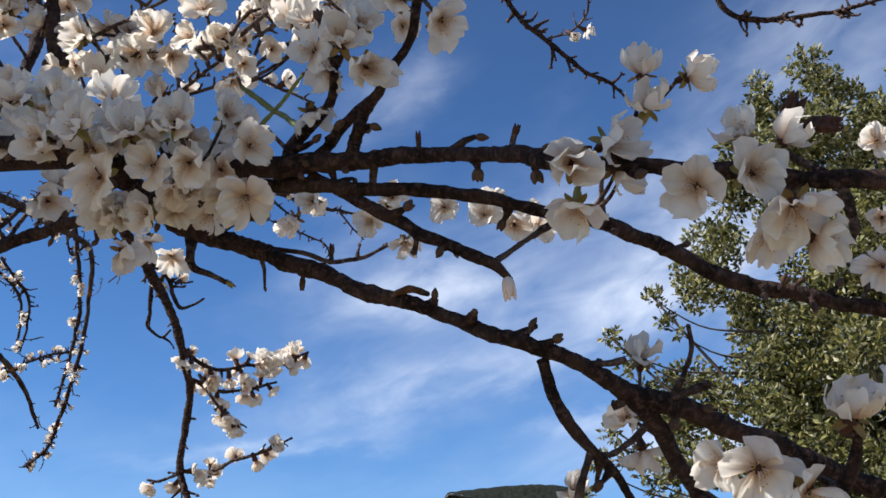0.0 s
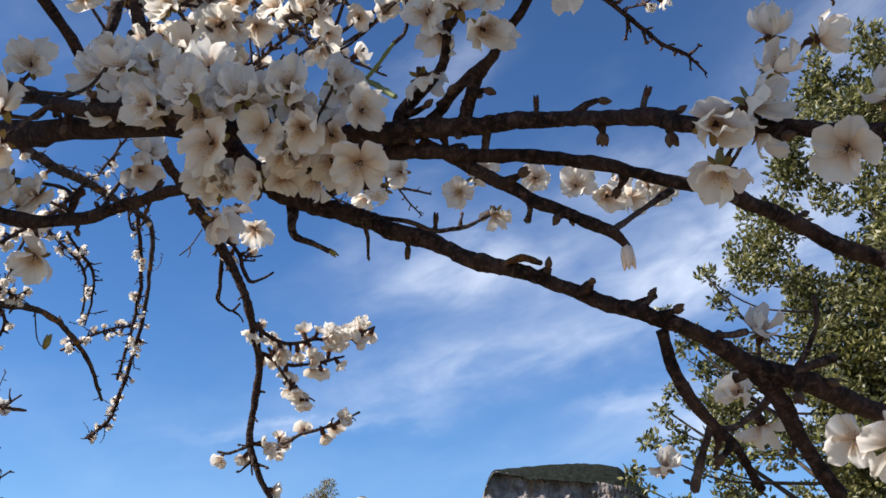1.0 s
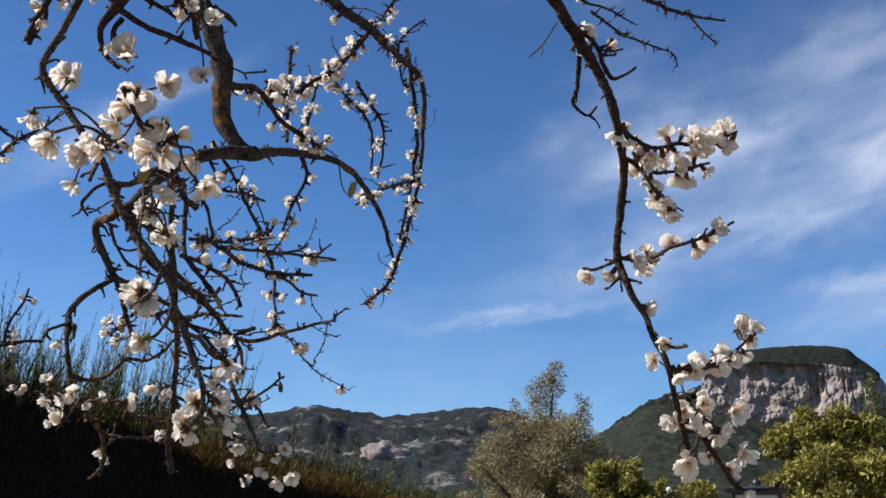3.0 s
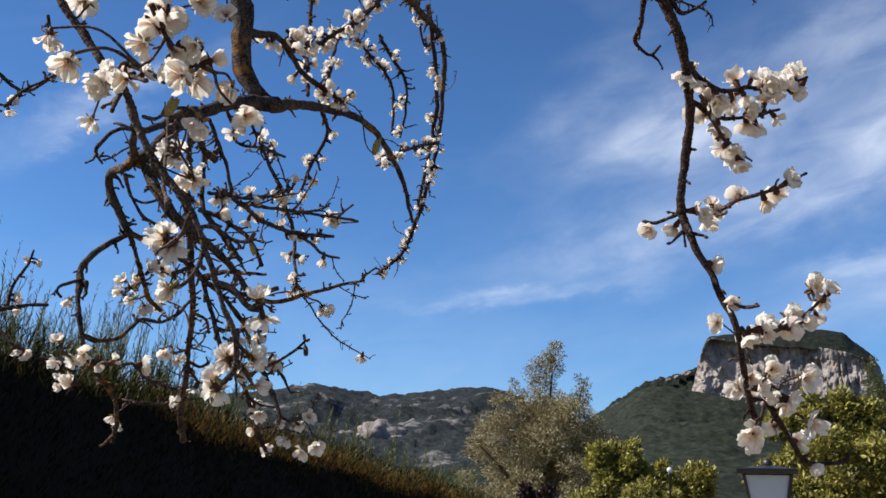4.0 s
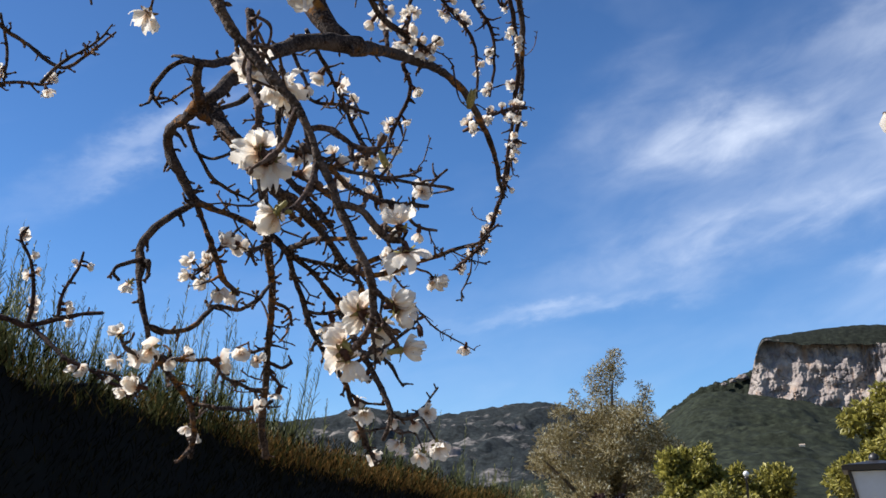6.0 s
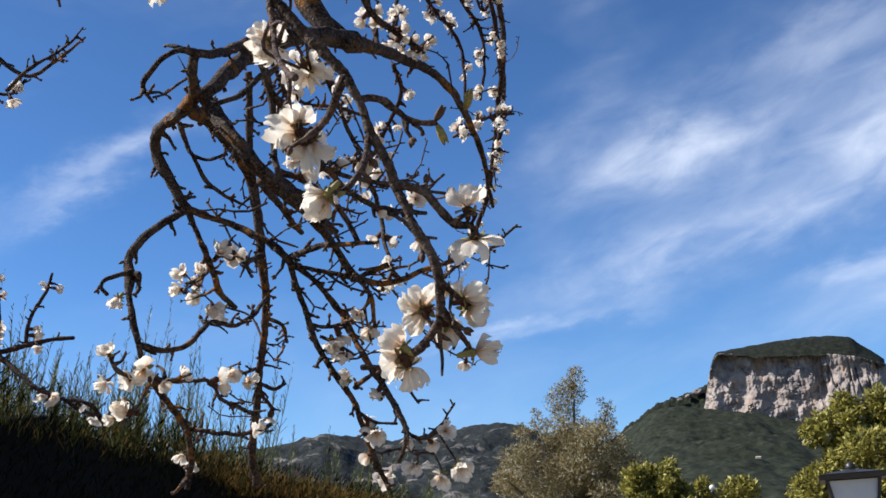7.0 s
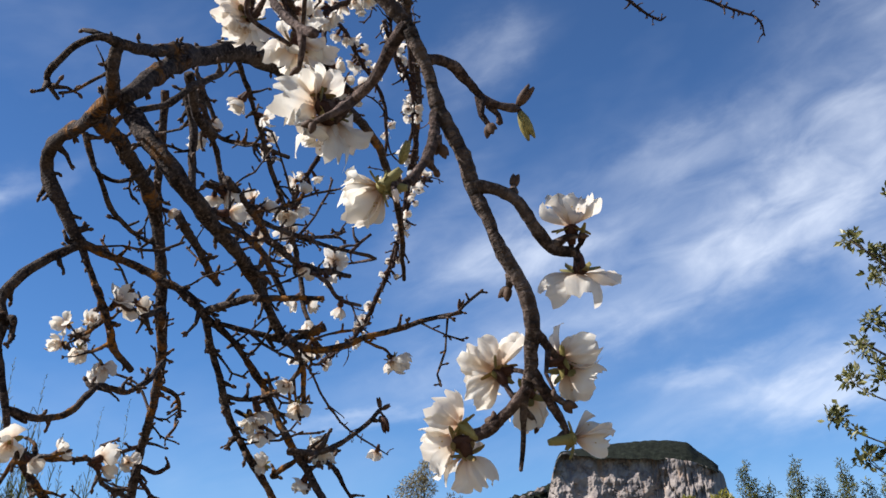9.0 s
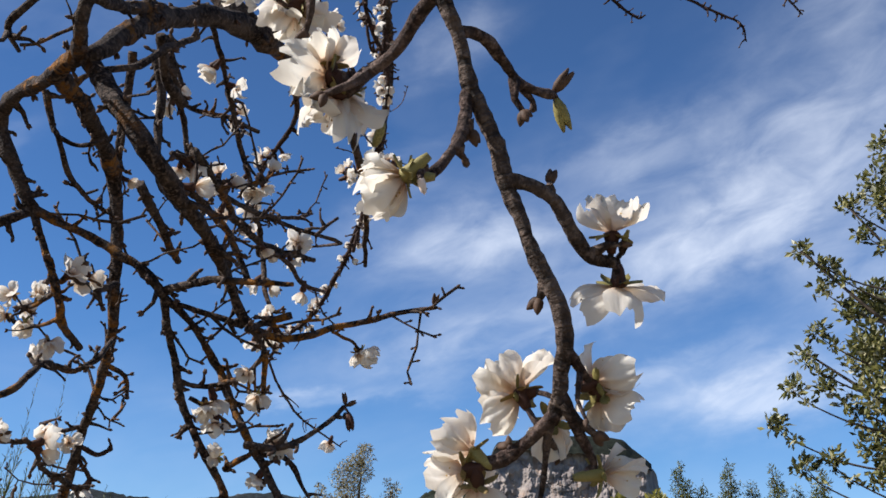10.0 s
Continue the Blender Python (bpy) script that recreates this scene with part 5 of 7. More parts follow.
bough('branch', 17, 0, [(-1.368, 1.860, 2.141, 0.0118), (-1.379, 1.940, 2.149, 0.0112), (-1.401, 2.030, 2.155, 0.0106), (-1.417, 2.100, 2.148, 0.0100), (-1.419, 2.130, 2.114, 0.0095), (-1.417, 2.140, 2.071, 0.0090), (-1.424, 2.160, 2.026, 0.0085), (-1.431, 2.181, 1.992, 0.0079), (-1.468, 2.252, 1.950, 0.0073), (-1.509, 2.319, 1.913, 0.0075), (-1.564, 2.405, 1.875, 0.0079), (-1.610, 2.476, 1.827, 0.0092), (-1.643, 2.531, 1.771, 0.0093), (-1.662, 2.577, 1.720, 0.0095)], 9)
bough('twig', 11, 0, [(-1.467, 2.251, 1.953, 0.0041), (-1.452, 2.282, 1.941, 0.0037), (-1.453, 2.301, 1.919, 0.0032)], 9)
bough('branch', 13, 0, [(-1.562, 2.405, 1.877, 0.0049), (-1.542, 2.425, 1.870, 0.0040), (-1.526, 2.437, 1.880, 0.0035)], 9)
bough('twig', 17, 7.5, [(-1.540, 2.361, 1.896, 0.0038), (-1.568, 2.344, 1.886, 0.0038), (-1.579, 2.317, 1.892, 0.0033)], 9)
bough('branch', 15, 10.5, [(-1.572, 2.430, 1.862, 0.0045), (-1.567, 2.463, 1.836, 0.0040), (-1.580, 2.466, 1.818, 0.0035)], 9)
bough('branch', 11, 0, [(-1.357, 1.819, 2.099, 0.0046), (-1.352, 1.833, 2.067, 0.0039), (-1.346, 1.838, 2.058, 0.0035), (-1.356, 1.886, 2.042, 0.0036), (-1.364, 1.938, 2.043, 0.0030), (-1.362, 1.982, 2.045, 0.0023)])
bough('twig', 7, 0, [(-1.348, 1.837, 2.059, 0.0028), (-1.328, 1.846, 2.052, 0.0028), (-1.300, 1.842, 2.055, 0.0028)])
bough('twig', 7, 0, [(-1.365, 1.937, 2.044, 0.0019), (-1.351, 1.939, 2.050, 0.0015)])
bough('branch', 11, 0, [(-1.283, 1.770, 2.084, 0.0033), (-1.260, 1.802, 2.107, 0.0044), (-1.246, 1.827, 2.140, 0.0049), (-1.231, 1.862, 2.178, 0.0043)])
bough('branch', 11, 0, [(-1.301, 1.932, 2.230, 0.0070), (-1.306, 1.974, 2.203, 0.0071), (-1.300, 2.013, 2.191, 0.0081)])
bough('branch', 19, 3, [(-1.383, 2.042, 2.286, 0.0060), (-1.396, 2.068, 2.234, 0.0069), (-1.409, 2.094, 2.182, 0.0065), (-1.421, 2.128, 2.141, 0.0052)], 9)
bough('branch', 17, 0, [(-1.334, 2.001, 2.255, 0.0057), (-1.331, 2.023, 2.200, 0.0062), (-1.331, 2.024, 2.138, 0.0057), (-1.310, 2.017, 2.083, 0.0059), (-1.266, 2.015, 2.036, 0.0062), (-1.231, 2.020, 1.991, 0.0054)], 9)
bough('branch', 15, 0, [(-1.302, 1.932, 2.050, 0.0067), (-1.307, 2.003, 2.035, 0.0054), (-1.312, 2.073, 2.021, 0.0049)], 9)
bough('branch', 19, 17.6, [(-1.298, 2.045, 2.348, 0.0047), (-1.300, 2.108, 2.326, 0.0048), (-1.306, 2.167, 2.306, 0.0044), (-1.311, 2.232, 2.273, 0.0045), (-1.312, 2.300, 2.232, 0.0046), (-1.307, 2.339, 2.184, 0.0052), (-1.308, 2.371, 2.152, 0.0053), (-1.291, 2.356, 2.079, 0.0040), (-1.270, 2.326, 2.023, 0.0034)], 9)
bough('branch', 21, 11, [(-1.303, 2.002, 2.122, 0.0044), (-1.306, 2.156, 2.162, 0.0043), (-1.301, 2.257, 2.204, 0.0039), (-1.288, 2.309, 2.233, 0.0034)], 9)
bough('branch', 15, 0, [(-1.317, 2.155, 2.151, 0.0048), (-1.304, 2.317, 2.189, 0.0046), (-1.282, 2.430, 2.213, 0.0042), (-1.228, 2.536, 2.227, 0.0037)])
bough('twig', 11, 0, [(-1.255, 2.473, 2.215, 0.0037), (-1.244, 2.493, 2.237, 0.0037), (-1.228, 2.504, 2.257, 0.0031)], 9)
bough('twig', 11, 0, [(-1.294, 2.321, 2.187, 0.0034), (-1.260, 2.384, 2.208, 0.0035), (-1.253, 2.433, 2.239, 0.0030)], 9)
bough('branch', 17, 8.8, [(-1.280, 2.010, 2.128, 0.0059), (-1.284, 2.121, 2.125, 0.0057), (-1.293, 2.228, 2.128, 0.0055), (-1.286, 2.338, 2.142, 0.0057), (-1.251, 2.456, 2.168, 0.0048)], 9)
bough('twig', 15, 6.6, [(-1.284, 2.341, 2.137, 0.0040), (-1.264, 2.374, 2.128, 0.0041), (-1.258, 2.413, 2.118, 0.0041), (-1.232, 2.457, 2.116, 0.0036)], 9)
bough('twig', 20, 4, [(-1.330, 2.400, 2.060, 0.0028), (-1.330, 2.520, 2.027, 0.0027), (-1.327, 2.560, 2.005, 0.0026), (-1.314, 2.620, 1.977, 0.0024), (-1.297, 2.664, 1.960, 0.0020), (-1.257, 2.731, 1.935, 0.0015)])
bough('branch', 10, 0, [(-1.204, 2.034, 1.799, 0.0044), (-1.184, 2.030, 1.796, 0.0042), (-1.158, 2.022, 1.795, 0.0038), (-1.128, 2.026, 1.811, 0.0034), (-1.113, 2.038, 1.828, 0.0030), (-1.104, 2.047, 1.842, 0.0028)])
bough('branch', 21, 11, [(-1.417, 2.202, 2.415, 0.0046), (-1.399, 2.226, 2.361, 0.0046), (-1.391, 2.241, 2.323, 0.0040), (-1.339, 2.264, 2.314, 0.0040), (-1.297, 2.285, 2.299, 0.0034)], 9)
bough('branch', 19, 11, [(-1.345, 2.043, 2.297, 0.0052), (-1.339, 2.082, 2.250, 0.0047), (-1.342, 2.125, 2.217, 0.0048), (-1.336, 2.144, 2.166, 0.0048)], 9)
bough('branch', 17, 3.3, [(-1.293, 1.965, 2.077, 0.0057), (-1.266, 2.034, 2.067, 0.0054), (-1.255, 2.101, 2.046, 0.0051), (-1.239, 2.119, 2.008, 0.0046)], 9)
bough('branch', 15, 0, [(-1.169, 2.055, 1.945, 0.0053), (-1.196, 2.047, 1.934, 0.0048), (-1.199, 1.997, 1.912, 0.0042)], 9)
bough('twig', 10, 0, [(-0.9109, 1.3828, 1.8142, 0.0035), (-0.9126, 1.3793, 1.7982, 0.0033), (-0.9171, 1.3748, 1.7840, 0.0028), (-0.9233, 1.3695, 1.7725, 0.0026), (-0.9286, 1.3624, 1.7654, 0.0026)])
bough('twig', 4, 0, [(-0.9152, 1.3775, 1.8382, 0.0035), (-0.9064, 1.3863, 1.8408, 0.0034), (-0.8983, 1.3988, 1.8373, 0.0032), (-0.8921, 1.4112, 1.8328, 0.0032), (-0.8833, 1.4174, 1.8311, 0.0027), (-0.8771, 1.4227, 1.8320, 0.0023)])
bough('twig', 0, 0, [(-0.8913, 1.4130, 1.8311, 0.0022), (-0.8868, 1.4183, 1.8275, 0.0020), (-0.8868, 1.4201, 1.8239, 0.0025)])
bough('stem', 12, 0, [(-0.8983, 1.3917, 1.7769, 0.0041), (-0.8878, 1.3943, 1.7751, 0.0038), (-0.8780, 1.3996, 1.7698, 0.0039), (-0.8726, 1.4067, 1.7610, 0.0038), (-0.8647, 1.4139, 1.7520, 0.0038), (-0.8540, 1.4192, 1.7503, 0.0033)])
bough('twig', 0, 0, [(-0.8540, 1.4192, 1.7503, 0.0018), (-0.8504, 1.4183, 1.7548, 0.0016), (-0.8487, 1.4174, 1.7574, 0.0012)])
bough('twig', 0, 0, [(-0.8540, 1.4192, 1.7503, 0.0021), (-0.8531, 1.4219, 1.7450, 0.0023), (-0.8531, 1.4236, 1.7405, 0.0026)])
bough('twig', 2, 0, [(-0.8762, 1.4121, 1.7112, 0.0026), (-0.8718, 1.4183, 1.7059, 0.0026), (-0.8673, 1.4254, 1.7006, 0.0022)])
bough('twig', 6, 0, [(-0.8788, 1.4201, 1.6944, 0.0029), (-0.8744, 1.4263, 1.6864, 0.0029), (-0.8700, 1.4334, 1.6775, 0.0027), (-0.8664, 1.4387, 1.6686, 0.0020)])
bough('twig', 6, 0, [(-0.8806, 1.4227, 1.6881, 0.0031), (-0.8904, 1.4298, 1.6793, 0.0034), (-0.9011, 1.4379, 1.6740, 0.0036), (-0.9117, 1.4458, 1.6713, 0.0033)])
bough('branch', 6, 0, [(-0.9224, 1.3677, 1.8551, 0.0037), (-0.9321, 1.3757, 1.8488, 0.0037), (-0.9410, 1.3837, 1.8390, 0.0036), (-0.9507, 1.3908, 1.8355, 0.0034), (-0.9623, 1.3988, 1.8320, 0.0039), (-0.9712, 1.4032, 1.8292, 0.0042)])
bough('twig', 3, 0, [(-1.014, 1.335, 2.006, 0.0041), (-0.997, 1.301, 1.957, 0.0033)])
bough('twig', 3, 0, [(-1.012, 1.338, 2.036, 0.0041), (-0.973, 1.326, 2.014, 0.0034), (-0.940, 1.313, 1.993, 0.0031)])
bough('twig', 3, 0, [(-0.999, 1.362, 1.976, 0.0030), (-0.974, 1.352, 1.967, 0.0026), (-0.949, 1.338, 1.972, 0.0023)])
bough('branch', 6, 0, [(-0.883, 1.192, 2.244, 0.0135), (-0.892, 1.206, 2.197, 0.0128), (-0.908, 1.214, 2.160, 0.0107), (-0.926, 1.215, 2.139, 0.0078), (-0.944, 1.218, 2.115, 0.0050), (-0.942, 1.228, 2.088, 0.0043), (-0.915, 1.223, 2.063, 0.0035)], 6)
bough('branch', 6, 0, [(-0.923, 1.216, 2.141, 0.0050), (-0.897, 1.230, 2.124, 0.0046), (-0.869, 1.264, 2.116, 0.0043), (-0.840, 1.298, 2.109, 0.0033)], 6)
bough('branch', 12, 6.6, [(-0.988, 1.357, 2.310, 0.0041), (-0.965, 1.382, 2.260, 0.0045), (-0.943, 1.395, 2.241, 0.0041), (-0.937, 1.411, 2.202, 0.0037)], 6)
bough('branch', 8, 0, [(-0.907, 1.213, 2.163, 0.0043), (-0.890, 1.243, 2.156, 0.0036), (-0.878, 1.271, 2.150, 0.0022)], 6)
bough('twig', 6, 44, [(-0.906, 1.225, 2.036, 0.0042), (-0.892, 1.241, 2.003, 0.0035), (-0.874, 1.253, 1.984, 0.0035), (-0.851, 1.275, 1.975, 0.0031)], 6)
bough('twig', 6, 26.4, [(-1.074, 1.371, 2.032, 0.0040), (-1.020, 1.337, 2.020, 0.0034), (-0.962, 1.309, 1.995, 0.0033)], 6)
bough('branch', 6, 0, [(-1.329, 1.544, 2.411, 0.0059), (-1.298, 1.541, 2.448, 0.0059), (-1.246, 1.538, 2.505, 0.0059)], 6)
bough('branch', 6, 0, [(-1.364, 1.561, 2.331, 0.0049), (-1.330, 1.547, 2.401, 0.0059), (-1.339, 1.505, 2.513, 0.0059)], 6)
bough('branch', 24, 3, [(-2.214, 2.134, 2.709, 0.0059), (-2.146, 2.184, 2.634, 0.0059), (-2.077, 2.230, 2.574, 0.0052), (-2.023, 2.276, 2.530, 0.0046), (-1.962, 2.291, 2.558, 0.0040), (-1.904, 2.300, 2.601, 0.0026)])
bough('branch', 22, 10.5, [(-2.230, 2.199, 2.483, 0.0052), (-2.119, 2.238, 2.497, 0.0046), (-2.046, 2.268, 2.492, 0.0039), (-2.017, 2.271, 2.519, 0.0039)])
bough('twig', 20, 10.5, [(-2.131, 2.232, 2.499, 0.0039), (-2.117, 2.218, 2.562, 0.0039), (-2.121, 2.193, 2.637, 0.0033)])
bough('branch', 10, 3, [(-2.443, 2.459, 2.100, 0.0092), (-2.354, 2.526, 2.068, 0.0086), (-2.303, 2.573, 2.054, 0.0079), (-2.228, 2.607, 2.076, 0.0065), (-2.160, 2.641, 2.085, 0.0051)])
bough('branch', 12, 15, [(-2.310, 2.568, 2.061, 0.0065), (-2.291, 2.554, 2.130, 0.0058), (-2.290, 2.532, 2.200, 0.0051), (-2.306, 2.509, 2.254, 0.0043), (-2.288, 2.510, 2.276, 0.0036)])
bough('branch', 12, 16.5, [(-2.253, 2.600, 2.065, 0.0058), (-2.231, 2.587, 2.135, 0.0051), (-2.194, 2.586, 2.185, 0.0043), (-2.178, 2.581, 2.221, 0.0036)])
bough('branch', 8, 10.5, [(-2.304, 2.574, 2.050, 0.0079), (-2.213, 2.588, 1.976, 0.0064), (-2.149, 2.626, 1.935, 0.0057), (-2.086, 2.662, 1.897, 0.0050)])
bough('branch', 6, 12, [(-2.081, 2.544, 1.925, 0.0055), (-2.038, 2.566, 1.907, 0.0048), (-2.021, 2.585, 1.868, 0.0041)])
bough('twig', 13, 12, [(-1.455, 1.917, 1.787, 0.0028), (-1.480, 1.938, 1.768, 0.0025), (-1.519, 1.957, 1.745, 0.0022)])
bough('branch', 10, 0, [(-0.753, 2.322, 2.931, 0.0096), (-0.704, 2.401, 2.908, 0.0098), (-0.663, 2.468, 2.912, 0.0092), (-0.607, 2.543, 2.907, 0.0080), (-0.550, 2.632, 2.926, 0.0074), (-0.487, 2.704, 2.938, 0.0068), (-0.431, 2.852, 2.977, 0.0063), (-0.372, 3.054, 3.055, 0.0059), (-0.290, 3.094, 3.049, 0.0034)])
bough('branch', 20, 4.4, [(-0.634, 2.534, 2.909, 0.0043), (-0.611, 2.557, 2.866, 0.0043), (-0.557, 2.580, 2.847, 0.0036), (-0.491, 2.614, 2.811, 0.0022)])
bough('twig', 20, 0, [(-0.385, 3.013, 3.035, 0.0042), (-0.349, 3.040, 2.991, 0.0033), (-0.315, 3.062, 2.959, 0.0025)])
bough('twig', 4, 33, [(-0.627, 2.534, 2.916, 0.0036), (-0.644, 2.540, 2.881, 0.0036), (-0.685, 2.528, 2.878, 0.0029)])
bough('twig', 4, 22, [(-0.499, 2.680, 2.933, 0.0038), (-0.462, 2.688, 2.943, 0.0030), (-0.439, 2.689, 2.962, 0.0030)])
bough('branch', 26, 0, [(-0.746, 3.449, 3.352, 0.0063), (-0.685, 3.477, 3.301, 0.0055), (-0.642, 3.495, 3.267, 0.0040), (-0.615, 3.495, 3.276, 0.0024)])
bough('branch', 30, 0, [(-0.601, 3.052, 3.036, 0.0046), (-0.524, 3.074, 3.001, 0.0039), (-0.447, 3.096, 2.968, 0.0033), (-0.433, 3.114, 2.928, 0.0020)])
bough('branch', 22, 0, [(-1.976, 2.180, 2.441, 0.0047), (-1.941, 2.179, 2.471, 0.0042), (-1.887, 2.186, 2.497, 0.0036), (-1.843, 2.190, 2.522, 0.0026), (-1.819, 2.189, 2.545, 0.0016)])
bough('branch', 10, 0, [(-1.858, 2.141, 2.641, 0.0047), (-1.856, 2.153, 2.612, 0.0047), (-1.855, 2.164, 2.584, 0.0031)])
bough('branch', 6, 0, [(-0.320, 0.909, 1.953, 0.0042), (-0.315, 0.904, 1.968, 0.0042), (-0.310, 0.904, 1.974, 0.0051)])
bough('branch', 12, 4.4, [(-0.593, 0.910, 2.117, 0.0159), (-0.501, 0.882, 2.093, 0.0125), (-0.430, 0.852, 2.065, 0.0098), (-0.341, 0.801, 2.018, 0.0072), (-0.282, 0.752, 1.975, 0.0062), (-0.217, 0.706, 1.930, 0.0059), (-0.153, 0.664, 1.902, 0.0041)])
bough('twig', 21, 0, [(-1.385, 1.946, 1.945, 0.0033), (-1.421, 1.981, 1.940, 0.0031), (-1.454, 2.002, 1.945, 0.0023)])
bough('twig', 21, 0, [(-1.386, 1.966, 1.919, 0.0030), (-1.423, 1.989, 1.918, 0.0027), (-1.464, 2.004, 1.933, 0.0020)])
bough('branch', 14, 8.8, [(-1.143, 1.391, 2.386, 0.0052), (-1.172, 1.396, 2.344, 0.0057), (-1.190, 1.401, 2.313, 0.0061), (-1.208, 1.406, 2.284, 0.0052), (-1.235, 1.411, 2.244, 0.0048)], 6)
bough('branch', 14, 8.8, [(-1.238, 1.389, 2.304, 0.0039), (-1.187, 1.404, 2.309, 0.0044), (-1.077, 1.341, 2.273, 0.0045), (-0.987, 1.273, 2.233, 0.0046), (-0.931, 1.242, 2.216, 0.0044)], 6)
bough('branch', 8, 0, [(-0.917, 1.222, 2.128, 0.0043), (-0.928, 1.223, 2.116, 0.0039), (-0.933, 1.229, 2.092, 0.0032)], 6)
bough('branch', 10, 4.4, [(-1.015, 1.462, 2.301, 0.0035), (-1.101, 1.624, 2.392, 0.0039), (-1.231, 1.864, 2.536, 0.0046)], 6)
bough('branch', 10, 0, [(-0.927, 1.223, 2.180, 0.0051), (-0.908, 1.240, 2.178, 0.0047), (-0.897, 1.255, 2.179, 0.0029)], 6)
bough('twig', 18, 8.8, [(-0.997, 1.359, 2.294, 0.0033), (-0.973, 1.365, 2.299, 0.0029), (-0.949, 1.370, 2.307, 0.0025), (-0.932, 1.370, 2.323, 0.0021)], 6)
bough('twig', 10, 6.6, [(-1.064, 1.324, 2.332, 0.0041), (-1.013, 1.306, 2.275, 0.0040), (-0.942, 1.253, 2.207, 0.0041)], 6)
bough('twig', 6, 0, [(-1.0506, 1.4852, 2.0341, 0.0034), (-1.0379, 1.4718, 1.9911, 0.0033), (-1.0214, 1.4485, 1.9472, 0.0030), (-0.9990, 1.4197, 1.9045, 0.0030), (-0.9797, 1.4050, 1.8821, 0.0035)])
bough('branch', 12, 0, [(-0.450, 0.869, 2.069, 0.0065), (-0.397, 0.850, 2.033, 0.0063), (-0.340, 0.796, 1.975, 0.0066)])
bough('branch', 8, 0, [(-0.594, 0.917, 2.100, 0.0219), (-0.540, 0.912, 2.082, 0.0193), (-0.488, 0.894, 2.043, 0.0170)])
bough('branch', 16, 0, [(-0.470, 0.873, 2.076, 0.0046), (-0.448, 0.874, 2.056, 0.0040), (-0.412, 0.866, 2.041, 0.0034), (-0.346, 0.823, 2.014, 0.0028)])
bough('stem', 3, 0, [(-0.9060, 1.2340, 2.2920, 0.0062), (-0.9970, 1.2770, 2.2750, 0.0062), (-1.0420, 1.2990, 2.2360, 0.0062), (-1.0910, 1.3220, 2.1880, 0.0062), (-1.1270, 1.3370, 2.1450, 0.0062), (-1.0912, 1.3547, 2.0882, 0.0062), (-1.0406, 1.3596, 2.0219, 0.0060), (-1.0091, 1.3327, 1.9985, 0.0059), (-0.9753, 1.3467, 1.9259, 0.0057), (-0.9233, 1.3686, 1.8568, 0.0040)])
bough('stem', 3, 0, [(-0.9233, 1.3686, 1.8568, 0.0040), (-0.9179, 1.3739, 1.8408, 0.0039), (-0.9135, 1.3784, 1.8284, 0.0039), (-0.9099, 1.3819, 1.8151, 0.0042), (-0.9037, 1.3863, 1.7991, 0.0039), (-0.8993, 1.3908, 1.7805, 0.0041), (-0.8948, 1.3943, 1.7663, 0.0042), (-0.8895, 1.3979, 1.7512, 0.0042), (-0.8833, 1.4024, 1.7379, 0.0043), (-0.8780, 1.4067, 1.7236, 0.0043), (-0.8762, 1.4112, 1.7130, 0.0041), (-0.8788, 1.4174, 1.7024, 0.0037), (-0.8806, 1.4210, 1.6926, 0.0034), (-0.8833, 1.4272, 1.6837, 0.0026), (-0.8859, 1.4351, 1.6731, 0.0017), (-0.8878, 1.4423, 1.6633, 0.0014), (-0.8895, 1.4458, 1.6536, 0.0011)])
bough('limb', 2, 0, [(-2.300, 0.820, 1.750, 0.0550), (-1.900, 0.820, 2.050, 0.0420), (-1.400, 0.850, 2.140, 0.0320), (-0.900, 0.930, 2.120, 0.0260), (-0.563, 0.937, 2.065, 0.0208)])
bough('limb', 2, 0, [(-2.250, 1.000, 2.300, 0.0600), (-2.100, 1.300, 2.900, 0.0500), (-1.800, 1.600, 3.300, 0.0420), (-1.550, 1.850, 3.200, 0.0340), (-1.427, 2.001, 2.913, 0.0289)])
bough('branch', 2, 0, [(-1.800, 1.600, 3.300, 0.0300), (-1.500, 1.700, 3.200, 0.0240), (-1.300, 1.820, 3.000, 0.0200), (-1.165, 1.916, 2.765, 0.0168)], 6)
bough('branch', 2, 0, [(-1.900, 0.820, 2.050, 0.0300), (-1.300, 0.900, 2.600, 0.0200), (-0.800, 1.100, 2.650, 0.0130), (-0.519, 1.435, 2.358, 0.0087)])
bough('branch', 2, 0, [(-1.900, 0.820, 2.050, 0.0250), (-1.500, 0.800, 2.450, 0.0150), (-1.150, 1.000, 2.500, 0.0100), (-0.906, 1.234, 2.292, 0.0062)])
bough('branch', 2, 0, [(-1.300, 0.900, 2.600, 0.0200), (-1.000, 1.000, 2.550, 0.0160), (-0.883, 1.192, 2.244, 0.0135)], 6)
# unseen crown boughs, added up to the left to shade limb and near blossoms
bough('branch', 6, 210, [(-1.900, 0.820, 2.050, 0.0300), (-1.500, 0.500, 2.500, 0.0200), (-1.150, 0.400, 2.650, 0.0120), (-0.850, 0.350, 2.600, 0.0060), (-0.600, 0.300, 2.450, 0.0030)])
bough('branch', 6, 210, [(-1.500, 0.500, 2.500, 0.0160), (-1.200, 0.600, 2.800, 0.0110), (-0.900, 0.600, 2.800, 0.0060), (-0.600, 0.550, 2.620, 0.0030)])
bough('branch', 6, 210, [(-1.150, 0.400, 2.650, 0.0100), (-1.000, 0.150, 2.750, 0.0070), (-0.750, 0.100, 2.700, 0.0040), (-0.500, 0.100, 2.500, 0.0020)])
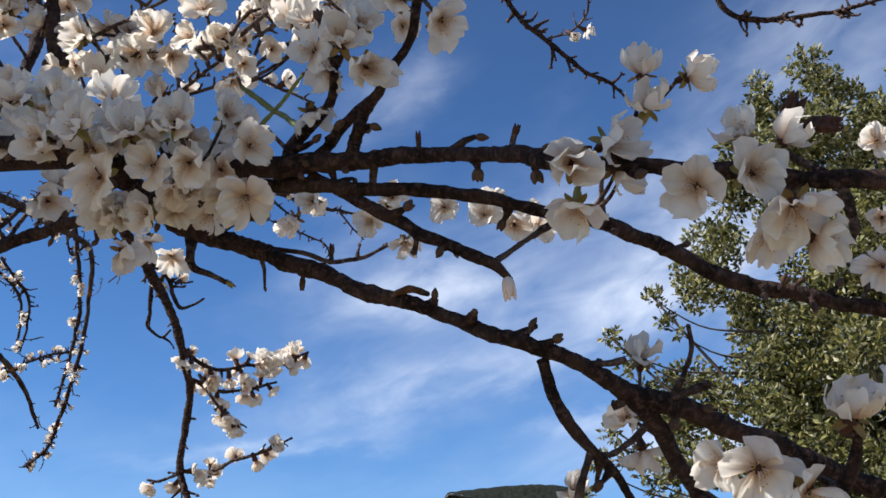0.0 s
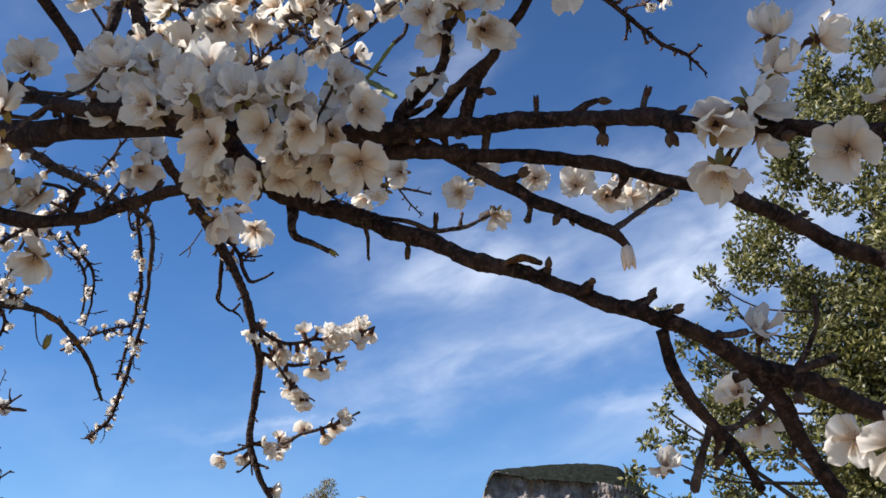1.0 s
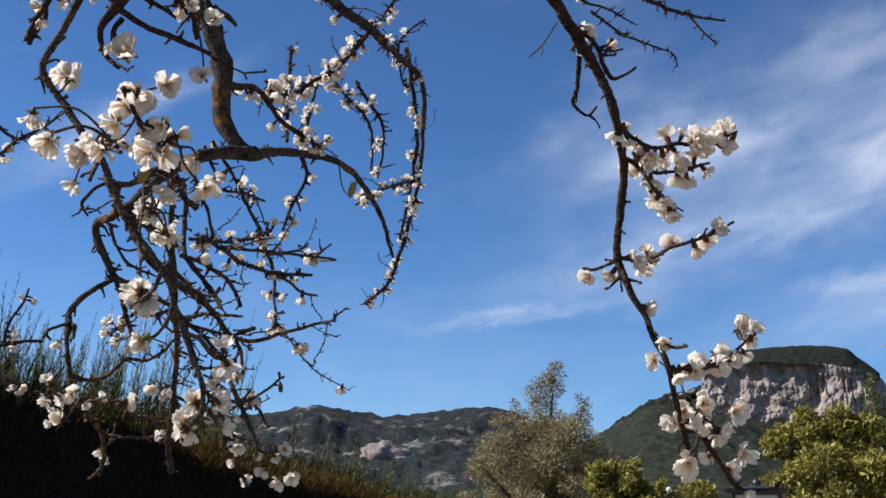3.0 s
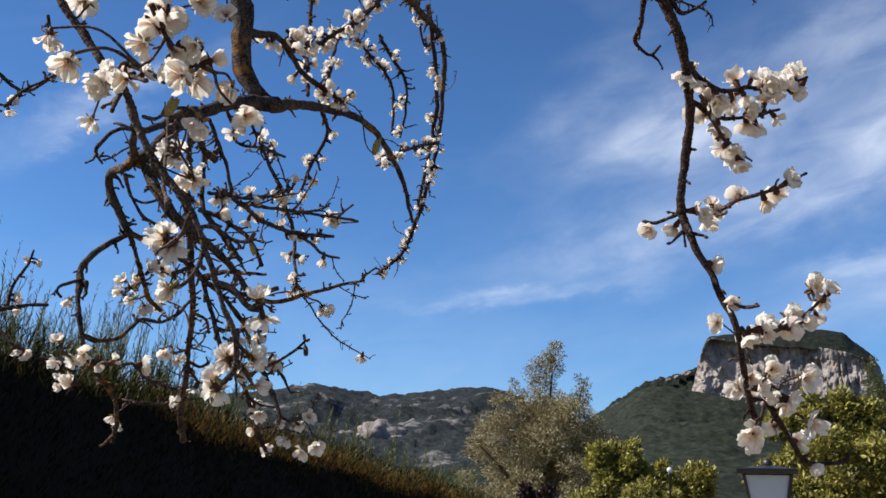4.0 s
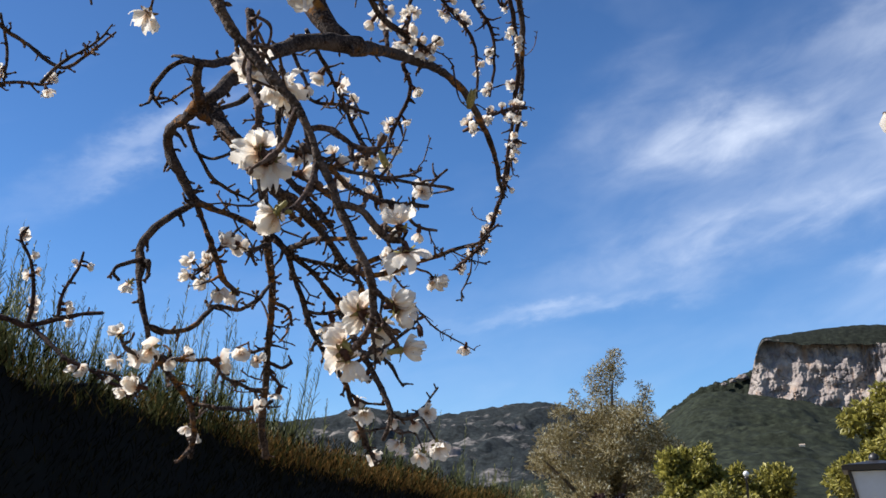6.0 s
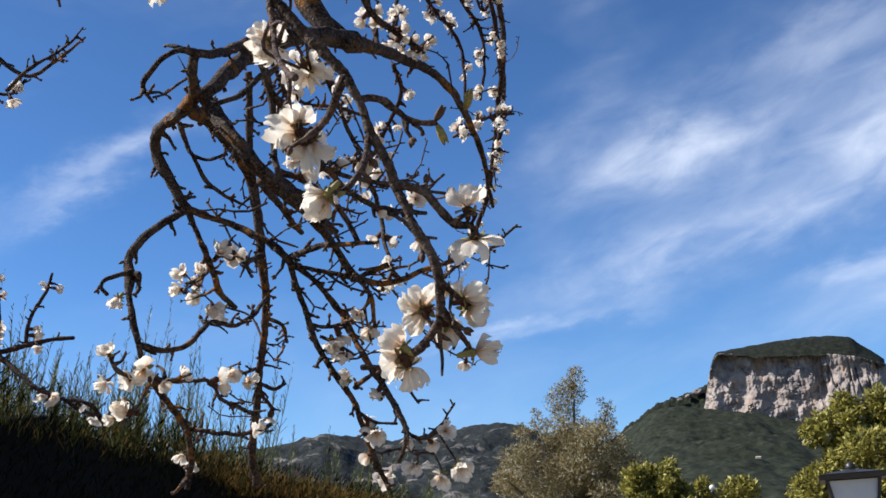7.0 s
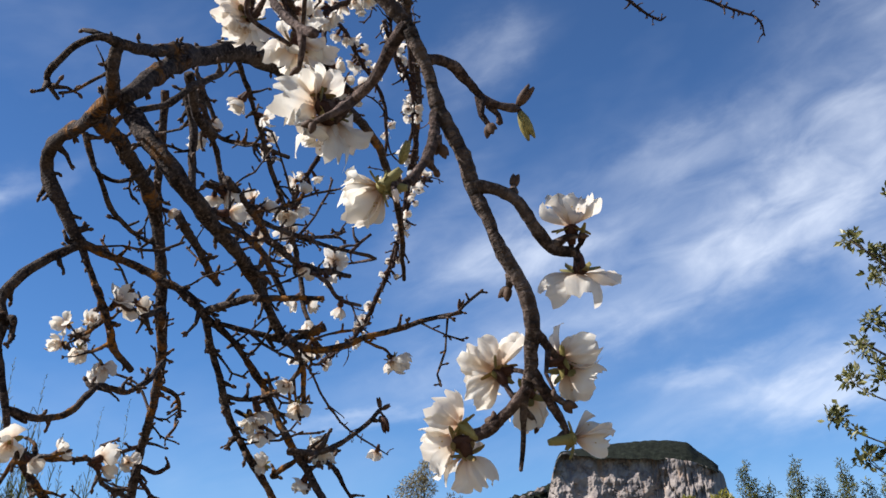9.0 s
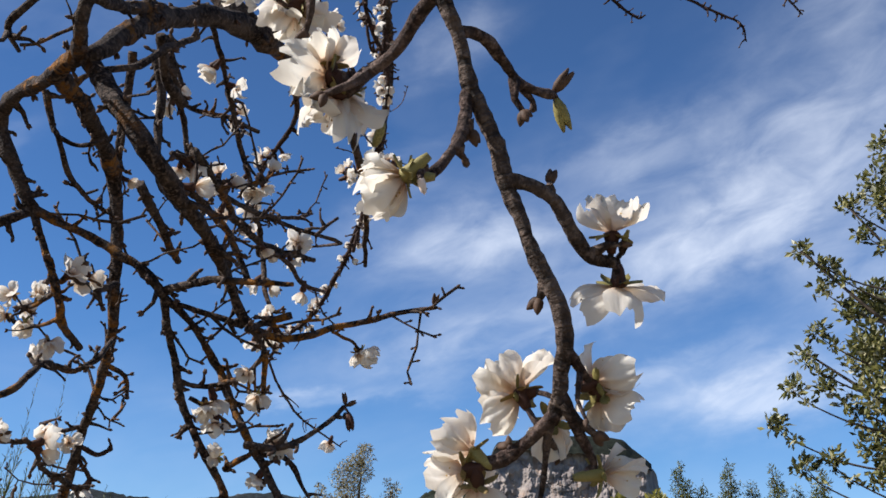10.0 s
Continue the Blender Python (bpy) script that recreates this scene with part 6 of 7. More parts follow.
bough('branch', 6, 210, [(-1.500, 0.500, 2.500, 0.0140), (-1.300, 0.200, 2.700, 0.0100), (-1.000, 0.000, 2.750, 0.0060), (-0.700, -0.100, 2.650, 0.0030)])
bough('branch', 6, 210, [(-1.200, 0.600, 2.800, 0.0070), (-1.000, 0.750, 2.950, 0.0050), (-0.750, 0.800, 2.900, 0.0030), (-0.550, 0.750, 2.750, 0.0020)])
bough('branch', 6, 210, [(-1.300, 0.200, 2.700, 0.0080), (-1.200, 0.100, 3.000, 0.0060), (-0.900, 0.200, 3.050, 0.0040), (-0.600, 0.250, 2.900, 0.0020)])
bough('branch', 6, 210, [(-0.900, 0.600, 2.800, 0.0060), (-0.700, 0.450, 2.850, 0.0040), (-0.450, 0.400, 2.650, 0.0020)])
bough('branch', 6, 210, [(-0.850, 0.350, 2.600, 0.0050), (-0.650, 0.450, 2.500, 0.0040), (-0.500, 0.500, 2.350, 0.0020)])
bough('branch', 6, 210, [(-1.500, 0.500, 2.500, 0.0120), (-1.200, 0.450, 2.450, 0.0090), (-0.900, 0.450, 2.420, 0.0060), (-0.650, 0.400, 2.300, 0.0030)])
bough('branch', 6, 210, [(-1.200, 0.450, 2.450, 0.0080), (-1.000, 0.250, 2.450, 0.0050), (-0.750, 0.200, 2.400, 0.0030)])
bough('branch', 6, 210, [(-0.900, 0.600, 2.800, 0.0060), (-0.750, 0.700, 2.650, 0.0040), (-0.600, 0.650, 2.500, 0.0020)])
bough('branch', 6, 210, [(-1.000, 0.150, 2.750, 0.0060), (-0.850, 0.300, 2.850, 0.0040), (-0.650, 0.400, 2.800, 0.0020)])
bough('branch', 6, 210, [(-1.500, 0.500, 2.500, 0.0120), (-1.300, 0.750, 2.600, 0.0090), (-1.050, 0.850, 2.600, 0.0050), (-0.800, 0.850, 2.550, 0.0030)])
bough('branch', 6, 210, [(-1.500, 0.800, 2.450, 0.0120), (-1.200, 0.950, 2.550, 0.0080), (-0.950, 1.000, 2.500, 0.0040)])
bough('branch', 6, 210, [(-1.300, 0.750, 2.600, 0.0080), (-1.100, 0.700, 2.450, 0.0050), (-0.850, 0.750, 2.400, 0.0030)])
# more out-of-view boughs, set in the sun's path to the right-hand blossoms
for dx, dz in ((0.0, 0.0), (0.08, 0.10), (-0.06, -0.08), (0.07, -0.10), (0.02, -0.19), (0.12, -0.02), (0.15, -0.13)):
    bough('branch', 6, 150, [(-0.850, 0.350, 2.600, 0.0060), (-0.66 + dx, 0.50, 2.52 + dz, 0.0050), (-0.54 + dx, 0.46, 2.47 + dz, 0.0045), (-0.46 + dx, 0.24, 2.46 + dz, 0.0035), (-0.38 + dx, -0.04, 2.44 + dz, 0.0020)])
# unseen sprays added to block the sun from blossoms on the left limb
for dy, dz in ((0.0, 0.0), (0.05, 0.06), (-0.05, 0.08), (0.08, -0.03)):
    bough('branch', 6, 170, [(-0.850, 0.750, 2.400, 0.0040), (-0.78, 0.68 + dy, 2.40 + dz, 0.0035), (-0.71, 0.60 + dy, 2.38 + dz, 0.0030), (-0.66, 0.52 + dy, 2.36 + dz, 0.0020)])



# blossoms: five notched, cupped petals round a brush of stamens in a brown calyx
def petal_mesh(seed, cup, nu=10, nv=8):
    """A crinkled, notched almond petal on a narrow claw."""
    r = random.Random(seed)
    bm = bmesh.new()
    uv = bm.loops.layers.uv.new("UVMap")
    grid = []
    skew, curl, fat = r.uniform(-0.10, 0.10), r.uniform(-0.20, 0.26), r.uniform(0.38, 0.48)
    waves = [(r.uniform(3, 11), r.uniform(1, 7), r.uniform(0, 6.28), r.uniform(0.022, 0.055)) for _ in range(4)]
    notch = r.uniform(0.05, 0.16)
    for j in range(nv + 1):
        v = j / nv
        row = []
        half = 0.055 + fat * math.sin(math.pi * 0.80 * v ** 1.1) ** 0.8
        for i in range(nu + 1):
            u = 2 * i / nu - 1
            frill = sum(a * math.sin(f * u + g * v + p) for f, g, p, a in waves) * v
            x = u * half + skew * v * v + 0.25 * frill * v
            y = v - notch * math.exp(-(u / 0.3) ** 2) * v ** 7 - 0.20 * u * u * v ** 2.5 + 0.5 * frill * v ** 4
            z = cup * v * v * 0.6 + 0.20 * u * u * v ** 0.8 + 1.5 * frill - curl * v ** 4
            row.append((bm.verts.new((x * 0.54, y * 0.54, z * 0.54)), (i / nu, v)))
        grid.append(row)
    for a, b in zip(grid, grid[1:]):
        for i in range(nu):
            q = (a[i], a[i + 1], b[i + 1], b[i])
            f = bm.faces.new([c[0] for c in q])
            for loop, c in zip(f.loops, q):
                loop[uv].uv = c[1]
    return bm


def stamen_bm(seed):
    r = random.Random(seed)
    bm = bmesh.new()
    for k in range(15):
        a, lean, n = r.uniform(0, 6.28), r.uniform(0.12, 0.75), r.uniform(0.16, 0.30)
        d = Vector((math.cos(a) * lean, math.sin(a) * lean, 1)).normalized()
        o = Vector((math.cos(a), math.sin(a), 0)) * 0.03
        tube(bm, [Vector((*o, 0.0055)), Vector((*(o + d * n), 0.004))], 3, 0, False, 0)
        e = o + d * n
        tube(bm, [Vector((*(e - d * 0.008), 0.006)), Vector((*e, 0.014)), Vector((*(e + d * 0.014), 0.004))], 4, 0, False, 1)
    return bm


def calyx_bm(seed, tall=1.0, sides=9, sepals=True):
    """A brown urn with five oblong green sepals spread under the petals."""
    r = random.Random(seed)
    bm = bmesh.new()
    tube(bm, [Vector((0, 0, z * tall, w)) for z, w in ((-0.27, 0.048), (-0.21, 0.068), (-0.12, 0.088), (-0.03, 0.106), (0.0, 0.08))], sides, 0.22, True, 0, 26)
    for k in range(5 if sepals else 0):
        a = 2 * math.pi * (k + 0.5) / 5 + r.uniform(-0.15, 0.15)
        d, s = Vector((math.cos(a), math.sin(a), 0)), Vector((-math.sin(a), math.cos(a), 0))
        rise = r.uniform(-0.04, 0.03)
        rows = []
        for f, w in ((0.0, 0.05), (0.3, 0.066), (0.65, 0.058), (0.9, 0.034), (1.0, 0.010)):
            p = d * (0.085 + 0.20 * f) + Vector((0, 0, -0.05 - 0.05 * f + rise * f * f))
            rows.append([bm.verts.new(p + s * w * q + Vector((0, 0, h))) for q, h in ((-1, 0.012), (0, -0.016), (1, 0.012))])
        for b, c in zip(rows, rows[1:]):
            for i in range(2):
                bm.faces.new((b[i], b[i + 1], c[i + 1], c[i])).material_index = 1
    return bm


OPEN = [mesh_of("petal", petal_mesh(s, c), PETAL) for s, c in ((1, 0.2), (2, 0.4), (3, 0.6), (4, 0.3), (5, 0.5), (6, 0.75))]
STAMENS = [mesh_of("stamen_brush", stamen_bm(s), FILAMENT, ANTHER) for s in (1, 2)]
CUPS = [mesh_of("blossom", calyx_bm(s), CALYX, kind) for s, kind in ((1, SEPAL), (2, CALYX_GREEN))] + [mesh_of("blossom", calyx_bm(3, 1.5), CALYX_GREEN, CALYX_GREEN)]


def frame_of(way):
    q = way.normalized().to_track_quat("Z", "Y")
    return q.to_matrix().to_4x4() @ Matrix.Rotation(rnd.uniform(0, 6.28), 4, "Z")


def petal_pose(k, closed, loose=1.0):
    return (Matrix.Rotation(2 * math.pi * k / 5 + rnd.uniform(-0.2, 0.2), 4, "Z") @ Matrix.Translation((0, 0.035, 0.005 * (k % 2)))
            @ Matrix.Rotation(closed + loose * rnd.uniform(-0.28, 0.58), 4, "X") @ Matrix.Rotation(rnd.uniform(-0.5, 0.5), 4, "Y")
            @ Matrix.Diagonal((rnd.uniform(0.85, 1.12), rnd.uniform(0.84, 1.08), 1, 1)))


def stalk(bm, foot, way, wide, mat=0):
    """A short spur from the nearest branch to the foot of a blossom."""
    co, i, gap = KD.find(foot)
    if gap > 0.12:
        return
    co = Vector(co)
    a, b = co - ORIGIN, foot - ORIGIN
    mid = a.lerp(b, 0.5) - way * min(0.02, gap * 0.35)
    w = wide * 0.036
    tube(bm, spline([(*a, w * 1.5), (*mid, w * 1.15), (*b, w)], 0.004), 6, 0.25, True, mat, 260.0, 0.15)
    tube(bm, [Vector((*b, w)), Vector((*(b + way * wide * 0.05), w * 1.1))], 6, 0.1, True, mat)


def leaf_bud(x, y, z, tall, dx, dy, dz, fresh):
    """A swelling bud, brown or with green leaf tips, on its spur."""
    at, way = Vector((x, y, z)), Vector((dx, dy, dz)).normalized()
    bm = bmesh.new()
    stalk(bm, at, way, 0.04)
    for k in range(4):
        d = (way + rvec() * 0.22).normalized()
        pts = [Vector((*(at - ORIGIN + d * tall * f), tall * w)) for f, w in ((0, 0.09), (0.3, 0.17), (0.6, 0.15), (0.85, 0.08), (1.0, 0.015))]
        tube(bm, pts, 7, 0.15, True, 1, 200.0)
    part("leaf_bud", bm, (BARK_YOUNG, fresh), almond)


KD = KDTree(len(SPINE))
for i, (q, _) in enumerate(SPINE):
    KD.insert(q, i)
KD.balance()


def bloom(x, y, z, wide, dx, dy, dz, half_shut=0, flat=False):
    """A near blossom: calyx, stamens and each petal by itself; wide is its breadth in metres, half_shut how far it is closed."""
    way = Vector((dx, dy, dz))
    m = Matrix.Translation(Vector((x, y, z)) - ORIGIN) @ frame_of(way) @ Matrix.Scale(wide * 0.94, 4)
    cup = new("blossom", CUPS[2] if half_shut > 0.8 or rnd.random() < 0.08 else rnd.choice(CUPS[:2]))
    cup.parent, cup.matrix_local = almond, m
    bm = bmesh.new()
    stalk(bm, Vector((x, y, z)) - way.normalized() * wide * 0.23, way.normalized(), wide)
    if bm.verts:
        part("spur", bm, BARK_YOUNG, almond)
    else:
        bm.free()
    brush = new("stamen_brush", rnd.choice(STAMENS))
    brush.parent = cup
    shut = 0.95 * half_shut if half_shut else 0.0 if flat else rnd.choice((0.05, 0.2, 0.35, 0.55))
    for k in range(5):
        p = new("petal", rnd.choice(OPEN))
        p.parent, p.matrix_local = cup, petal_pose(k, shut, 0.3 if flat else 1.0)


NEAR_PETALS = [mesh_of("petal", petal_mesh(s, c, 6, 5), PETAL) for s, c in ((1, 0.2), (2, 0.4), (3, 0.6), (5, 0.5), (6, 0.75))]
FAR_PETALS = [mesh_of("petal", petal_mesh(s, c, 2, 3), PETAL) for s, c in ((11, 0.2), (12, 0.45), (13, 0.65))]


def whole_blossom(seed, shut, light=False):
    """A small blossom in one mesh; the light one is for far twigs and unseen shading boughs."""
    bm = bmesh.new()
    bm.loops.layers.uv.new("UVMap")
    if light:
        core = bmesh.new()
        tube(core, [Vector((0, 0, 0.0, 0.05)), Vector((0, 0, 0.16, 0.10)), Vector((0, 0, 0.22, 0.03))], 5, 0.3, False, 0, 20)
        pieces = ((calyx_bm(seed, 1.0, 5, False), 1), (core, 2))
    else:
        pieces = ((calyx_bm(seed), 1), (stamen_bm(seed), 2))
    for piece, mat in pieces:
        me = mesh_of("piece", piece)
        if mat == 1:
            me.transform(Matrix.Diagonal((1.25, 1.25, 1.5, 1)))
        n = len(bm.faces)
        bm.from_mesh(me)
        bm.faces.ensure_lookup_table()
        for f in bm.faces[n:]:
            f.material_index = mat
    for k in range(5):
        me = rnd.choice(FAR_PETALS if light else NEAR_PETALS).copy()
        me.transform(petal_pose(k, shut))
        n = len(bm.faces)
        bm.from_mesh(me)
        bm.faces.ensure_lookup_table()
        for f in bm.faces[n:]:
            f.material_index = 0
    return mesh_of("small_blossom", bm, PETAL, CALYX, FILAMENT)


def small_blooms():
    """The many small blossoms along the twigs: single ones, and the farthest joined."""
    opened = (0.1, 0.35, 0.7, 0.2, 0.5, 0.95)
    kinds = [whole_blossom(s, opened[s]) for s in range(6)]
    light = [whole_blossom(20 + s, opened[s % 6], True) for s in range(8)]
    rnd.shuffle(TIPS)
    near = sorted(TIPS, key=lambda t: (t[0] - Vector((-0.8, 1.0, 1.7))).length)
    for at, d in near[:280]:
        ob = new("small_blossom", rnd.choice(kinds))
        ob.parent = almond
        ob.matrix_local = Matrix.Translation(at - ORIGIN) @ frame_of(d) @ Matrix.Scale(rnd.uniform(0.026, 0.042), 4)
    bm = bmesh.new()
    for at, d in near[280:]:
        me = rnd.choice(light).copy()
        me.transform(Matrix.Translation(at - ORIGIN) @ frame_of(d) @ Matrix.Scale(rnd.uniform(0.026, 0.042), 4))
        bm.from_mesh(me)
    rest = part("blossom_spray", bm, (PETAL, CALYX, FILAMENT), almond, "many small white blossoms on far twigs and unseen shading boughs")
    rest["kind"] = "stuff"


bloom(0.156, 0.524, 1.790, 0.0345, 0.05, -0.86, -0.51)
bloom(0.174, 0.535, 1.805, 0.0324, 0.67, -0.74, -0.03)
bloom(0.158, 0.536, 1.775, 0.0275, -0.08, -0.18, -0.98)
bloom(0.230, 0.527, 1.782, 0.0331, 0.06, -0.91, -0.42)
bloom(0.208, 0.532, 1.780, 0.0293, -0.55, -0.67, -0.50)
bloom(0.244, 0.524, 1.765, 0.0344, 0.17, -0.27, -0.95)
bloom(0.248, 0.535, 1.801, 0.0278, 0.57, -0.77, 0.29)
bloom(0.230, 0.537, 1.806, 0.0267, -0.39, -0.83, 0.39)
bloom(0.205, 0.612, 1.869, 0.0310, 0.18, -0.95, 0.27)
bloom(0.203, 0.608, 1.888, 0.0310, -0.12, -0.73, 0.68)
bloom(0.228, 0.611, 1.886, 0.0310, 0.82, -0.56, -0.08)
bloom(-0.090, 0.619, 1.849, 0.0373, -0.06, -0.69, -0.72)
bloom(-0.048, 0.610, 1.875, 0.0373, 0.16, -0.99, 0.03)
bloom(-0.011, 0.625, 1.835, 0.0341, 0.12, -0.61, -0.78)
bloom(-0.011, 0.626, 1.868, 0.0292, 0.52, -0.85, -0.11)
bloom(-0.040, 0.615, 1.853, 0.0335, 0.14, -0.80, -0.59)
bloom(-0.075, 0.614, 1.873, 0.0332, 0.07, -0.99, 0.15)
bloom(-0.105, 0.615, 1.879, 0.0321, -0.22, -0.95, 0.20)
bloom(-0.135, 0.633, 1.884, 0.0312, -0.55, -0.77, -0.33)
bloom(-0.172, 0.672, 1.938, 0.0397, -0.20, -0.94, 0.27)
bloom(-0.049, 0.684, 1.857, 0.0285, -0.20, -0.22, -0.96)
bloom(-0.063, 0.623, 1.857, 0.0289, -0.15, -0.80, -0.58)
bloom(0.020, 0.638, 1.894, 0.0285, 0.31, -0.01, -0.95)
bloom(-0.028, 0.635, 1.894, 0.0285, 0.45, -0.88, 0.11)
bloom(0.044, 0.598, 1.912, 0.0358, 0.07, -0.99, 0.07)
bloom(0.057, 0.600, 1.897, 0.0346, 0.57, -0.58, -0.59)
bloom(0.027, 0.607, 1.915, 0.0292, -0.53, -0.83, -0.14)
bloom(0.100, 0.564, 1.897, 0.0310, 0.29, -0.48, -0.83)
bloom(0.078, 0.574, 1.921, 0.0310, -0.23, -0.97, -0.01)
bloom(-0.294, 0.970, 2.207, 0.0500, -0.12, -0.98, -0.14)
bloom(-0.198, 0.932, 2.182, 0.0500, 0.25, -0.97, -0.06)
bloom(-0.215, 0.940, 2.164, 0.0465, -0.15, -0.75, -0.65)
bloom(-0.182, 0.943, 2.161, 0.0383, 0.55, -0.46, -0.70)
bloom(-0.110, 0.876, 2.125, 0.0402, 0.16, -0.93, -0.33)
bloom(-0.076, 0.907, 2.135, 0.0322, 0.24, -0.78, -0.58)
bloom(-0.047, 0.856, 2.128, 0.0413, 0.26, -0.96, 0.07)
bloom(-0.136, 0.887, 2.170, 0.0395, -0.11, -0.98, 0.15)
bloom(-0.101, 0.875, 2.081, 0.0310, 0.20, -0.19, -0.96)
bloom(-0.435, 1.077, 2.315, 0.0500, 0.07, -0.99, -0.14)
bloom(-0.252, 0.789, 2.009, 0.0394, -0.41, -0.91, 0.12)
bloom(0.012, 0.934, 1.970, 0.0310, -0.16, -0.66, -0.74)
bloom(0.041, 0.943, 1.953, 0.0310, 0.19, -0.26, -0.95)
bloom(0.032, 0.927, 1.988, 0.0310, 0.26, -0.96, 0.07)
bloom(0.110, 0.938, 1.973, 0.0344, -0.14, -0.98, -0.11)
bloom(0.135, 0.944, 1.965, 0.0403, 0.16, -0.89, -0.42)
bloom(0.155, 0.946, 1.963, 0.0310, 0.62, -0.59, -0.52)
bloom(0.076, 0.933, 1.979, 0.0310, 0.29, -0.95, -0.08)
bloom(-0.122, 1.196, 2.101, 0.0341, -0.26, -0.65, -0.72)
bloom(-0.089, 1.189, 2.120, 0.0315, 0.35, -0.73, -0.58)
bloom(0.241, 0.639, 1.684, 0.0430, -0.05, -0.86, -0.51)
bloom(0.261, 0.635, 1.671, 0.0369, 0.31, -0.55, -0.78)
bloom(0.228, 0.657, 1.690, 0.0293, -0.64, -0.76, -0.10)
bloom(0.279, 0.612, 1.700, 0.0406, 0.17, -0.82, 0.54)
bloom(0.299, 0.619, 1.710, 0.0323, 0.63, -0.73, 0.27)
bloom(0.201, 0.710, 1.763, 0.0310, 0.16, -0.67, 0.72)
bloom(0.198, 0.783, 1.749, 0.0310, -0.49, -0.87, -0.02)
bloom(0.199, 0.732, 1.716, 0.0310, 0.18, 0.12, -0.98)
bloom(-0.190, 0.954, 1.970, 0.0386, -0.00, -0.15, -0.99)
bloom(0.174, 1.043, 1.756, 0.0354, 0.07, -0.98, 0.21)
bloom(0.412, 0.847, 1.973, 0.0310, -0.24, -0.97, -0.10)
bloom(0.377, 0.779, 1.877, 0.0310, -0.35, -0.86, -0.38)
bloom(0.340, 0.698, 1.809, 0.0310, -0.26, -0.65, -0.72)
bloom(-0.324, 0.873, 1.900, 0.0437, 0.07, -0.59, -0.81)
bloom(-0.345, 0.872, 1.946, 0.0310, 0.35, -0.61, 0.71)
bloom(-0.211, 1.080, 2.013, 0.0383, 0.12, -0.40, -0.91)
bloom(-0.917, 1.236, 2.089, 0.0500, 0.30, -0.95, 0.10)
bloom(-0.902, 1.241, 2.038, 0.0420, -0.27, -0.89, -0.38)
bloom(-0.857, 1.240, 2.040, 0.0400, 0.79, -0.51, -0.34)
bloom(-0.908, 1.222, 1.991, 0.0400, -0.17, -0.37, -0.91)
bloom(-0.853, 1.217, 1.945, 0.0480, 0.08, -0.87, -0.49)
bloom(-0.787, 1.233, 1.902, 0.0380, 0.77, -0.47, -0.43)
bloom(-0.855, 1.236, 1.988, 0.0340, -0.40, -0.69, -0.61)
bloom(-1.087, 1.343, 2.132, 0.0447, 0.61, -0.63, 0.48)
bloom(-1.116, 1.416, 2.007, 0.0340, -0.08, -0.35, -0.93)
bloom(-1.261, 1.950, 2.579, 0.0385, 0.48, -0.87, -0.12)
bloom(-1.140, 1.743, 2.332, 0.0500, 0.30, -0.95, -0.13)
bloom(-0.382, 1.890, 1.820, 0.0321, -0.38, -0.82, -0.43)
bloom(-0.340, 1.884, 1.740, 0.0387, 0.03, -0.96, -0.27)
bloom(-0.311, 1.881, 1.750, 0.0443, 0.50, -0.85, 0.14)
bloom(-0.358, 1.903, 1.729, 0.0392, -0.45, -0.80, -0.40)
bloom(-0.322, 1.872, 1.802, 0.0491, 0.49, -0.82, 0.28)
bloom(-0.285, 1.879, 1.821, 0.0500, 0.69, -0.72, 0.09)
bloom(-0.251, 1.890, 1.864, 0.0494, 0.55, -0.76, 0.35)
bloom(-0.269, 1.909, 1.743, 0.0500, 0.74, -0.63, -0.23)
bloom(-0.262, 1.951, 1.685, 0.0468, 0.58, -0.69, -0.44)
bloom(-0.341, 1.928, 1.668, 0.0468, -0.15, -0.70, -0.70)
bloom(-1.025, 1.218, 2.013, 0.0380, -0.09, 0.04, -1.00)
bloom(-0.843, 1.292, 1.964, 0.0370, 0.02, -0.56, -0.83)
bloom(-0.919, 1.357, 1.959, 0.0450, 0.14, -0.58, -0.80)
bloom(-0.976, 1.195, 1.966, 0.0470, 0.26, -0.35, -0.90)
bloom(-1.456, 1.847, 1.884, 0.0310, -0.19, -0.50, -0.85)
bloom(-1.437, 1.880, 1.796, 0.0500, 0.42, -0.75, -0.51)
bloom(-1.467, 1.847, 1.814, 0.0310, -0.03, -0.91, 0.42)
bloom(-1.488, 1.874, 1.785, 0.0319, -0.41, -0.52, -0.75)
bloom(-1.510, 1.938, 1.770, 0.0340, 0.10, -0.75, -0.66)
bloom(-1.531, 1.950, 1.755, 0.0300, -0.50, -0.60, -0.60)
bloom(-1.460, 1.996, 1.958, 0.0313, -0.27, -0.95, 0.13)
bloom(-1.467, 2.002, 1.937, 0.0328, -0.53, -0.83, -0.18)
bloom(-1.437, 1.993, 1.924, 0.0324, 0.13, -0.54, -0.83)
bloom(-1.420, 1.978, 1.950, 0.0310, 0.50, -0.79, 0.34)
bloom(-1.421, 2.015, 1.909, 0.0342, 0.40, -0.43, -0.81)
bloom(-1.457, 2.032, 1.951, 0.0319, -0.55, -0.52, -0.65)
bloom(-1.259, 2.065, 1.847, 0.0321, 0.09, -0.14, -0.99)
bloom(-1.187, 2.089, 1.812, 0.0334, 0.40, -0.68, -0.61)
bloom(-1.177, 2.151, 1.680, 0.0360, -0.30, -0.70, -0.60)
bloom(-1.252, 2.095, 1.801, 0.0310, 0.00, -0.93, 0.36)
bloom(-1.103, 2.120, 1.920, 0.0380, 0.75, 0.10, -0.65, 0.35)
bloom(-1.099, 2.116, 1.669, 0.0420, 0.50, -0.60, -0.50)
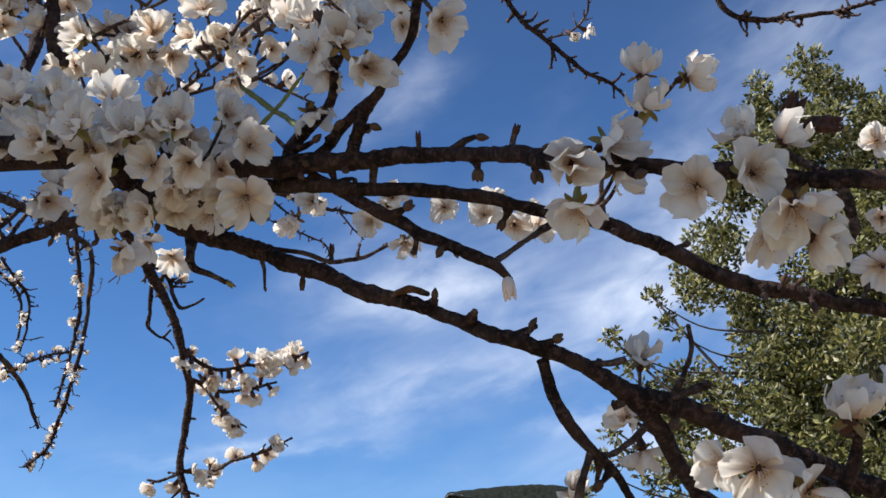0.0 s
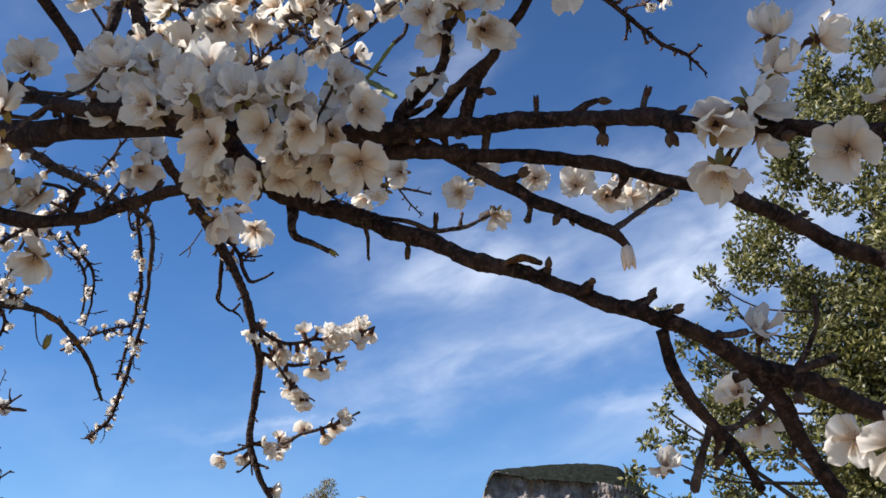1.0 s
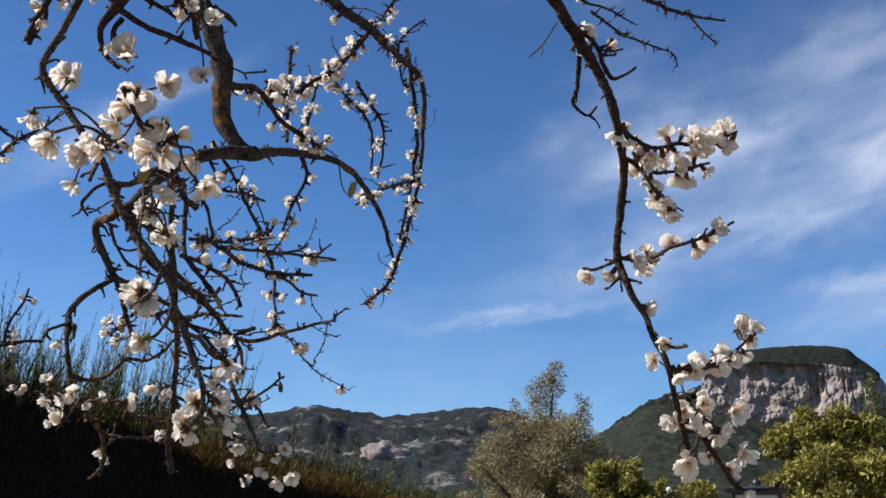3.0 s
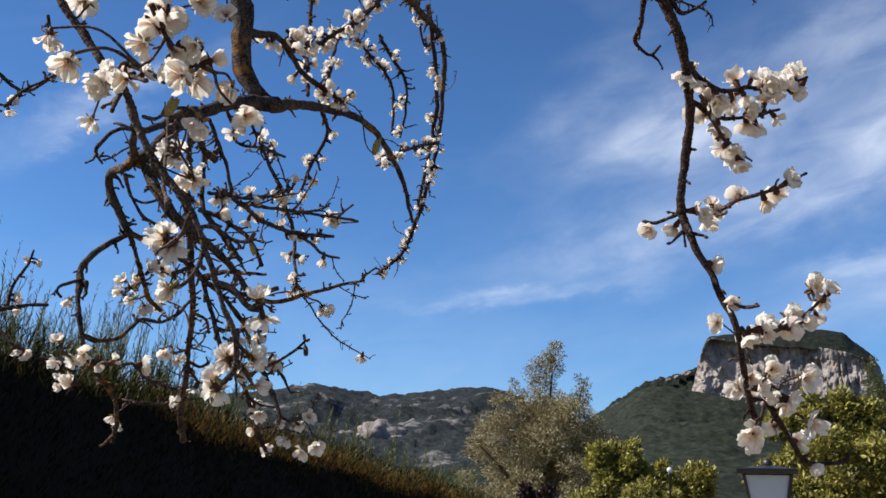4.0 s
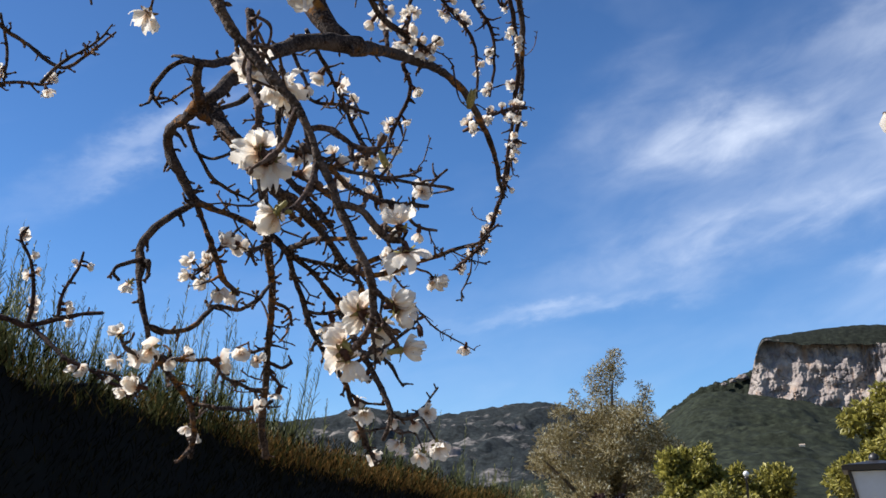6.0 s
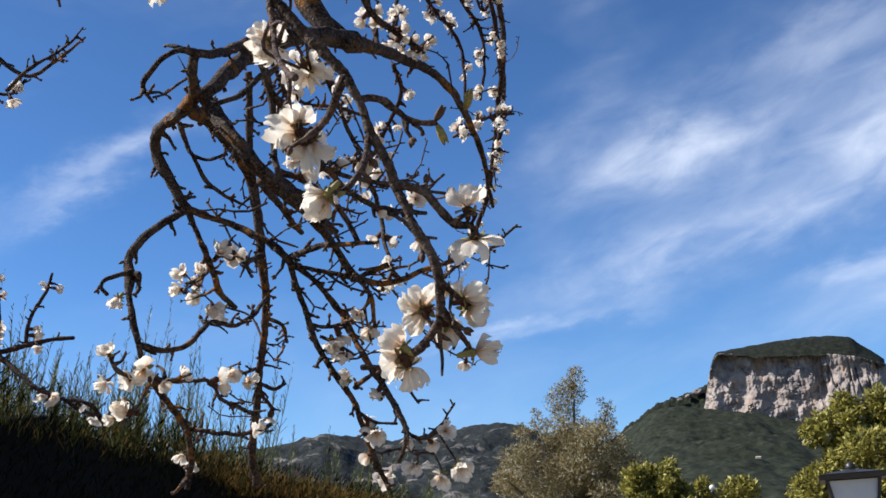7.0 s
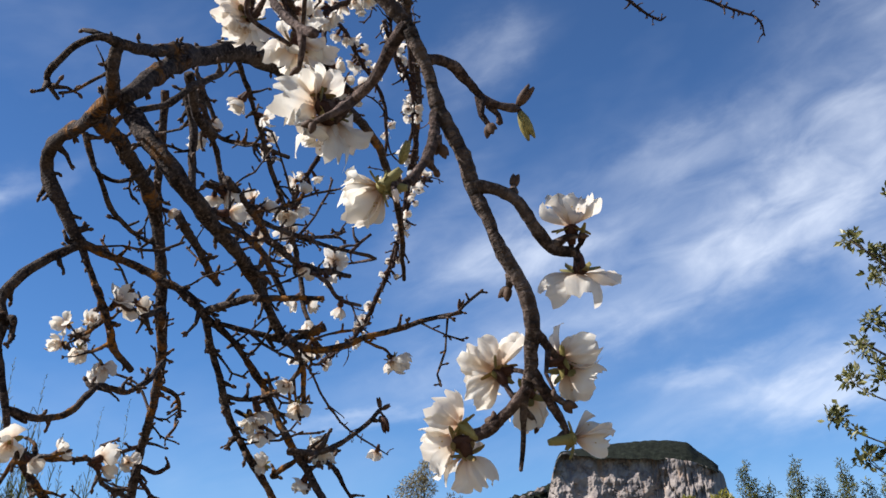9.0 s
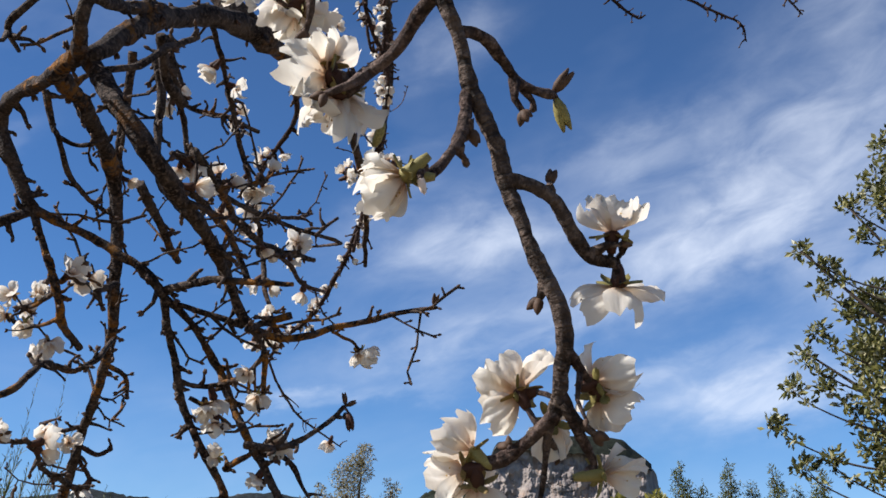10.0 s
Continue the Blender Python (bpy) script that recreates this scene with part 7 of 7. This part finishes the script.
bloom(-1.125, 2.112, 1.657, 0.0380, -0.10, -0.60, -0.80)
bloom(-1.227, 2.131, 1.727, 0.0355, 0.35, -0.53, -0.78)
bloom(-1.116, 2.113, 1.717, 0.0310, 0.75, -0.65, -0.11)
bloom(-1.488, 2.050, 1.710, 0.0280, 0.11, -0.60, -0.60)
bloom(-1.448, 2.017, 1.692, 0.0260, 0.25, -0.57, -0.78)
bloom(-1.309, 2.568, 2.244, 0.0500, 0.61, -0.78, -0.11)
bloom(-1.107, 2.116, 1.918, 0.0300, 0.10, -0.30, -0.95, 0.4)
bloom(-1.254, 2.053, 1.847, 0.0337, 0.20, -0.10, -0.97)
bloom(-1.544, 2.338, 1.869, 0.0383, 0.53, -0.84, -0.13)
bloom(-1.200, 2.055, 1.855, 0.0310, 0.06, -0.51, -0.86)
bloom(-1.572, 2.287, 1.986, 0.0475, -0.33, -0.58, -0.74)
bloom(-0.896, 1.431, 1.699, 0.0360, -0.38, 0.19, 0.90, 0.40)
bloom(-0.896, 1.433, 1.697, 0.0350, -0.87, 0.48, -0.10, 0.30)
bloom(-0.883, 1.442, 1.688, 0.0330, -0.11, 0.94, -0.33, 0.30)
bloom(-0.865, 1.428, 1.701, 0.0360, 0.75, 0.53, 0.40, 0.45)
bloom(-0.863, 1.433, 1.696, 0.0350, 0.47, 0.78, -0.42, 0.40)
bloom(-0.863, 1.441, 1.666, 0.0340, 0.91, 0.38, 0.17, 1)
bloom(-0.917, 1.444, 1.677, 0.0310, -0.75, 0.15, 0.65, 0.45)
bloom(-0.920, 1.447, 1.669, 0.0360, -0.87, 0.48, -0.10, 0.40)
bloom(-0.915, 1.449, 1.663, 0.0340, -0.03, 0.72, -0.70, 0.30)
bloom(-0.855, 1.416, 1.762, 0.0360, 0.07, -0.25, 0.97, 0.50)
bloom(-0.853, 1.426, 1.741, 0.0380, -0.00, 0.52, -0.85, 0, True)
bloom(-0.935, 1.360, 1.764, 0.0351, -0.75, 0.12, -0.62, 1)
bloom(-0.935, 1.362, 1.766, 0.0319, -0.95, -0.10, 0.05, 1)
bloom(-0.167, 0.706, 1.960, 0.0402, 0.07, -0.99, 0.07)
bloom(-0.148, 0.751, 1.986, 0.0410, 0.25, -0.96, 0.15)
bloom(-0.030, 0.639, 1.861, 0.0285, 0.42, -0.64, -0.64)
bloom(-0.059, 0.650, 1.857, 0.0285, -0.18, -0.29, -0.94)
bloom(-0.257, 1.010, 2.245, 0.0421, 0.07, -1.00, -0.02)
bloom(-0.281, 1.008, 2.246, 0.0421, -0.44, -0.82, -0.36)
bloom(-0.102, 0.934, 2.192, 0.0361, 0.07, -1.00, -0.05)
bloom(-0.022, 0.818, 2.096, 0.0372, -0.21, -0.97, 0.07)
bloom(-0.114, 0.951, 2.153, 0.0328, 0.05, -0.81, -0.59)
bloom(0.032, 0.629, 1.916, 0.0285, -0.37, -0.53, -0.77)
bloom(0.052, 0.603, 1.927, 0.0310, 0.38, -0.89, 0.25)
bloom(0.178, 0.548, 1.799, 0.0310, 0.74, -0.38, -0.55)
bloom(0.255, 0.540, 1.757, 0.0313, 0.62, -0.30, -0.73)
bloom(0.236, 0.538, 1.758, 0.0267, -0.27, -0.17, -0.95)
bloom(-0.402, 1.152, 2.395, 0.0500, 0.06, -0.97, -0.23)
bloom(-0.094, 0.635, 1.896, 0.0285, -0.04, -1.00, 0.02)
bloom(-0.036, 0.669, 1.861, 0.0294, -0.29, -0.53, -0.80)
bloom(-0.116, 0.695, 1.867, 0.0358, -0.29, -0.69, -0.67)
bloom(-0.053, 0.656, 1.858, 0.0310, 0.19, -0.94, -0.29)
bloom(-0.080, 0.682, 1.919, 0.0285, 0.45, -0.79, -0.42)
bloom(-0.106, 0.698, 1.869, 0.0363, 0.06, -0.79, -0.61)
bloom(-0.068, 0.685, 1.898, 0.0297, -0.38, -0.47, -0.80)
bloom(-0.056, 0.657, 1.893, 0.0293, 0.49, -0.50, -0.71)
bloom(-0.081, 0.653, 1.899, 0.0285, 0.31, -0.67, -0.67)
bloom(-0.064, 0.668, 1.852, 0.0285, 0.36, -0.86, -0.35)
bloom(-0.095, 0.640, 1.882, 0.0285, 0.28, -0.96, -0.01)
bloom(-0.019, 0.669, 1.863, 0.0285, 0.53, -0.84, -0.14)
bloom(-0.082, 0.671, 1.852, 0.0314, -0.30, -0.79, -0.54)
bloom(-0.105, 0.639, 1.878, 0.0285, -0.41, -0.56, -0.72)
bloom(-0.048, 0.693, 1.908, 0.0310, -0.05, -0.62, -0.78)
bloom(-0.116, 0.636, 1.902, 0.0326, -0.43, -0.78, -0.45)
bloom(-0.111, 0.696, 1.861, 0.0336, -0.03, -1.00, 0.09)
bloom(-0.074, 0.658, 1.898, 0.0285, -0.20, -0.98, -0.01)
bloom(-0.032, 0.660, 1.877, 0.0285, -0.27, -0.63, -0.73)
bloom(-0.031, 0.666, 1.908, 0.0328, 0.54, -0.64, -0.55)
bloom(-0.012, 1.022, 2.249, 0.0439, 0.02, -0.58, -0.81)
bloom(-0.330, 1.052, 2.228, 0.0465, -0.16, -0.97, -0.21)
bloom(-0.049, 0.986, 2.221, 0.0421, 0.27, -0.95, -0.18)
bloom(-0.241, 0.918, 2.125, 0.0401, 0.54, -0.83, 0.12)
bloom(-0.086, 0.906, 2.196, 0.0400, 0.59, -0.78, -0.18)
bloom(-0.363, 0.963, 2.246, 0.0401, 0.35, -0.93, 0.10)
bloom(-0.252, 0.875, 2.186, 0.0396, 0.45, -0.51, -0.73)
bloom(-0.046, 0.992, 2.217, 0.0435, 0.47, -0.57, -0.67)
bloom(-0.113, 1.016, 2.264, 0.0453, 0.02, -0.92, -0.38)
bloom(-0.369, 0.945, 2.246, 0.0390, 0.50, -0.82, -0.26)
bloom(-0.327, 0.966, 2.224, 0.0415, -0.47, -0.88, 0.01)
bloom(-0.032, 0.951, 2.226, 0.0376, 0.40, -0.69, -0.60)
bloom(-0.254, 0.905, 2.161, 0.0408, -0.41, -0.88, -0.23)
bloom(-0.021, 1.038, 2.269, 0.0393, 0.34, -0.50, -0.79)
bloom(-0.022, 1.027, 2.280, 0.0372, -0.03, -1.00, -0.04)
bloom(-0.285, 0.925, 2.139, 0.0316, 0.04, -0.79, -0.61)
bloom(-0.131, 0.903, 2.137, 0.0369, -0.19, -0.92, -0.35)
bloom(-0.155, 0.910, 2.154, 0.0348, -0.24, -0.97, 0.02)
bloom(-0.243, 0.998, 2.214, 0.0453, 0.30, -0.91, -0.28)
bloom(-0.283, 1.048, 2.236, 0.0402, -0.17, -0.99, 0.04)
bloom(-0.042, 0.922, 2.174, 0.0348, 0.39, -0.74, -0.55)
bloom(-0.089, 0.910, 2.194, 0.0310, 0.40, -0.58, -0.71)
bloom(-0.001, 0.953, 2.212, 0.0379, 0.17, -0.56, -0.81)
bloom(-0.226, 1.008, 2.207, 0.0349, -0.18, -0.75, -0.63)
bloom(-0.403, 0.997, 2.291, 0.0464, 0.42, -0.91, -0.03)
bloom(0.017, 0.974, 2.238, 0.0390, 0.15, -0.98, 0.11)
bloom(-0.071, 1.012, 2.219, 0.0337, 0.29, -0.95, -0.11)
bloom(-0.145, 1.052, 2.255, 0.0379, -0.07, -0.96, -0.29)
bloom(-0.001, 0.940, 2.184, 0.0338, -0.17, -0.96, -0.24)
bloom(0.036, 0.972, 2.200, 0.0360, 0.43, -0.66, -0.62)
bloom(-0.209, 0.725, 1.987, 0.0312, 0.19, -0.94, -0.27)
bloom(-0.186, 0.694, 1.919, 0.0320, -0.40, -0.91, 0.14)
bloom(-0.171, 0.716, 1.932, 0.0332, -0.45, -0.66, -0.60)
bloom(-0.236, 0.772, 1.969, 0.0386, -0.40, -0.66, -0.63)
bloom(-0.233, 0.774, 1.969, 0.0328, 0.18, -0.92, -0.36)
bloom(-0.161, 0.685, 1.945, 0.0313, -0.41, -0.50, -0.76)
bloom(-0.245, 0.783, 2.021, 0.0332, -0.23, -0.97, 0.07)
bloom(-0.224, 0.791, 1.991, 0.0381, 0.38, -0.92, -0.13)
bloom(-0.205, 0.740, 1.961, 0.0357, -0.06, -0.64, -0.77)
bloom(-0.167, 0.689, 1.937, 0.0310, 0.35, -0.66, -0.66)
bloom(0.115, 0.951, 1.993, 0.0312, -0.08, -0.85, -0.52)
bloom(0.145, 0.958, 1.984, 0.0312, 0.39, -0.57, -0.72)
bloom(0.172, 0.961, 1.981, 0.0312, -0.09, -0.70, -0.71)
bloom(0.185, 0.965, 1.974, 0.0312, -0.44, -0.85, -0.29)
bloom(-0.040, 0.941, 1.996, 0.0312, -0.44, -0.87, -0.23)
bloom(-0.056, 0.946, 1.982, 0.0312, -0.31, -0.53, -0.79)
bloom(0.025, 0.947, 1.990, 0.0312, 0.44, -0.82, -0.38)
bloom(-0.875, 1.274, 1.971, 0.0421, 0.74, -0.30, -0.60)
bloom(-0.892, 1.250, 1.970, 0.0416, 0.59, -0.74, -0.33)
bloom(-1.124, 1.377, 2.157, 0.0462, 0.25, -0.40, -0.88)
bloom(-0.977, 1.400, 1.835, 0.0444, -0.90, -0.30, -0.05)
bloom(-0.976, 1.401, 1.842, 0.0319, -0.40, 0.10, 0.90)
bloom(-0.972, 1.404, 1.826, 0.0462, -0.10, 0.45, -0.90)
bloom(-0.971, 1.408, 1.832, 0.0391, -0.50, 0.50, -0.70)
bloom(-1.076, 1.542, 2.008, 0.0424, -0.75, 0.25, 0.55)
bloom(-1.074, 1.542, 2.002, 0.0421, -0.85, 0.10, -0.30)
bloom(-1.072, 1.545, 2.001, 0.0402, -0.30, 0.50, -0.80)
bloom(-1.032, 1.521, 1.959, 0.0410, -0.80, 0.45, -0.35)
bloom(-1.029, 1.526, 1.960, 0.0429, 0.10, 0.60, -0.80)
bloom(-1.024, 1.521, 1.960, 0.0410, 0.90, 0.30, 0.25)
bloom(-0.275, 0.713, 1.940, 0.0452, -0.02, -0.99, 0.11)
bloom(-0.262, 0.698, 1.903, 0.0366, -0.20, -0.41, -0.89)
bloom(-0.137, 0.650, 1.890, 0.0387, 0.27, -0.94, -0.18)
bloom(-0.304, 0.784, 2.022, 0.0437, 0.37, -0.93, 0.04)
bloom(-0.469, 0.881, 2.110, 0.0415, -0.03, -0.97, 0.25)
bloom(-0.289, 0.857, 2.064, 0.0404, 0.38, -0.92, -0.06)
bloom(-0.237, 0.854, 1.963, 0.0399, 0.44, -0.66, -0.61)
bloom(-0.235, 0.858, 1.981, 0.0386, 0.35, -0.86, 0.39)
bloom(-0.331, 0.872, 1.955, 0.0376, -0.22, -0.97, -0.07)
bloom(-0.362, 0.881, 1.974, 0.0404, -0.33, -0.79, -0.51)
bloom(-0.169, 0.853, 1.915, 0.0394, 0.30, -0.46, -0.84)
leaf_bud(-0.877, 1.422, 1.834, 0.0126, 0.68, -0.21, 0.70, BUDSKIN)
leaf_bud(-0.876, 1.423, 1.831, 0.0156, 0.26, 0.21, -0.94, CALYX_GREEN)
leaf_bud(-0.928, 1.358, 1.764, 0.0076, 0.09, 0.01, -1.00, FILAMENT)
leaf_bud(-0.851, 1.417, 1.756, 0.0070, 0.41, -0.31, 0.86, CALYX_GREEN)
leaf_bud(-1.103, 2.048, 1.843, 0.0130, -0.10, -0.30, 0.95, BUDSKIN)
leaf_bud(-1.018, 2.096, 1.964, 0.0152, 0.25, -0.52, 0.82, BUDSKIN)
leaf_bud(0.256, 0.564, 1.824, 0.0188, 0.48, -0.57, 0.67, CALYX)
leaf_bud(0.265, 0.559, 1.823, 0.0175, 0.96, -0.15, -0.22, CALYX)
leaf_bud(0.127, 0.657, 1.797, 0.0150, 0.07, 0.15, -0.99, FILAMENT)
leaf_bud(-0.052, 0.738, 1.836, 0.0081, 0.77, -0.08, -0.64, CALYX_GREEN)
leaf_bud(0.016, 0.736, 1.849, 0.0081, 0.06, -0.66, 0.75, BUDSKIN)
leaf_bud(0.001, 0.722, 1.830, 0.0092, -0.02, 0.14, -0.99, BUDSKIN)
leaf_bud(0.083, 0.620, 1.859, 0.0074, 0.06, -0.66, 0.75, CALYX)
leaf_bud(0.133, 0.566, 1.828, 0.0071, 0.33, -0.55, 0.77, CALYX)
leaf_bud(-0.952, 1.339, 1.963, 0.0250, 0.59, -0.20, 0.78, CALYX_GREEN)
leaf_bud(-1.102, 2.047, 1.842, 0.0120, 0.90, -0.20, 0.30, BUDSKIN)
leaf_bud(-1.099, 2.043, 1.834, 0.0200, 0.15, -0.10, -0.98, CALYX)
leaf_bud(-1.164, 2.459, 2.359, 0.0415, 0.38, -0.40, 0.83, CALYX_GREEN)
small_blooms()
